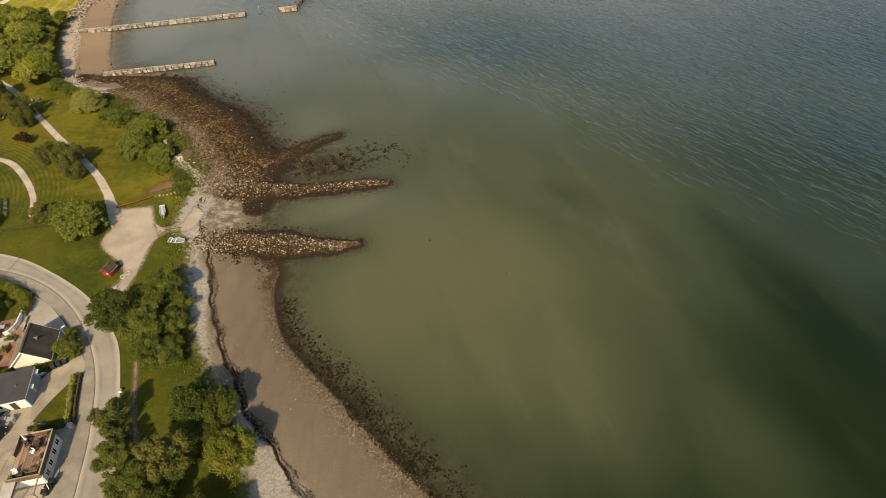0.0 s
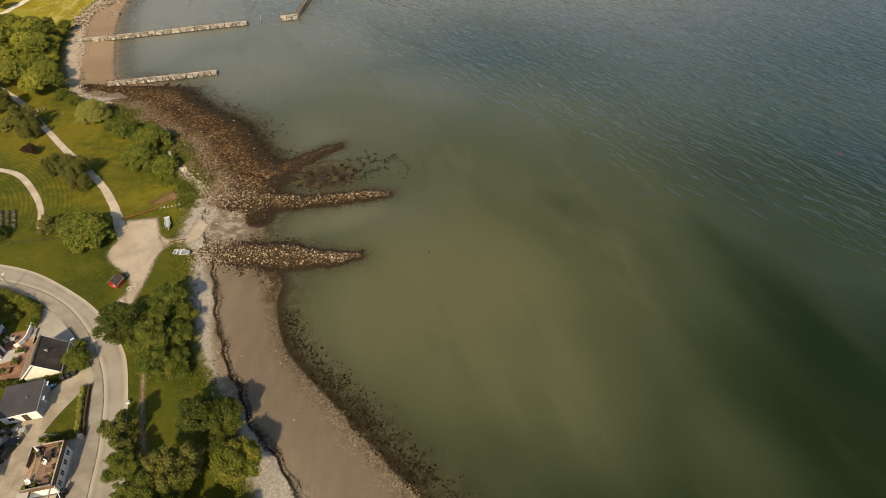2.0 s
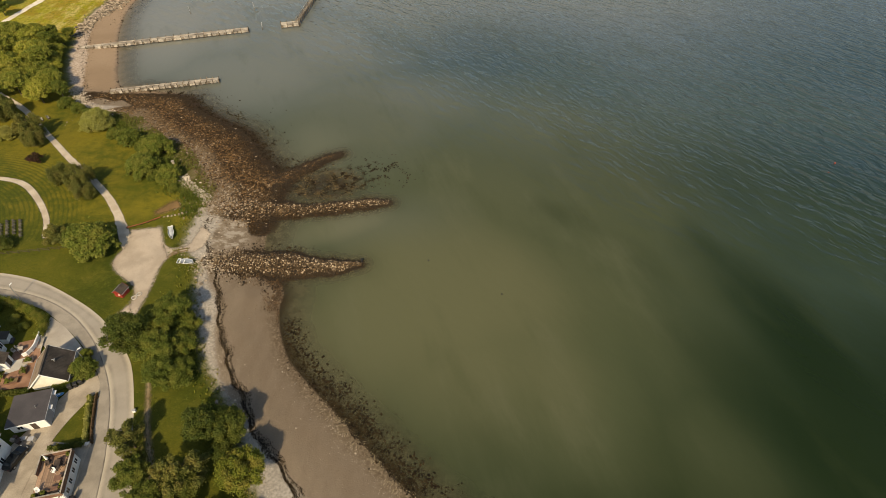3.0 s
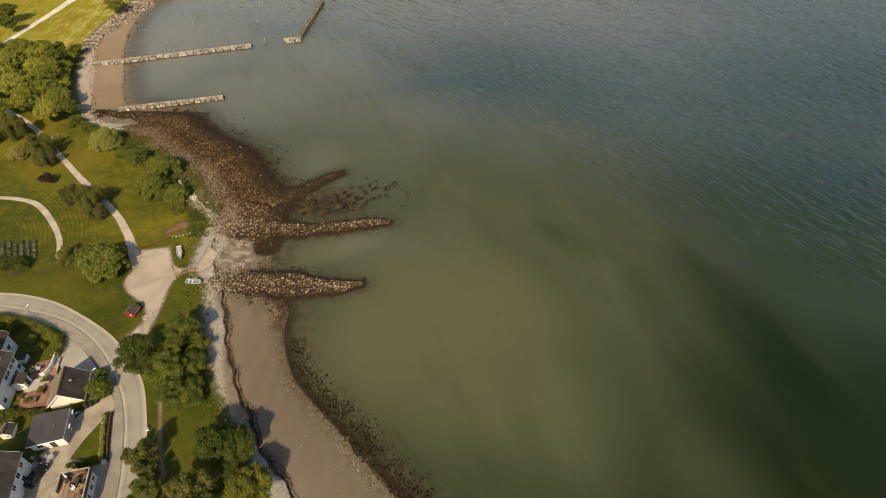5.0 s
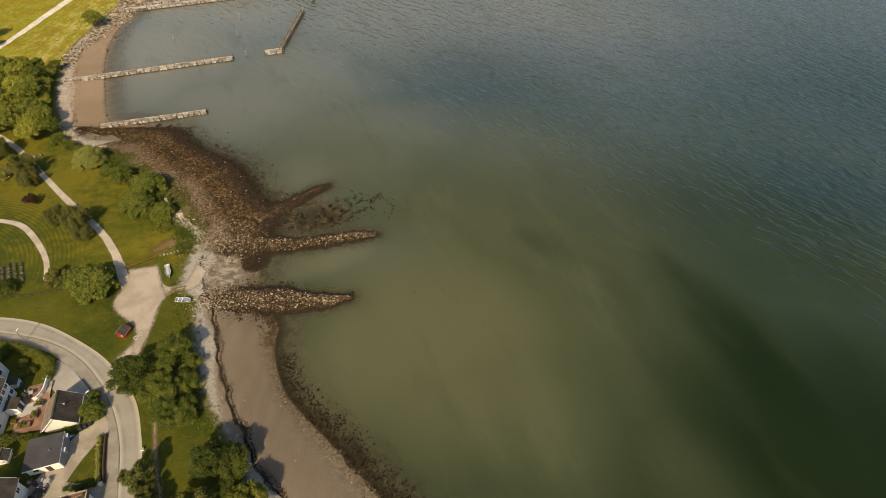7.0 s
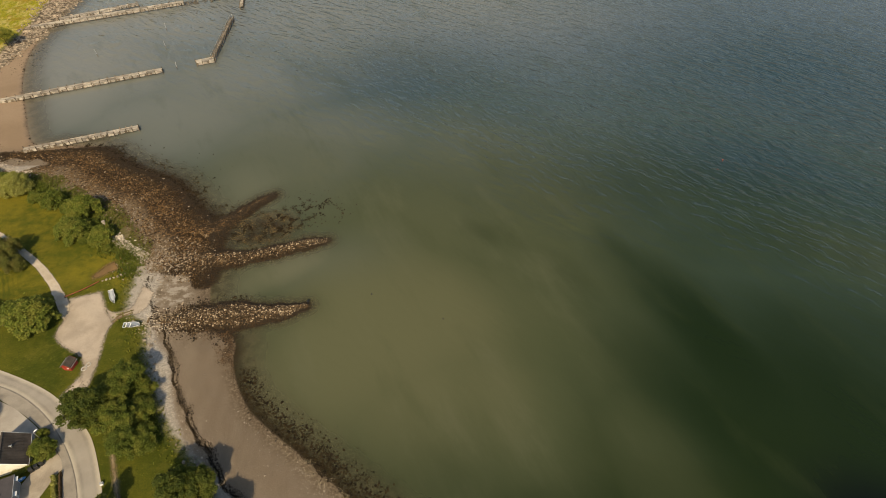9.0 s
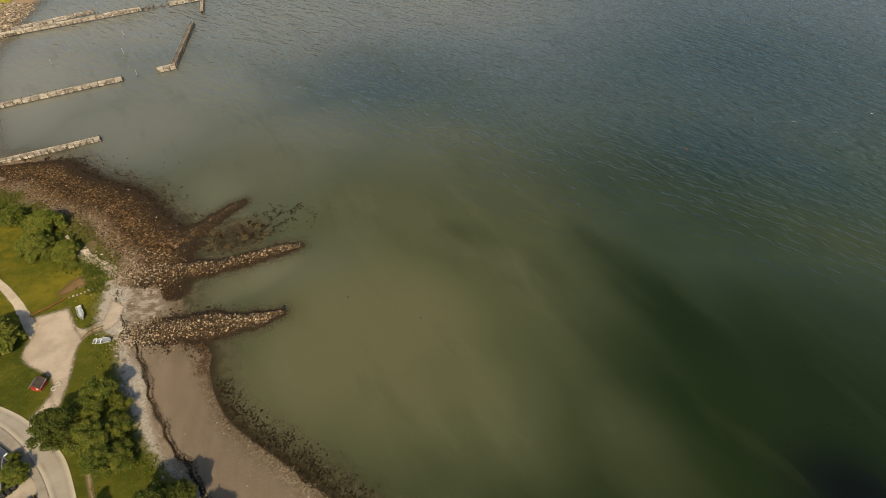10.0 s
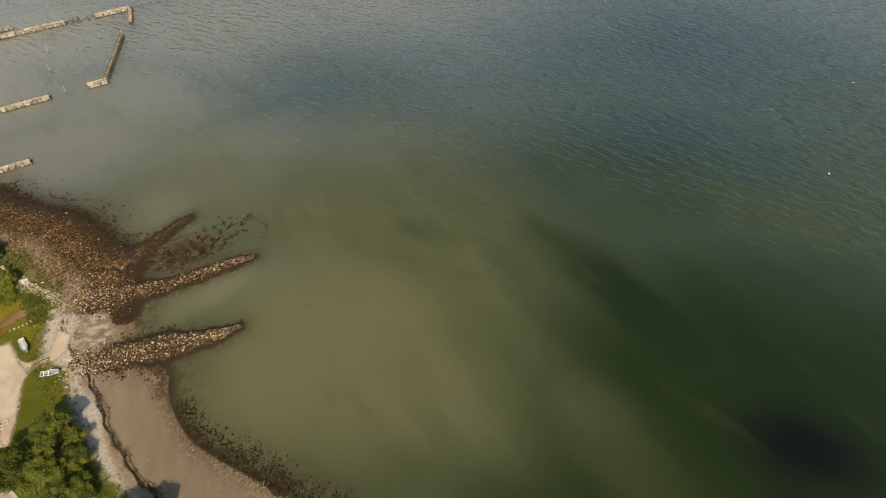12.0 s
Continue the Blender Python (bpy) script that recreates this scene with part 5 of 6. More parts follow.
def pier(p0, p1, z, wide, bay, label, side=1.0, name="pier", rail=False, wood=None):
    """A timber pier: deck panels, side boards, edge beams, piles under every bay."""
    wood = wood or TIMBER
    a, b = Vector((*p0, 0)), Vector((*p1, 0))
    long = (b - a).length
    ang = math.degrees(math.atan2(b.y - a.y, b.x - a.x))
    root = thing(name, Matrix.Translation(a) @ Matrix.Rotation(radians(ang), 4, "Z"), label, "pier", "piers in the bay")
    n = max(2, round(long / bay))
    step = long / n
    rng = random.Random(int(long * 10))
    bm = bmesh.new()
    add_box(bm, (step / 2, 0, 0), (step - 0.05, wide, 0.08), bevel=0.015)
    panel = finish("deck_panel", bm, DECKGREY if wood is TIMBER else wood)
    rows = max(1, int(side / 0.33))
    board = finish("side_board", box((step / 2, 0, -0.2), (step - 0.2, 0.06, 0.2)), wood)
    beam = finish("edge_beam", box((step / 2, 0, 0.09), (step - 0.02, 0.2, 0.12)), wood)
    post = finish("post", rod((0, 0, -z - 3.0), (0, 0, 0.45), 0.17, 0.15, 8), PILE)
    for i in range(n):
        for nm, me, y in (("deck_panel", panel, 0), ("edge_beam", beam, -wide / 2 + 0.1), ("edge_beam", beam, wide / 2 - 0.1)):
            part(nm, me, None, root).location = (i * step, y, z + rng.uniform(-0.02, 0.02))
        for k in range(rows):
            for y in (-wide / 2 - 0.05, wide / 2 + 0.05):
                part("side_board", board, None, root).location = (i * step, y, z - 0.33 * k + rng.uniform(-0.02, 0.02))
    for i in range(n + 1):
        for y in (-wide / 2 - 0.14, wide / 2 + 0.14):
            o = part("post", post, None, root)
            o.location = (i * step, y, z + rng.uniform(-0.05, 0.25))
    if side >= 0.8:
        fender = finish("fender", box((0, 0, -0.42), (0.84, 0.08, 0.72), bevel=0.02), wood)
        dark = finish("fender", box((0, 0, -0.42), (0.5, 0.08, 0.8), bevel=0.02), PILE)
        for i in range(int(long / 0.95)):
            o = part("fender", dark if rng.random() < 0.42 else fender, None, root)
            o.location = (0.4 + i * 0.95 + rng.uniform(-0.03, 0.03), -wide / 2 - 0.16, z + rng.uniform(-0.05, 0.05))
    if rail:
        for i in range(n):
            for y in (-wide / 2 - 0.1, wide / 2 + 0.1):
                part("rail", box((i * step + step / 2, y, z + 0.9), (step, 0.07, 0.09)), TIMBER, root)
                part("rail_post", rod((i * step, y, z), (i * step, y, z + 0.95), 0.06), PILE, root)
    return root


pier((-108.4, 161.0), (-75.4, 169.0), 1.1, 1.7, 1.9, "low weathered timber pier beside the rubble shore", 0.9)
pier((-134.0, 192.6), (-75.8, 209.6), 1.2, 2.1, 2.8, "long weathered timber pier across the sandy bay", 0.9)
pier((-140.0, 258.4), (-79.5, 277.0), 1.5, 2.4, 3.2, "long timber wharf closing the northern bay", 1.1)
pier((-131.0, 265.6), (-100.5, 279.0), 1.3, 2.0, 4.0, "old timber jetty lying behind the wharf", 0.8)
pier((-67.6, 280.0), (-53.2, 284.2), 1.6, 2.6, 3.6, "short remaining section of the timber wharf", 1.2)
pier((-53.0, 283.6), (-51.9, 267.4), 1.3, 1.2, 2.6, "broken narrow timber walkway off the wharf", 0.5)
pier((-63.8, 213.6), (-57.2, 215.6), 1.3, 2.6, 2.2, "short mooring dock on dark piles", 1.0)
pier((-57.6, 216.4), (-54.6, 254.6), 1.6, 1.2, 2.6, "narrow timber walkway on dark piles", 0.3, rail=True, wood=DARKTIMBER)
rng_w = random.Random(5)
for i in range(46):
    t = rng_w.random()
    x, y = -79.5 + 12 * t + rng_w.uniform(-0.8, 0.8), 277.0 + 3.2 * t + rng_w.uniform(-1.6, 2.4)
    tilt = Euler((rng_w.uniform(-0.9, 0.9), rng_w.uniform(-0.9, 0.9), 0)).to_matrix().to_4x4()
    o = new("broken_timber", finish("broken_timber", rod((0, 0, -2.5), (0, 0, rng_w.uniform(0.8, 2.2)), 0.13, 0.1, 6), PILE))
    o.matrix_basis = Matrix.Translation((x, y, 0)) @ tilt
    tagged(o, "broken leaning timber of the ruined wharf in the water", "timber", "ruined wharf timbers")
for i in range(40):
    x = -52 + i * 1.05
    y = 285.6 + 0.16 * (x + 52)
    o = new("pile", finish("pile", rod((0, 0, -3), (0, 0, rng_w.uniform(0.9, 1.8)), 0.15, 0.13, 7), PILE))
    o.matrix_basis = Matrix.Translation((x, y + (1.6 if i % 2 else 0), 0)) @ Euler((rng_w.uniform(-0.12, 0.12), rng_w.uniform(-0.12, 0.12), 0)).to_matrix().to_4x4()
    tagged(o, "bare dark timber pile standing in the water", "pile", "row of old piles")
for i in range(16):
    t = i / 15
    o = new("pile", finish("pile", rod((0, 0, -3), (0, 0, rng_w.uniform(1.9, 2.6)), 0.14, 0.12, 7), PILE))
    o.matrix_basis = Matrix.Translation((-136 + 84 * t, 262.2 + 24.6 * t, 0))
    tagged(o, "dark timber pile behind the wharf", "pile", "row of old piles")


def mooring_pole(x, y, tall, lean):
    root = thing("mooring_pole", Matrix.Translation((x, y, 0)) @ Matrix.Rotation(radians(lean), 4, "Y"), "thin pale-topped mooring pole standing in the water", "pole", "mooring poles")
    part("shaft", rod((0, 0, -3), (0, 0, tall * 0.4), 0.11, 0.10, 8), PILE, root)
    part("sleeve", rod((0, 0, tall * 0.4), (0, 0, tall), 0.10, 0.08, 8), GREYPAINT, root, "pale grey plastic sleeve")
    part("cap", rod((0, 0, tall), (0, 0, tall + 0.15), 0.09, 0.02, 8), WHITE, root)


for x, y, tall, lean in ((-81.7, 247.9, 3.6, 2), (-78.5, 230.1, 3.4, -2), (-70.8, 211.1, 3.0, 4), (-54.1, 253.6, 3.4, 0), (-104.5, 227.2, 3.0, -3)):
    mooring_pole(x, y, tall, lean)


def buoy(x, y, r, material, label):
    root = thing("buoy", Matrix.Translation((x, y, 0)), label, "buoy", "buoys")
    bm = bmesh.new()
    bmesh.ops.create_uvsphere(bm, u_segments=14, v_segments=9, radius=r, matrix=Matrix.Translation((0, 0, r * 0.35)) @ Matrix.Diagonal((1, 1, 0.9, 1)))
    part("float", bm, material, root, smooth=True)
    part("eye", rod((0, 0, r * 1.1), (0, 0, r * 1.7), r * 0.22, r * 0.16, 8), material, root)


buoy(109.3, 122.6, 0.19, BUOYRED, "small round orange buoy floating on the sea")
buoy(156.0, 84.6, 0.28, WHITE, "small round white buoy floating on the sea")
buoy(-2.9, 85.1, 0.20, BLACK, "small dark buoy floating near the groyne")
buoy(13.1, 75.1, 0.16, BLACK, "small dark buoy floating in the bay")
mark = thing("marker_post", Matrix.Translation((-18.0, 84.5, 0)), "short black marker post on the tip of the groyne", "post")
part("post", rod((0, 0, -0.8), (0, 0, 0.9), 0.16, 0.14), BLACK, mark)
part("cap", rod((0, 0, 0.9), (0, 0, 1.15), 0.3, 0.24), BLACK, mark)

# ---- houses and gardens ----


def at(x, y, rz=0.0, dz=0.0):
    return Matrix.Translation((x, y, ground_z(x, y) + dz)) @ Matrix.Rotation(radians(rz), 4, "Z")


def gable_walls(w, l, h, rise, foot=1.0):
    """Walls of a house with its ridge along y, w across, as one shell with thickness."""
    bm = bmesh.new()
    t = 0.2
    add_box(bm, (w / 2 - t / 2, 0, (h - foot) / 2), (t, l, h + foot))
    add_box(bm, (-w / 2 + t / 2, 0, (h - foot) / 2), (t, l, h + foot))
    for s in (-1, 1):
        y0, y1 = s * (l / 2 - t), s * l / 2
        prof = [(-w / 2 + t, -foot), (w / 2 - t, -foot), (w / 2 - t, h), (0, h + rise * (1 - 2 * t / w)), (-w / 2 + t, h)]
        fa = [bm.verts.new((x, y0, z)) for x, z in prof]
        fb = [bm.verts.new((x, y1, z)) for x, z in prof]
        bm.faces.new(fa)
        bm.faces.new(fb)
        for i in range(5):
            bm.faces.new((fa[i], fa[(i + 1) % 5], fb[(i + 1) % 5], fb[i]))
    bmesh.ops.recalc_face_normals(bm, faces=bm.faces)
    return bm


def tile_slope(run, rise, l, over, side):
    """One roof slope of overlapping courses of pantiles; side +1 falls to +x."""
    bm = bmesh.new()
    ang = math.atan2(rise, run)
    slope = math.hypot(run, rise) + over
    n = max(4, int(slope / 0.36))
    cols = max(4, int(l / 0.30))
    step, wide = slope / n, l / cols
    for i in range(n):
        for j in range(cols):
            u = (i + 0.5) * step
            x, z = u * math.cos(ang) * side, rise - u * math.sin(ang) + 0.10
            add_box(bm, (x, -l / 2 + (j + 0.5) * wide, z), (step * 1.06, wide * 0.80, 0.07), ry=side * (math.degrees(ang) - 3))
    u = slope / 2
    add_box(bm, (u * math.cos(ang) * side, 0, rise - u * math.sin(ang) + 0.03), (slope, l, 0.07), ry=side * math.degrees(ang))
    return bm


def window(parent, x, y, z, w, h, face):
    """A window in a wall: frame with its pane; face: 'e', 's', 'n', 'w' or a roof tilt in degrees."""
    turn = {"e": 90, "s": 0, "n": 180, "w": -90}[face]
    m = Matrix.Translation((x, y, z)) @ Matrix.Rotation(radians(turn), 4, "Z")
    bm = bmesh.new()
    for c, s in (((0, 0, h / 2), (w + 0.12, 0.09, 0.09)), ((0, 0, -h / 2), (w + 0.16, 0.12, 0.09)), ((-w / 2, 0, 0), (0.09, 0.09, h)), ((w / 2, 0, 0), (0.09, 0.09, h)), ((0, 0, 0), (0.06, 0.07, h))):
        add_box(bm, c, s)
    o = part("window", bm, WHITE, parent)
    o.matrix_basis = m
    part("pane", box((0, 0, 0), (w - 0.04, 0.04, h - 0.04)), GLASS, o)


def skylight(parent, x, y, z, tilt, w=0.8, h=1.1):
    bm = bmesh.new()
    for c, s in (((h / 2, 0, 0), (0.09, w, 0.12)), ((-h / 2, 0, 0), (0.09, w, 0.12)), ((0, w / 2, 0), (h, 0.09, 0.12)), ((0, -w / 2, 0), (h, 0.09, 0.12))):
        add_box(bm, c, s)
    o = part("skylight", bm, GREYPAINT, parent)
    o.matrix_basis = Matrix.Translation((x, y, z)) @ Matrix.Rotation(radians(tilt), 4, "Y")
    part("pane", box((0, 0, 0.02), (h - 0.1, w - 0.1, 0.04)), GLASS, o)


def gable_house(m, w, l, h, rise, label, wall_mat, over=0.35, name="house", west=None, trim=None):
    root = thing(name, m, label, name, "houses by the road")
    part("wall", gable_walls(w, l, h, rise), wall_mat, root)
    for s in (1, -1):
        part("roof_slope", tile_slope(w / 2, rise, l + 2 * over, over + 0.15, s), west if west and s < 0 else TILE, root).location = (0, 0, h)
    part("ridge_cap", box((0, 0, h + rise + 0.12), (0.34, l + 2 * over, 0.14), bevel=0.05), TILE, root)
    ang = math.atan2(rise, w / 2)
    for s in (1, -1):
        for e in (1, -1):
            part("barge_board", box((s * w / 4, e * (l / 2 + over), h + rise / 2 + 0.02), (math.hypot(w / 2, rise) + 0.3, 0.05, 0.2), ry=s * math.degrees(ang)), trim or WHITE, root)
        part("gutter", box((s * (w / 2 + 0.42), 0, h - 0.22), (0.12, l + 2 * over, 0.1), bevel=0.03), GREYPAINT, root)
    return root


# large white house with a black tiled roof
h1 = gable_house(at(-84.7, 52.9, 11.7), 8.6, 9.4, 4.6, 3.4, "large white wooden house with a black tiled roof", WHITE)
for y, z in ((2.6, 1.4), (2.6, 3.5), (0.2, 3.5), (-3.4, 1.4), (-4.0, 3.5), (1.2, 3.5), (3.9, 3.5), (4.0, 1.4)):
    window(h1, 4.33, y, z, 0.9, 1.1, "e")
for x, z in ((-2, 1.4), (2, 1.4), (0, 4.2)):
    window(h1, x, -4.73, z, 1.0, 1.2, "s")
for y in (0.2, 3.0):
    skylight(h1, 3.1, y, 5.77, 38)
part("chimney", box((-0.4, 1.5, 8.3), (0.7, 0.9, 1.6), bevel=0.02), GREYPAINT, h1)
wing = gable_house(at(-88.2, 60.4, 11.7), 6.4, 5.0, 4.2, 2.2, "black-roofed wing on the white house", WHITE)
window(wing, 3.23, 0.6, 2.0, 0.9, 1.1, "e")
skylight(wing, 1.5, 1.2, 5.5, 35)
porch = thing("porch", at(-79.4, 54.6, 11.7), "small white porch with a dark roof on the house", "porch")
part("wall", gable_walls(2.0, 2.0, 2.3, 0.5), WHITE, porch)
for s in (1, -1):
    part("roof_slope", tile_slope(1.0, 0.55, 2.5, 0.25, s), TILE, porch).location = (0, 0, 2.3)
part("door", box((0.98, 0.0, 1.0), (0.08, 0.9, 2.0)), DARKWOOD, porch)

annex = thing("annex", at(-82.3, 60.2, 14) @ Matrix.Scale(0.8, 4), "low dark-roofed annex at the corner of the white house", "annex", "houses by the road")
part("wall", box((0, 0, 0.7), (1.3, 2.0, 2.2)), WHITE, annex)
part("roof", tile_slope(1.6, 0.55, 2.4, 0.2, 1), TILE, annex).location = (-0.9, 0, 1.8)
part("step", box((1.0, -0.4, 0.1), (0.8, 1.6, 0.5), bevel=0.03), FELT, annex)

# garage with a steep tiled roof, its west slope in a paler tan
g1 = gable_house(at(-70.0, 53.4, 15, -0.5), 5.7, 5.7, 2.2, 2.9, "white garage with a steep dark tiled roof", OFFWHITE, name="garage", west=TAN_SLOPE)
vent = part("roof_vent", box((1.2, 0.2, 4.2), (0.22, 0.22, 0.5), bevel=0.03), STEEL, g1)
part("vent_hood", box((0, 0, 0), (0.6, 0.16, 0.1)), STEEL, vent).location = (1.2, 0.2, 4.5)

# garage with a flat grey roof
g2 = thing("garage", at(-69.1, 45.2, 16) @ Matrix.Scale(0.89, 4), "white garage with a flat grey sheet roof", "garage", "houses by the road")
bm = bmesh.new()
for c, s in (((2.9, 0, 0.85), (0.2, 6.2, 3.7)), ((-2.9, 0, 0.85), (0.2, 6.2, 3.7)), ((0, 3.0, 0.85), (5.6, 0.2, 3.7)), ((0, -3.0, 0.85), (5.6, 0.2, 3.7))):
    add_box(bm, c, s)
part("wall", bm, WHITE, g2)
part("roof", box((0, 0, 2.82), (6.6, 6.9, 0.16), ry=2.0, bevel=0.03), FELT, g2)
part("fascia", box((3.36, 0, 2.66), (0.08, 6.9, 0.3)), GREYPAINT, g2)
part("fascia", box((0, -3.5, 2.7), (6.6, 0.08, 0.26)), WHITE, g2)
for y in (-1.6, 1.6):
    part("garage_door", box((3.04, y, 1.1), (0.08, 2.5, 2.1)), GREYPAINT, g2, "pale grey garage door")
    part("awning", box((3.45, y + 1.1, 2.3), (0.7, 0.9, 0.08), ry=12), WHITE, g2)
part("flue", rod((1.2, -0.2, 2.8), (1.2, -0.2, 3.3), 0.1), STEEL, g2)
window(g2, -1.4, -3.13, 1.5, 1.0, 0.9, "s")
part("door", box((0.8, -3.13, 1.0), (0.9, 0.08, 2.0)), DARKWOOD, g2)

# white house at the end of the drive
h3 = gable_house(at(-72.6, 33.2, 15), 8.4, 10.5, 3.9, 3.0, "white wooden house with a black roof beside the drive", WHITE)
for y, z in ((3.9, 2.7), (2.1, 2.6), (2.3, 0.9), (0, 2.7), (-2.5, 2.7)):
    window(h3, 4.23, y, z, 0.9, 1.1, "e")

# flat-roofed house with a roof terrace
tz = thing("terrace_house", at(-59.5, 34.0, 13), "low white house with a wooden roof terrace", "house", "houses by the road")
bm = bmesh.new()
for c, s in (((2.0, 0, 0.65), (0.2, 6.6, 3.1)), ((-2.0, 0, 0.65), (0.2, 6.6, 3.1)), ((0, 3.2, 0.65), (3.8, 0.2, 3.1)), ((0, -3.2, 0.65), (3.8, 0.2, 3.1))):
    add_box(bm, c, s)
part("wall", bm, WHITE, tz)
deck = part("terrace_floor", box((0, 0, 2.28), (4.5, 6.9, 0.14)), DARKWOOD, tz)
plank = finish("plank", box((0, 0, 0), (0.135, 6.6, 0.04)), TANDECK)
for i in range(29):
    part("plank", plank, DECKWOOD, deck).location = (-2.1 + i * 0.15, 0, 2.38)
for c, s in (((2.22, 0, 2.75), (0.08, 6.9, 0.9)), ((-2.22, 1.9, 2.75), (0.08, 3.1, 0.9)), ((0, 3.42, 2.75), (4.36, 0.08, 0.9)), ((0, -3.42, 2.75), (4.36, 0.08, 0.9))):
    rail = part("parapet", box(c, s), BROWNWOOD, tz)
    part("cap_rail", box((c[0], c[1], 3.23), (s[0] + 0.12, s[1] + 0.02 if s[1] > 1 else s[1] + 0.12, 0.06)), TIMBER, rail)
for y in (-2.3, -0.8, 0.9, 2.4):
    window(tz, 2.13, y, 1.2, 0.8, 1.0, "e")


def garden_chair(x, y, z, rz, mat, label):
    root = thing("garden_chair", Matrix.Translation((x, y, z)) @ Matrix.Rotation(radians(rz), 4, "Z"), label, "chair", "terrace chairs")
    part("seat", box((0, 0, 0.42), (0.52, 0.5, 0.07), bevel=0.02), mat, root)
    part("backrest", box((0, 0.26, 0.75), (0.52, 0.07, 0.6), rx=-10, bevel=0.02), mat, root)
    for sx in (-0.22, 0.22):
        for sy in (-0.2, 0.2):
            part("leg", rod((sx, sy, 0), (sx, sy, 0.42), 0.025), mat, root)
        part("armrest", box((sx * 1.2, 0, 0.62), (0.06, 0.5, 0.05)), mat, root)


def table(x, y, z, rz, w, l, mat, label):
    root = thing("garden_table", Matrix.Translation((x, y, z)) @ Matrix.Rotation(radians(rz), 4, "Z"), label, "table")
    part("tabletop", box((0, 0, 0.72), (w, l, 0.05), bevel=0.015), mat, root)
    for sx in (-1, 1):
        for sy in (-1, 1):
            part("leg", rod((sx * (w / 2 - 0.1), sy * (l / 2 - 0.1), 0), (sx * (w / 2 - 0.1), sy * (l / 2 - 0.1), 0.7), 0.035), mat, root)


def planter(x, y, z, rz, w, l, h, label, leaves=500, mat=None, leaf=None):
    root = thing("planter", Matrix.Translation((x, y, z)) @ Matrix.Rotation(radians(rz), 4, "Z"), label, "planter", "planters")
    mat, leaf = mat or BROWNWOOD, leaf or LEAF_GREEN
    for c, s in (((w / 2, 0, h / 2), (0.07, l, h)), ((-w / 2, 0, h / 2), (0.07, l, h)), ((0, l / 2, h / 2), (w, 0.07, h)), ((0, -l / 2, h / 2), (w, 0.07, h))):
        part("side_board", box(c, s), mat, root)
    part("soil", box((0, 0, h * 0.42), (w - 0.07, l - 0.07, h * 0.8)), BARE, root)
    if leaves:
        r = random.Random(int(x * 7 + y))
        lobes = [(r.uniform(-w / 2.6, w / 2.6), r.uniform(-l / 2.6, l / 2.6), h + 0.1, min(w, l) * 0.28) for _ in range(7)]
        part("plants", leaf_cloud("plants", lobes, leaves, 0.11, leaf, int(abs(x * 10))), leaf, root)


TZ = tz.matrix_basis


def on_terrace(x, y):
    v = TZ @ Vector((x, y, 2.4))
    return v.x, v.y, v.z


for x, y, a, mat in ((-1.0, 1.9, 30, DARKWOOD), (0.6, 2.3, 200, DARKWOOD), (1.4, 1.3, 100, DARKWOOD), (0.2, 0.5, 350, WHITE), (-0.3, 1.2, 270, DARKWOOD), (-1.3, -2.2, 45, WHITE), (0.4, -2.4, 180, DARKWOOD)):
    garden_chair(*on_terrace(x, y), a, mat, "white garden chair on the roof terrace" if mat is WHITE else "dark wooden garden chair on the roof terrace")
table(*on_terrace(0.5, 1.4), 13, 0.9, 1.5, DARKWOOD, "dark wooden table on the roof terrace")
table(*on_terrace(0.9, -2.5), 13, 1.4, 0.7, BROWNWOOD, "brown side table on the roof terrace")
table(*on_terrace(1.2, -0.9), 13, 1.0, 0.9, BROWNWOOD, "low brown wooden table on the roof terrace")
for x, y, w, l in ((-1.7, -2.9, 0.6, 0.6), (-1.6, 2.9, 0.7, 0.5), (1.7, 2.9, 0.6, 0.6), (1.75, -1.9, 0.45, 1.2), (-0.6, -2.7, 0.8, 0.5)):
    planter(*on_terrace(x, y), 13, w, l, 0.45, "dark planter with plants on the roof terrace", 260, DARKWOOD)
par = thing("parasol", Matrix.Translation(on_terrace(-1.15, 2.6)), "folded white parasol on the roof terrace", "parasol")
part("pole", rod((0, 0, 0), (0, 0, 2.1), 0.03), STEEL, par)
part("canopy", rod((0, 0, 0.8), (0, 0, 2.05), 0.22, 0.05, 10), WHITE, par)
part("base_plate", rod((0, 0, 0), (0, 0, 0.08), 0.3, 0.26, 12), BLACK, par)
# pergola and steps beside the terrace house
pg = thing("pergola", at(-58.9, 29.6, 13), "weathered timber pergola over a sunken patio", "pergola")
for x in (-2.2, -0.7, 2.0):
    part("beam", box((x, 0, 2.0), (0.16, 3.0, 0.18)), TIMBER, pg)
    for y in (-1.3, 1.3):
        part("post", box((x, y, 0.95), (0.14, 0.14, 1.95)), TIMBER, pg)
for y in (-1.4, 1.4):
    part("beam", box((-0.1, y, 2.2), (4.8, 0.14, 0.18)), TIMBER, pg)
part("roof_sheet", box((-1.45, 0, 2.34), (1.6, 2.9, 0.05)), CONCRETE, pg)
frame_ob = thing("sign_frame", at(-57.0, 31.4, -30), "white steel frame beside the terrace house", "frame")
part("panel", box((0, 0, 2.3), (1.1, 0.1, 0.7), rx=-25), WHITE, frame_ob)
part("post", rod((-0.4, 0, 0), (-0.4, 0, 2.1), 0.05), STEEL, frame_ob)
part("brace", rod((0.4, 0, 2.0), (1.9, -0.6, 1.0), 0.05), WHITE, frame_ob)


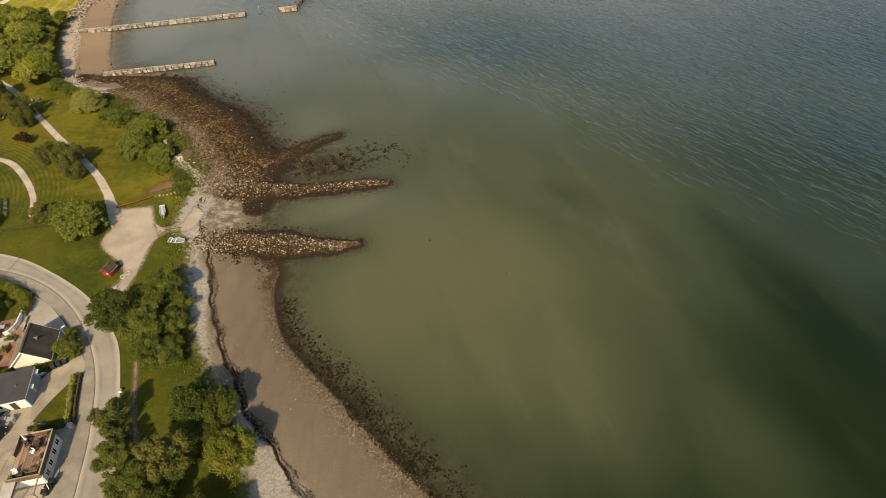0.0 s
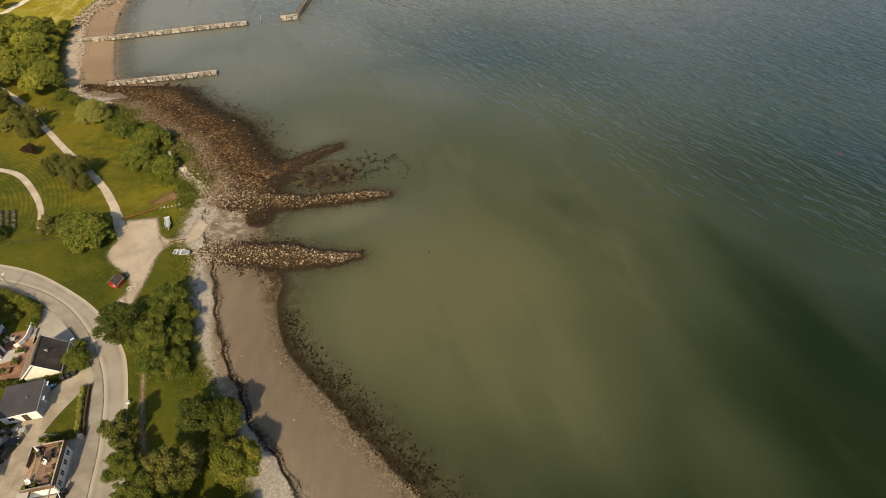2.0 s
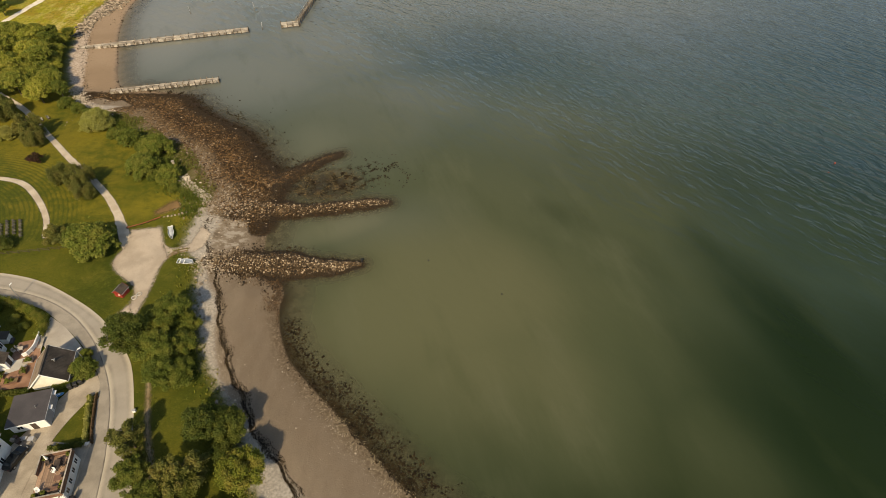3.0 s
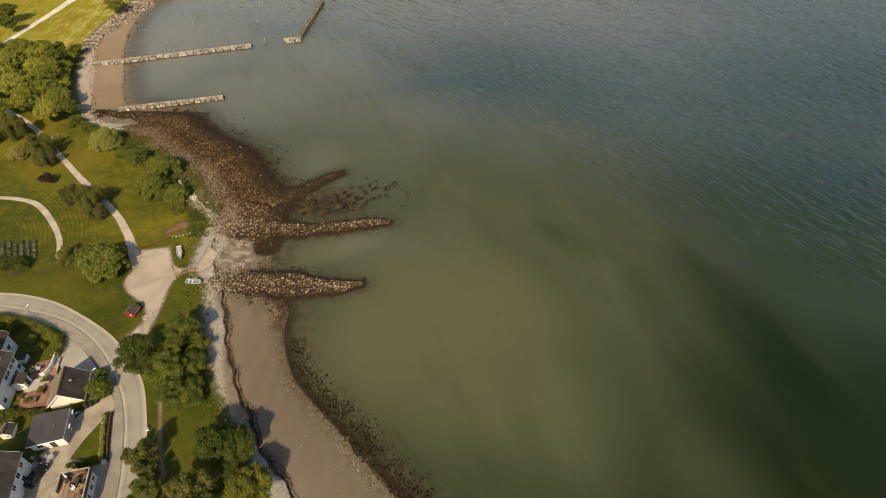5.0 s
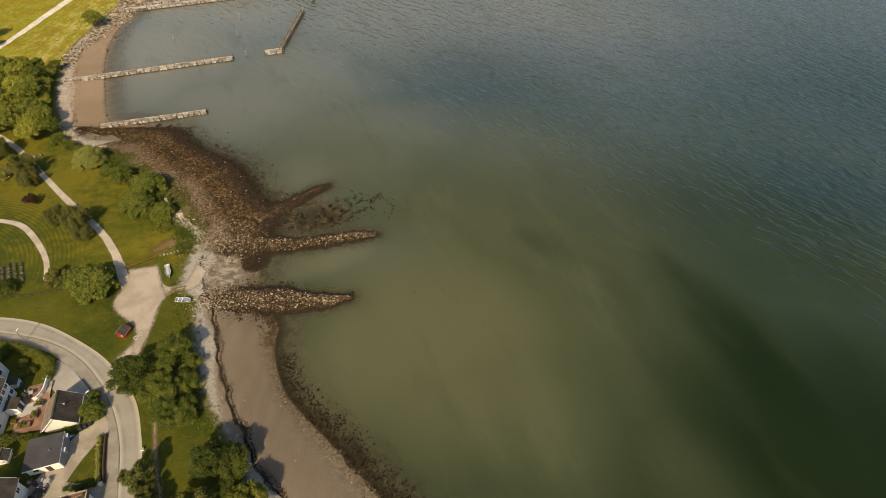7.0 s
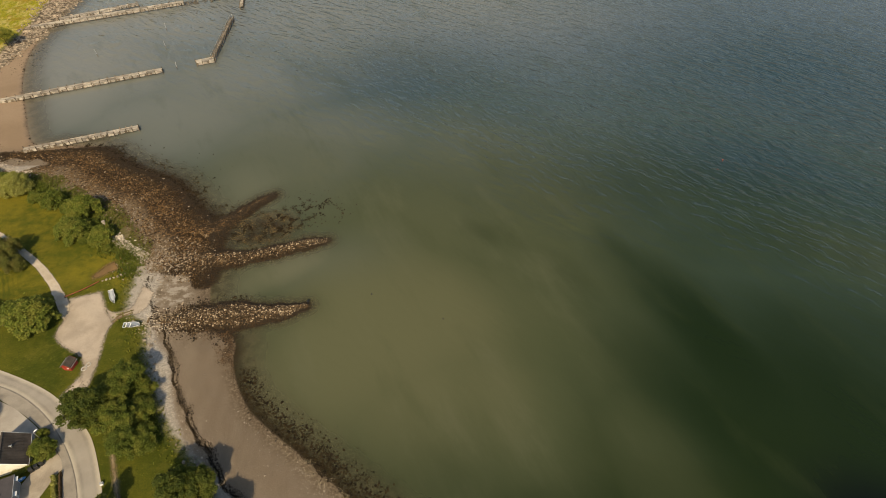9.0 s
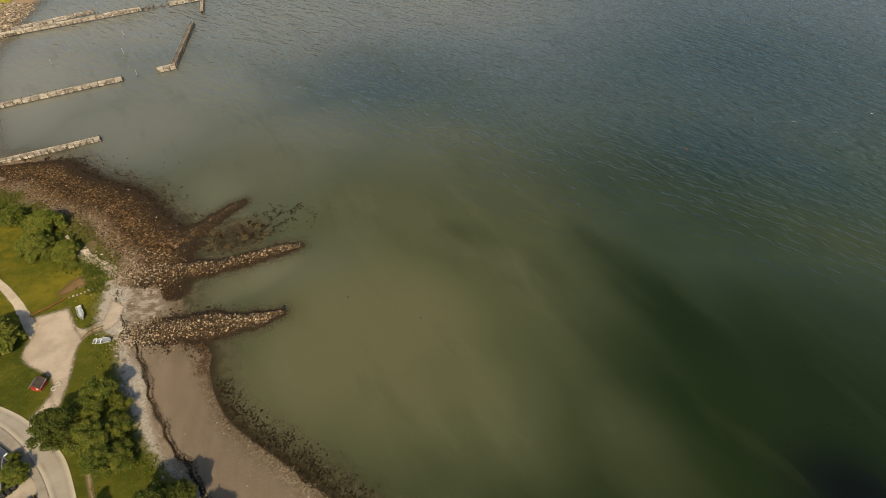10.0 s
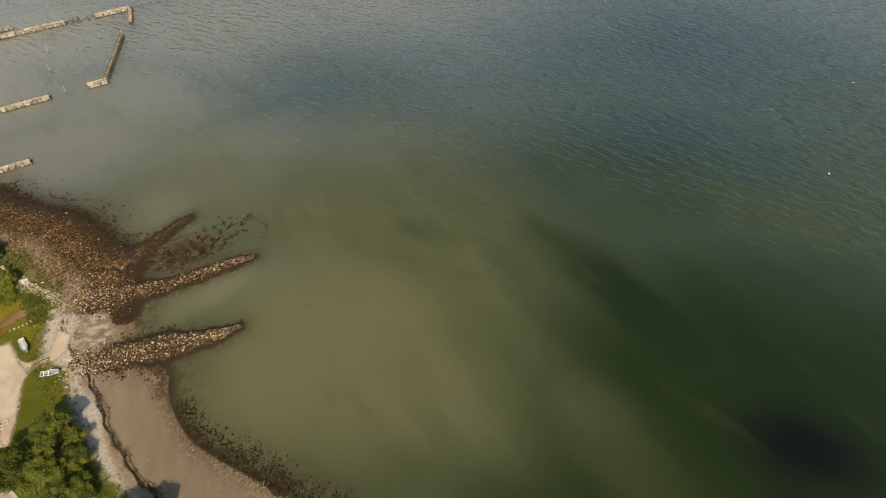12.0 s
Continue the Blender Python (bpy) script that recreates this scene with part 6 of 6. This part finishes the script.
def wheelie_bin(x, y, rz):
    root = thing("wheelie_bin", at(x, y, rz, 0.1), "black plastic wheelie bin beside the drive", "bin", "wheelie bins")
    bm = bmesh.new()
    bmesh.ops.create_cone(bm, cap_ends=True, segments=4, radius1=0.36, radius2=0.46, depth=0.95, matrix=Matrix.Translation((0, 0, 0.55)) @ Matrix.Rotation(radians(45), 4, "Z"))
    part("body", bm, BLACK, root)
    part("lid", box((0, 0, 1.06), (0.68, 0.72, 0.09), rx=4, bevel=0.03), BLACK, root)
    part("handle", rod((-0.28, 0.38, 1.0), (0.28, 0.38, 1.0), 0.025), BLACK, root)
    for s in (-0.26, 0.26):
        part("wheel", rod((s - 0.04, 0.3, 0.1), (s + 0.04, 0.3, 0.1), 0.11, n=12), RUBBER, root)


for x, y, a in ((-66.0, 50.5, 35), (-65.3, 51.0, 30), (-64.7, 51.6, 38), (-56.2, 29.6, 100), (-56.1, 30.4, 95), (-56.0, 31.2, 102)):
    wheelie_bin(x, y, a)


def car(m, label):
    root = thing("car", m, label, "car")
    prof = [(-2.15, 0.35), (-2.2, 0.75), (-2.05, 0.98), (-1.6, 1.02), (-1.15, 1.42), (0.35, 1.46), (1.05, 1.02), (1.95, 0.86), (2.18, 0.62), (2.15, 0.3)]
    bm = bmesh.new()
    rows = []
    for y, k, dz in ((-0.86, 0.99, -0.04), (-0.80, 1.0, 0.0), (-0.66, 1.0, 0.02), (0.66, 1.0, 0.02), (0.80, 1.0, 0.0), (0.86, 0.99, -0.04)):
        rows.append([bm.verts.new((x * k, y * (0.84 if z > 1.2 else 1.0), z + dz * (z > 0.6))) for x, z in prof])
    for a, b in zip(rows, rows[1:]):
        for i in range(len(prof)):
            j = (i + 1) % len(prof)
            bm.faces.new((a[i], a[j], b[j], b[i]))
    bm.faces.new(rows[0])
    bm.faces.new(rows[-1])
    bmesh.ops.recalc_face_normals(bm, faces=bm.faces)
    part("body", bm, CARPAINT, root)
    part("windscreen", box((0.72, 0, 1.27), (0.80, 1.25, 0.03), ry=32), GLASS, root)
    part("rear_window", box((-1.4, 0, 1.25), (0.50, 1.2, 0.03), ry=-41), GLASS, root)
    for s in (-1, 1):
        part("side_window", box((-0.35, s * 0.765, 1.24), (1.5, 0.03, 0.28), rx=s * 14), GLASS, root)
        part("headlight", box((2.08, s * 0.62, 0.7), (0.14, 0.34, 0.14), bevel=0.03), WHITE, root)
        part("tail_light", box((-2.15, s * 0.66, 0.8), (0.08, 0.28, 0.14), bevel=0.02), RED, root)
        part("mirror", box((0.55, s * 0.98, 1.02), (0.14, 0.2, 0.13), bevel=0.03), CARPAINT, root)
        for x in (-1.35, 1.35):
            w = part("wheel", rod((x, s * 0.70, 0.32), (x, s * 0.90, 0.32), 0.32, n=18), RUBBER, root)
            part("rim", rod((x, s * 0.88, 0.32), (x, s * 0.915, 0.32), 0.2, n=12), STEEL, w)
    part("number_plate", box((2.19, 0, 0.48), (0.03, 0.5, 0.11)), WHITE, root)


car(at(-67.9, 37.3, 78, 0.1) @ Matrix.Scale(0.94, 4), "dark car parked beside the white house")

# garden shed, playhouse and the small red hut
hut = gable_house(at(-66.7, 73.3, -14, -0.05) @ Matrix.Scale(0.8, 4), 2.2, 2.7, 1.8, 0.8, "small red wooden hut with a dark roof", RED, over=0.15, name="hut", trim=RED)
window(hut, 0.45, -1.38, 1.15, 0.34, 0.34, "s")
part("door", box((-0.5, -1.37, 0.85), (0.7, 0.06, 1.6)), RED, hut)
part("trim", box((0, -1.39, 1.85), (2.1, 0.05, 0.1)), RED, hut)
play = gable_house(at(-76.6, 44.9, 12), 1.7, 2.0, 1.3, 0.7, "small dark-roofed playhouse on the lawn", OFFWHITE, over=0.15, name="playhouse")
window(play, 0.35, -1.03, 0.9, 0.5, 0.5, "s")

# wooden deck between house and garage
loft("garden_deck", [(-79.9, 59.6), (-79.0, 54.0), (-77.9, 49.4)], [(-76.6, 60.9), (-73.8, 55.2), (-72.9, 50.6)], DECKWOOD, "red-brown wooden deck between the house and the garage", "deck", 0.3, 24, 8, 0.5)
loft("paved_strip", [(-79.2, 55.2), (-78.6, 52.6)], [(-76.4, 56.6), (-75.6, 54.4)], CONCRETE, "pale paving across the wooden deck", "paving", 0.36, 10, 4, 0.2)
planter(-75.9, 55.6, ground_z(-75.9, 55.6) + 0.36, 15, 1.5, 0.9, 0.5, "wooden planter with plants on the deck", 420, TIMBER)
planter(-75.6, 53.4, ground_z(-75.6, 53.4) + 0.36, 15, 1.1, 1.4, 0.4, "square brown planter on the deck", 200)
planter(-76.4, 51.2, ground_z(-76.4, 51.2) + 0.36, 15, 2.2, 0.9, 0.4, "long brown planter at the end of the deck", 300)
planter(-78.6, 52.0, ground_z(-78.6, 52.0) + 0.36, 15, 0.9, 0.9, 0.4, "round cluster of potted plants on the deck", 350)
garden_chair(-79.3, 57.4, ground_z(-79.3, 57.4) + 0.31, 60, TIMBER, "pale wooden garden chair beside the house wall")
garden_chair(-79.1, 58.3, ground_z(-79.1, 58.3) + 0.31, 120, TIMBER, "pale wooden garden chair beside the house wall")
table(-78.3, 57.9, ground_z(-78.3, 57.9) + 0.31, 20, 0.9, 0.9, TIMBER, "small pale wooden table on the deck")
fence = thing("white_fence", Matrix(), "low white wooden fence stepping down beside the deck", "fence")
FX = [(-76.8, 61.6), (-76.5, 60.2), (-76.2, 58.8), (-76.3, 57.8), (-76.6, 56.9), (-77.2, 56.4)]
for (ax, ay), (bx, by) in zip(FX, FX[1:]):
    z = ground_z(ax, ay) + 0.2
    an = math.degrees(math.atan2(by - ay, bx - ax))
    ln = math.hypot(bx - ax, by - ay)
    part("panel", box(((ax + bx) / 2, (ay + by) / 2, z + 0.7), (ln - 0.06, 0.06, 0.8), rz=an), WHITE, fence)
    part("cap", box(((ax + bx) / 2, (ay + by) / 2, z + 1.13), (ln, 0.22, 0.06), rz=an), WHITE, fence)
    part("post", box((ax, ay, z + 0.55), (0.14, 0.14, 1.3)), WHITE, fence)
steps_ob = thing("deck_steps", at(-75.9, 59.2, 12), "wooden steps beside the white fence", "steps")
for i in range(5):
    part("tread", box((0.1, 1.4 - i * 0.6, 0.42 - i * 0.05), (0.9, 0.55, 0.1)), TIMBER, steps_ob)


def hedge(name, line, wide, tall, n, leaf, label, category="hedge", size=0.13, seed=7):
    p = rim(line, max(6, int(n / 160)))
    rng = np.random.default_rng(seed)
    lobes = []
    root = thing(name, Matrix(), label, category, "hedges")
    bm = bmesh.new()
    for x, y in p:
        z = ground_z(x, y)
        for k in (0.35, 0.72):
            lobes.append((x + rng.normal(0, wide * 0.12), y + rng.normal(0, wide * 0.12), z + tall * k, wide * rng.uniform(0.42, 0.58)))
        add_rod(bm, (x, y, z - 0.1), (x + rng.normal(0, 0.1), y + rng.normal(0, 0.1), z + tall * 0.7), 0.04, 0.02, 5)
    part("stems", bm, BARK, root)
    part("leaves", leaf_cloud("leaves", lobes, n, size, leaf, seed), leaf, root)


hedge("hedge", [(-108, 70.2), (-98, 70.2), (-90, 69.6), (-84, 68.2), (-79.8, 66.0), (-77.7, 64.4), (-77.2, 63.0), (-77.0, 61.4)], 1.5, 1.3, 21000, LEAF_LIGHT, "clipped green hedge round the garden along the pavement", seed=71)
hedge("hedge", [(-61.8, 48.9), (-60.9, 46), (-59.6, 42.6), (-58.9, 40.6)], 0.75, 0.9, 4200, LEAF_PALE, "pale flowering hedge on top of the stone wall", seed=72)
hedge("hedge", [(-63.6, 39.2), (-61, 39.6), (-59.2, 40.1)], 0.8, 0.8, 2600, LEAF_DARK, "dark low hedge at the end of the lawn", seed=73)
hedge("hedge", [(-80.2, 48.6), (-77, 48.6), (-74, 48.9), (-72.6, 49.4)], 0.9, 1.1, 3600, LEAF_DARK, "dark hedge between the garages", seed=74)
hedge("hedge", [(-68.6, 50.2), (-66.6, 51.2), (-65.2, 52.8), (-64.2, 54.4)], 0.9, 0.9, 3000, LEAF_GREEN, "green hedge at the foot of the garage", seed=75)
hedge("hedge", [(-107, 83.6), (-103, 84.2), (-99.2, 84.6), (-95.6, 84.9)], 2.4, 2.2, 9500, LEAF_DARK, "dark bushes below the graves", "bushes", 0.2, 76)
for i, (x, y, s) in enumerate(((-83.6, 65.0, 0.42), (-81.0, 63.4, 0.36), (-88.6, 67.2, 0.5), (-82.4, 62.0, 0.26), (-92, 67.4, 0.5), (-79.6, 47.6, 0.5), (-78.4, 48.4, 0.45), (-97, 65.5, 0.9))):
    plant(shrub, x, y, s, 50 * i, "leafy green shrub in the house garden", "garden shrubs")

# dry stone wall along the pavement
wall_root = thing("stone_wall", Matrix(), "dark dry stone retaining wall beside the pavement", "wall", kind="structure")
ws = [pebbles("stone", np.zeros(1), np.zeros(1), np.ones(1), STONE_MIX, 801 + k, 0.8, 0.0, np.zeros(1)) for k in range(6)]
wl = rim([(-60.9, 49.4), (-60.1, 46.6), (-58.9, 43.2), (-57.7, 40.4)], 40)
rw = random.Random(8)
for j in range(3):
    for i, (x, y) in enumerate(wl):
        o = part("stone", ws[(i + j) % 6], STONE_MIX, wall_root)
        o.matrix_basis = Matrix.Translation((x + rw.uniform(-0.04, 0.04) - j * 0.04, y + (0.12 if j % 2 else 0), ground_z(x, y) + 0.12 + j * 0.24)) @ Matrix.Rotation(rw.uniform(0, 6), 4, "Z") @ Matrix.Scale(rw.uniform(0.19, 0.25), 4)
pier_ob = thing("gate_post", at(-58.0, 40.0, 10), "square pale stone post at the end of the wall", "post")
part("shaft", box((0, 0, 0.4), (0.6, 0.55, 1.0), bevel=0.04), CONCRETE, pier_ob)
part("cap", box((0, 0, 0.95), (0.7, 0.65, 0.1), bevel=0.03), CONCRETE, pier_ob)


def street_lamp(x, y, rz):
    root = thing("street_lamp", at(x, y, rz), "grey steel street lamp with a pale head beside the pavement", "street lamp", "street lamps")
    part("pole", rod((0, 0, -0.2), (0, 0, 3.7), 0.09, 0.06, 10), STEEL, root)
    part("arm", rod((0, 0, 3.68), (0.3, 0, 3.8), 0.045), STEEL, root)
    head = part("head", box((0.45, 0, 3.82), (0.6, 0.26, 0.13), ry=-6, bevel=0.04), WHITE, root)
    part("lens", box((0.47, 0, 3.745), (0.4, 0.2, 0.04), ry=-6), GLASS, head)


street_lamp(-86.1, 70.75, 80)
street_lamp(-66.2, 56.3, 45)
street_lamp(-104.0, 71.0, 90)


def boat(m, long, wide, label, thwarts=3, covered=False, inside=None):
    """A clinker dinghy: hull skin with thickness, gunwale, thwarts."""
    root = thing("boat", m, label, "boat", "boats on the grass")
    n, k = 15, 9
    outer, inner = [], []
    for i in range(n):
        t = i / (n - 1)
        w = wide / 2 * (math.sin(math.pi * (0.16 + 0.84 * (1 - t))) ** 0.6 if t > 0.15 else 0.86 + 0.6 * t) * (1 - 0.9 * max(0, t - 0.6) ** 1.3)
        sheer = 0.52 + 0.22 * t * t
        keel = 0.02 + 0.25 * max(0, t - 0.8)
        for j in range(k):
            a = -1 + 2 * j / (k - 1)
            x, z = a * w, keel + (sheer - keel) * abs(a) ** 2.4
            outer.append((x, t * long - long / 2, z))
            inner.append((x * 0.93, (t * long - long / 2) * 0.97, min(sheer, z + 0.05)))
    f = []
    for i in range(n - 1):
        for j in range(k - 1):
            q = i * k + j
            f.append((q, q + 1, q + k + 1, q + k))
    part("hull", raw_mesh("hull", outer, f + [tuple(range(k))], BOATWHITE, True), BOATWHITE, root)
    part("lining", raw_mesh("lining", inner, [tuple(reversed(q)) for q in f] + [tuple(range(k))], inside or BOATGREY, True), BOATGREY, root, "grey inside of the hull")
    bm = bmesh.new()
    for s in (0, k - 1):
        for i in range(n - 1):
            add_rod(bm, Vector(outer[i * k + s]), Vector(outer[(i + 1) * k + s]), 0.04, n=6)
    add_rod(bm, Vector(outer[0]), Vector(outer[k - 1]), 0.06, n=6)
    part("gunwale", bm, BOATWHITE, root)
    for i in range(thwarts):
        t = 0.16 + i * 0.27
        part("thwart", box((0, t * long - long / 2, 0.40), (wide * (0.86 if t < 0.6 else 0.66), 0.2, 0.05), bevel=0.01), BOATWHITE, root)
    if covered:
        part("cover", raw_mesh("cover", [(x * 0.66, y * 0.78, 0.50 + 0.10 * (1 - (2 * x / wide) ** 2)) for x, y, z in outer], f, BOATGREY, True), BOATGREY, root, "pale grey cover laced over the boat")


boat(at(-63.3, 92.0, 24, 0.12) @ Matrix.Rotation(radians(180), 4, "Z"), 4.3, 1.25, "small white dinghy with a grey cover on the grass", 1, True)
boat(at(-57.0, 82.9, -96, 0.1) @ Matrix.Rotation(radians(6), 4, "Y"), 3.5, 1.4, "white rowing boat with a blue-grey inside lying on the grass", 2, inside=BOATBLUE)

# barrier, stones and small things round the lot
bar = thing("barrier", Matrix(), "low rusty-red timber barrier at the edge of the lot", "barrier")
BL = rim([(-73.9, 93.0), (-70.6, 95.0), (-67.6, 97.2)], 6)
for (ax, ay), (bx, by) in zip(BL, BL[1:]):
    za, zb = ground_z(ax, ay), ground_z(bx, by)
    part("log", rod((ax, ay, za + 0.42), (bx, by, zb + 0.42), 0.13, 0.12, 8), plain("rust_red_wood", (0.17, 0.05, 0.022), (0.26, 0.085, 0.035), 1.0), bar)
    part("post", rod((ax, ay, za - 0.2), (ax, ay, za + 0.5), 0.11), DARKWOOD, bar)
for i, (x, y) in enumerate(rim([(-67.0, 97.6), (-64.6, 98.4), (-62.4, 99.4)], 7)):
    o = new("boulder", pebbles("boulder", np.array([x]), np.array([y]), np.array([0.3 + 0.05 * (i % 3)]), STONE_PALE, 900 + i, 0.8, 0.5))
    tagged(o, "pale boulder in a row at the edge of the grass", "boulder", "row of boulders")
for x, y, r in ((-63.9, 72.2, 0.55), (-63.3, 73.2, 0.5)):
    bm = bmesh.new()
    prof = [(r, 0.0), (r, 0.16), (r - 0.14, 0.16), (r - 0.14, 0.02)]
    ring = [[bm.verts.new((a * math.cos(t), a * math.sin(t), z)) for a, z in prof] for t in np.linspace(0, 2 * math.pi, 18, endpoint=False)]
    for i in range(18):
        for k in range(3):
            bm.faces.new((ring[i][k], ring[(i + 1) % 18][k], ring[(i + 1) % 18][k + 1], ring[i][k + 1]))
    bmesh.ops.recalc_face_normals(bm, faces=bm.faces)
    o = new("concrete_ring", finish("concrete_ring", bm, CONCRETE))
    o.matrix_basis = at(x, y, 0, 0.08)
    tagged(o, "pale concrete ring lying beside the red hut", "ring", "concrete rings")
# a lidded box stands in for a small yellowish-white rock
wb = thing("litter_box", at(-53.4, 46.5, 10) @ Matrix.Scale(0.75, 4), "small white block in place of a pale rock beside the road", "box")
part("body", box((0, 0, 0.35), (0.75, 0.6, 0.7), bevel=0.05), WHITE, wb)
part("lid", box((0, 0, 0.73), (0.82, 0.68, 0.08), bevel=0.03), GREYPAINT, wb)
lan = thing("lantern", at(-71.2, 117.2, 20), "weathered lantern box on a post above the shore", "lantern")
part("post", rod((0, 0, 0), (0, 0, 1.9), 0.1), TIMBER, lan)
part("box", box((0, 0, 2.2), (0.6, 0.6, 0.7), bevel=0.03), TIMBER, lan)
part("roof", box((0, 0, 2.6), (0.8, 0.8, 0.1), bevel=0.04), TIMBER, lan)


def bench(x, y, rz, label):
    root = thing("bench", at(x, y, rz), label, "bench", "benches")
    for i in range(4):
        part("seat_slat", box((0, -0.2 + i * 0.13, 0.45), (1.9, 0.11, 0.04)), TIMBER, root)
    for i in range(3):
        part("back_slat", box((0, 0.32 + i * 0.03, 0.6 + i * 0.15), (1.9, 0.04, 0.12)), TIMBER, root)
    for s in (-0.8, 0.8):
        part("leg", box((s, 0, 0.22), (0.1, 0.5, 0.44)), DARKWOOD, root)
        part("back_post", box((s, 0.34, 0.6), (0.09, 0.08, 0.75), rx=-8), DARKWOOD, root)


bench(-119.6, 141.2, 130, "weathered timber bench beside the footpath")
bench(-118.4, 142.4, 130, "weathered timber bench beside the footpath")

# graves on the lawn
grave = None
for i in range(6):
    for j in range(6):
        if (i, j) in ((0, 5), (2, 0), (4, 5)):
            continue
        x, y = -104.5 + i * 1.3 + j * 0.52, 91.9 + i * 0.27 - j * 0.95
        if grave is None:
            grave = thing("gravestone", at(x, y, 26), "upright grey granite gravestone on the lawn", "gravestone", "rows of gravestones")
            bm = bmesh.new()
            prof = [(-0.26, 0), (0.26, 0), (0.26, 0.55)] + [(0.26 * math.cos(a), 0.55 + 0.2 * math.sin(a)) for a in np.linspace(0.3, math.pi - 0.3, 7)] + [(-0.26, 0.55)]
            fa, fb = [bm.verts.new((u, -0.09, v)) for u, v in prof], [bm.verts.new((u, 0.09, v)) for u, v in prof]
            bm.faces.new(fa)
            bm.faces.new(fb)
            for q in range(len(prof)):
                bm.faces.new((fa[q], fa[(q + 1) % len(prof)], fb[(q + 1) % len(prof)], fb[q]))
            bmesh.ops.recalc_face_normals(bm, faces=bm.faces)
            part("headstone", bm, GRANITE, grave)
            part("plinth", box((0, 0, 0.06), (0.66, 0.3, 0.16), bevel=0.02), GRANITE, grave)
            part("flower_bed", box((0, -0.42, 0.02), (0.5, 0.5, 0.08), bevel=0.03), LEAF_DARK, grave)
        else:
            copy_thing(grave, at(x, y, 26 + (i * 7 + j * 3) % 5 - 2))
cf = thing("cemetery_fence", Matrix(), "low dark wire fence along the cemetery", "fence")
CF = rim([(-110, 79.9), (-100, 81.6), (-92, 83.4), (-83.5, 85.6)], 15)
for i, (x, y) in enumerate(CF):
    z = ground_z(x, y)
    part("post", rod((x, y, z - 0.2), (x, y, z + 0.9), 0.06), DARKWOOD, cf)
    if i:
        (u, v), w = CF[i - 1], ground_z(*CF[i - 1])
        for hgt in (0.4, 0.8):
            part("rail", rod((u, v, w + hgt), (x, y, z + hgt), 0.035, n=5), DARKWOOD, cf)

# clutter in the yard behind the garage
kayak = thing("kayak", at(-67.4, 48.9, -60, 0.12) @ Matrix.Scale(0.7, 4), "bright blue covered boat beside the garage", "boat")
bm = bmesh.new()
bmesh.ops.create_uvsphere(bm, u_segments=14, v_segments=8, radius=1, matrix=Matrix.Translation((0, 0, 0.3)) @ Matrix.Diagonal((0.5, 1.5, 0.36, 1)))
part("hull", bm, BLUE, kayak, smooth=True)
part("rim", box((0, 0, 0.58), (0.5, 1.4, 0.08), bevel=0.03), WHITE, kayak)
rc = random.Random(12)
for i in range(9):
    x, y = -68.5 + rc.uniform(-2.0, 1.6), 40.6 + rc.uniform(-0.8, 0.7)
    o = thing("crate", at(x, y, rc.uniform(0, 90), 0.1), "weathered wooden crate stacked in the yard", "crate", "yard crates")
    w, h = rc.uniform(0.5, 0.9), rc.uniform(0.35, 0.8)
    part("body", box((0, 0, h / 2), (w, w * 0.8, h), bevel=0.02), (TIMBER, DARKWOOD, STEEL)[i % 3], o)
    part("lid", box((0, 0, h + 0.03), (w + 0.06, w * 0.8 + 0.06, 0.06), bevel=0.01), (TIMBER, DARKWOOD, GREYPAINT)[i % 3], o)

# ---- grass tufts on the rough ground ----


ROAD_MID = [((a[0] + b[0]) / 2, (a[1] + b[1]) / 2) for a, b in zip(rim(KERB_LINE, 30), rim(OUTER, 30))]


def tufts(name, seed, n, box4, keep, lo, hi, material, label):
    x, y = scatter(seed, n, box4, keep)
    rng = np.random.default_rng(seed + 1)
    k, m = 5, len(x)
    bx = np.repeat(x, k) + rng.normal(0, 0.12, m * k)
    by = np.repeat(y, k) + rng.normal(0, 0.12, m * k)
    bz = height(bx, by) - 0.03
    a = rng.uniform(0, 2 * np.pi, m * k)
    h = rng.uniform(lo, hi, m * k)
    w = 0.10
    dx, dy = np.cos(a), np.sin(a)
    lean = rng.uniform(0.2, 0.7, m * k) * h
    v = np.stack([np.stack([bx - dy * w, by + dx * w, bz], 1), np.stack([bx + dy * w, by - dx * w, bz], 1), np.stack([bx + dx * lean, by + dy * lean, bz + h], 1)], 1).reshape(-1, 3)
    ob = new(name, raw_mesh(name, v.tolist(), np.arange(len(v)).reshape(-1, 3).tolist(), material))
    return tagged(ob, label, "grass", kind="stuff")


tufts("rough_grass", 501, 9000, (-66, -26, 18, 112), lambda x, y, d: np.exp(-((veg_d(x, y) - 1.6) / 1.6) ** 2), 0.25, 0.6, LEAF_LIGHT, "rough green grass along the edge of the beach")
tufts("shore_scrub", 511, 22000, (-118, -58, 104, 158), lambda x, y, d: np.exp(-((veg_d(x, y) + 2.0) / 3.6) ** 2) * (wave2(x, y, 0.5) > 0.3) * (d > 16.5), 0.2, 0.6, LEAF_OLIVE, "olive scrub above the rubble shore")
tufts("tall_verge", 541, 42000, (-104, -58, 98, 145), lambda x, y, d: np.exp(-((veg_d(x, y) - 1.8) / 2.0) ** 2) * (0.4 + 0.6 * wave2(x, y, 0.7)), 0.3, 0.75, LEAF_GREEN, "tall green grass along the bushes above the shore")
tufts("verge_grass", 531, 6000, (-74, -44, 24, 98), lambda x, y, d: (veg_d(x, y) > 1) * np.clip(wave2(x, y, 0.6) - 0.45, 0, 1) * (along(ROAD_MID, x, y)[0] > 4.6) * ((y < 66) | (x > -60)) * (veg_d(x, y) < 14), 0.12, 0.3, LEAF_GREEN, "green grass tufts under the trees")
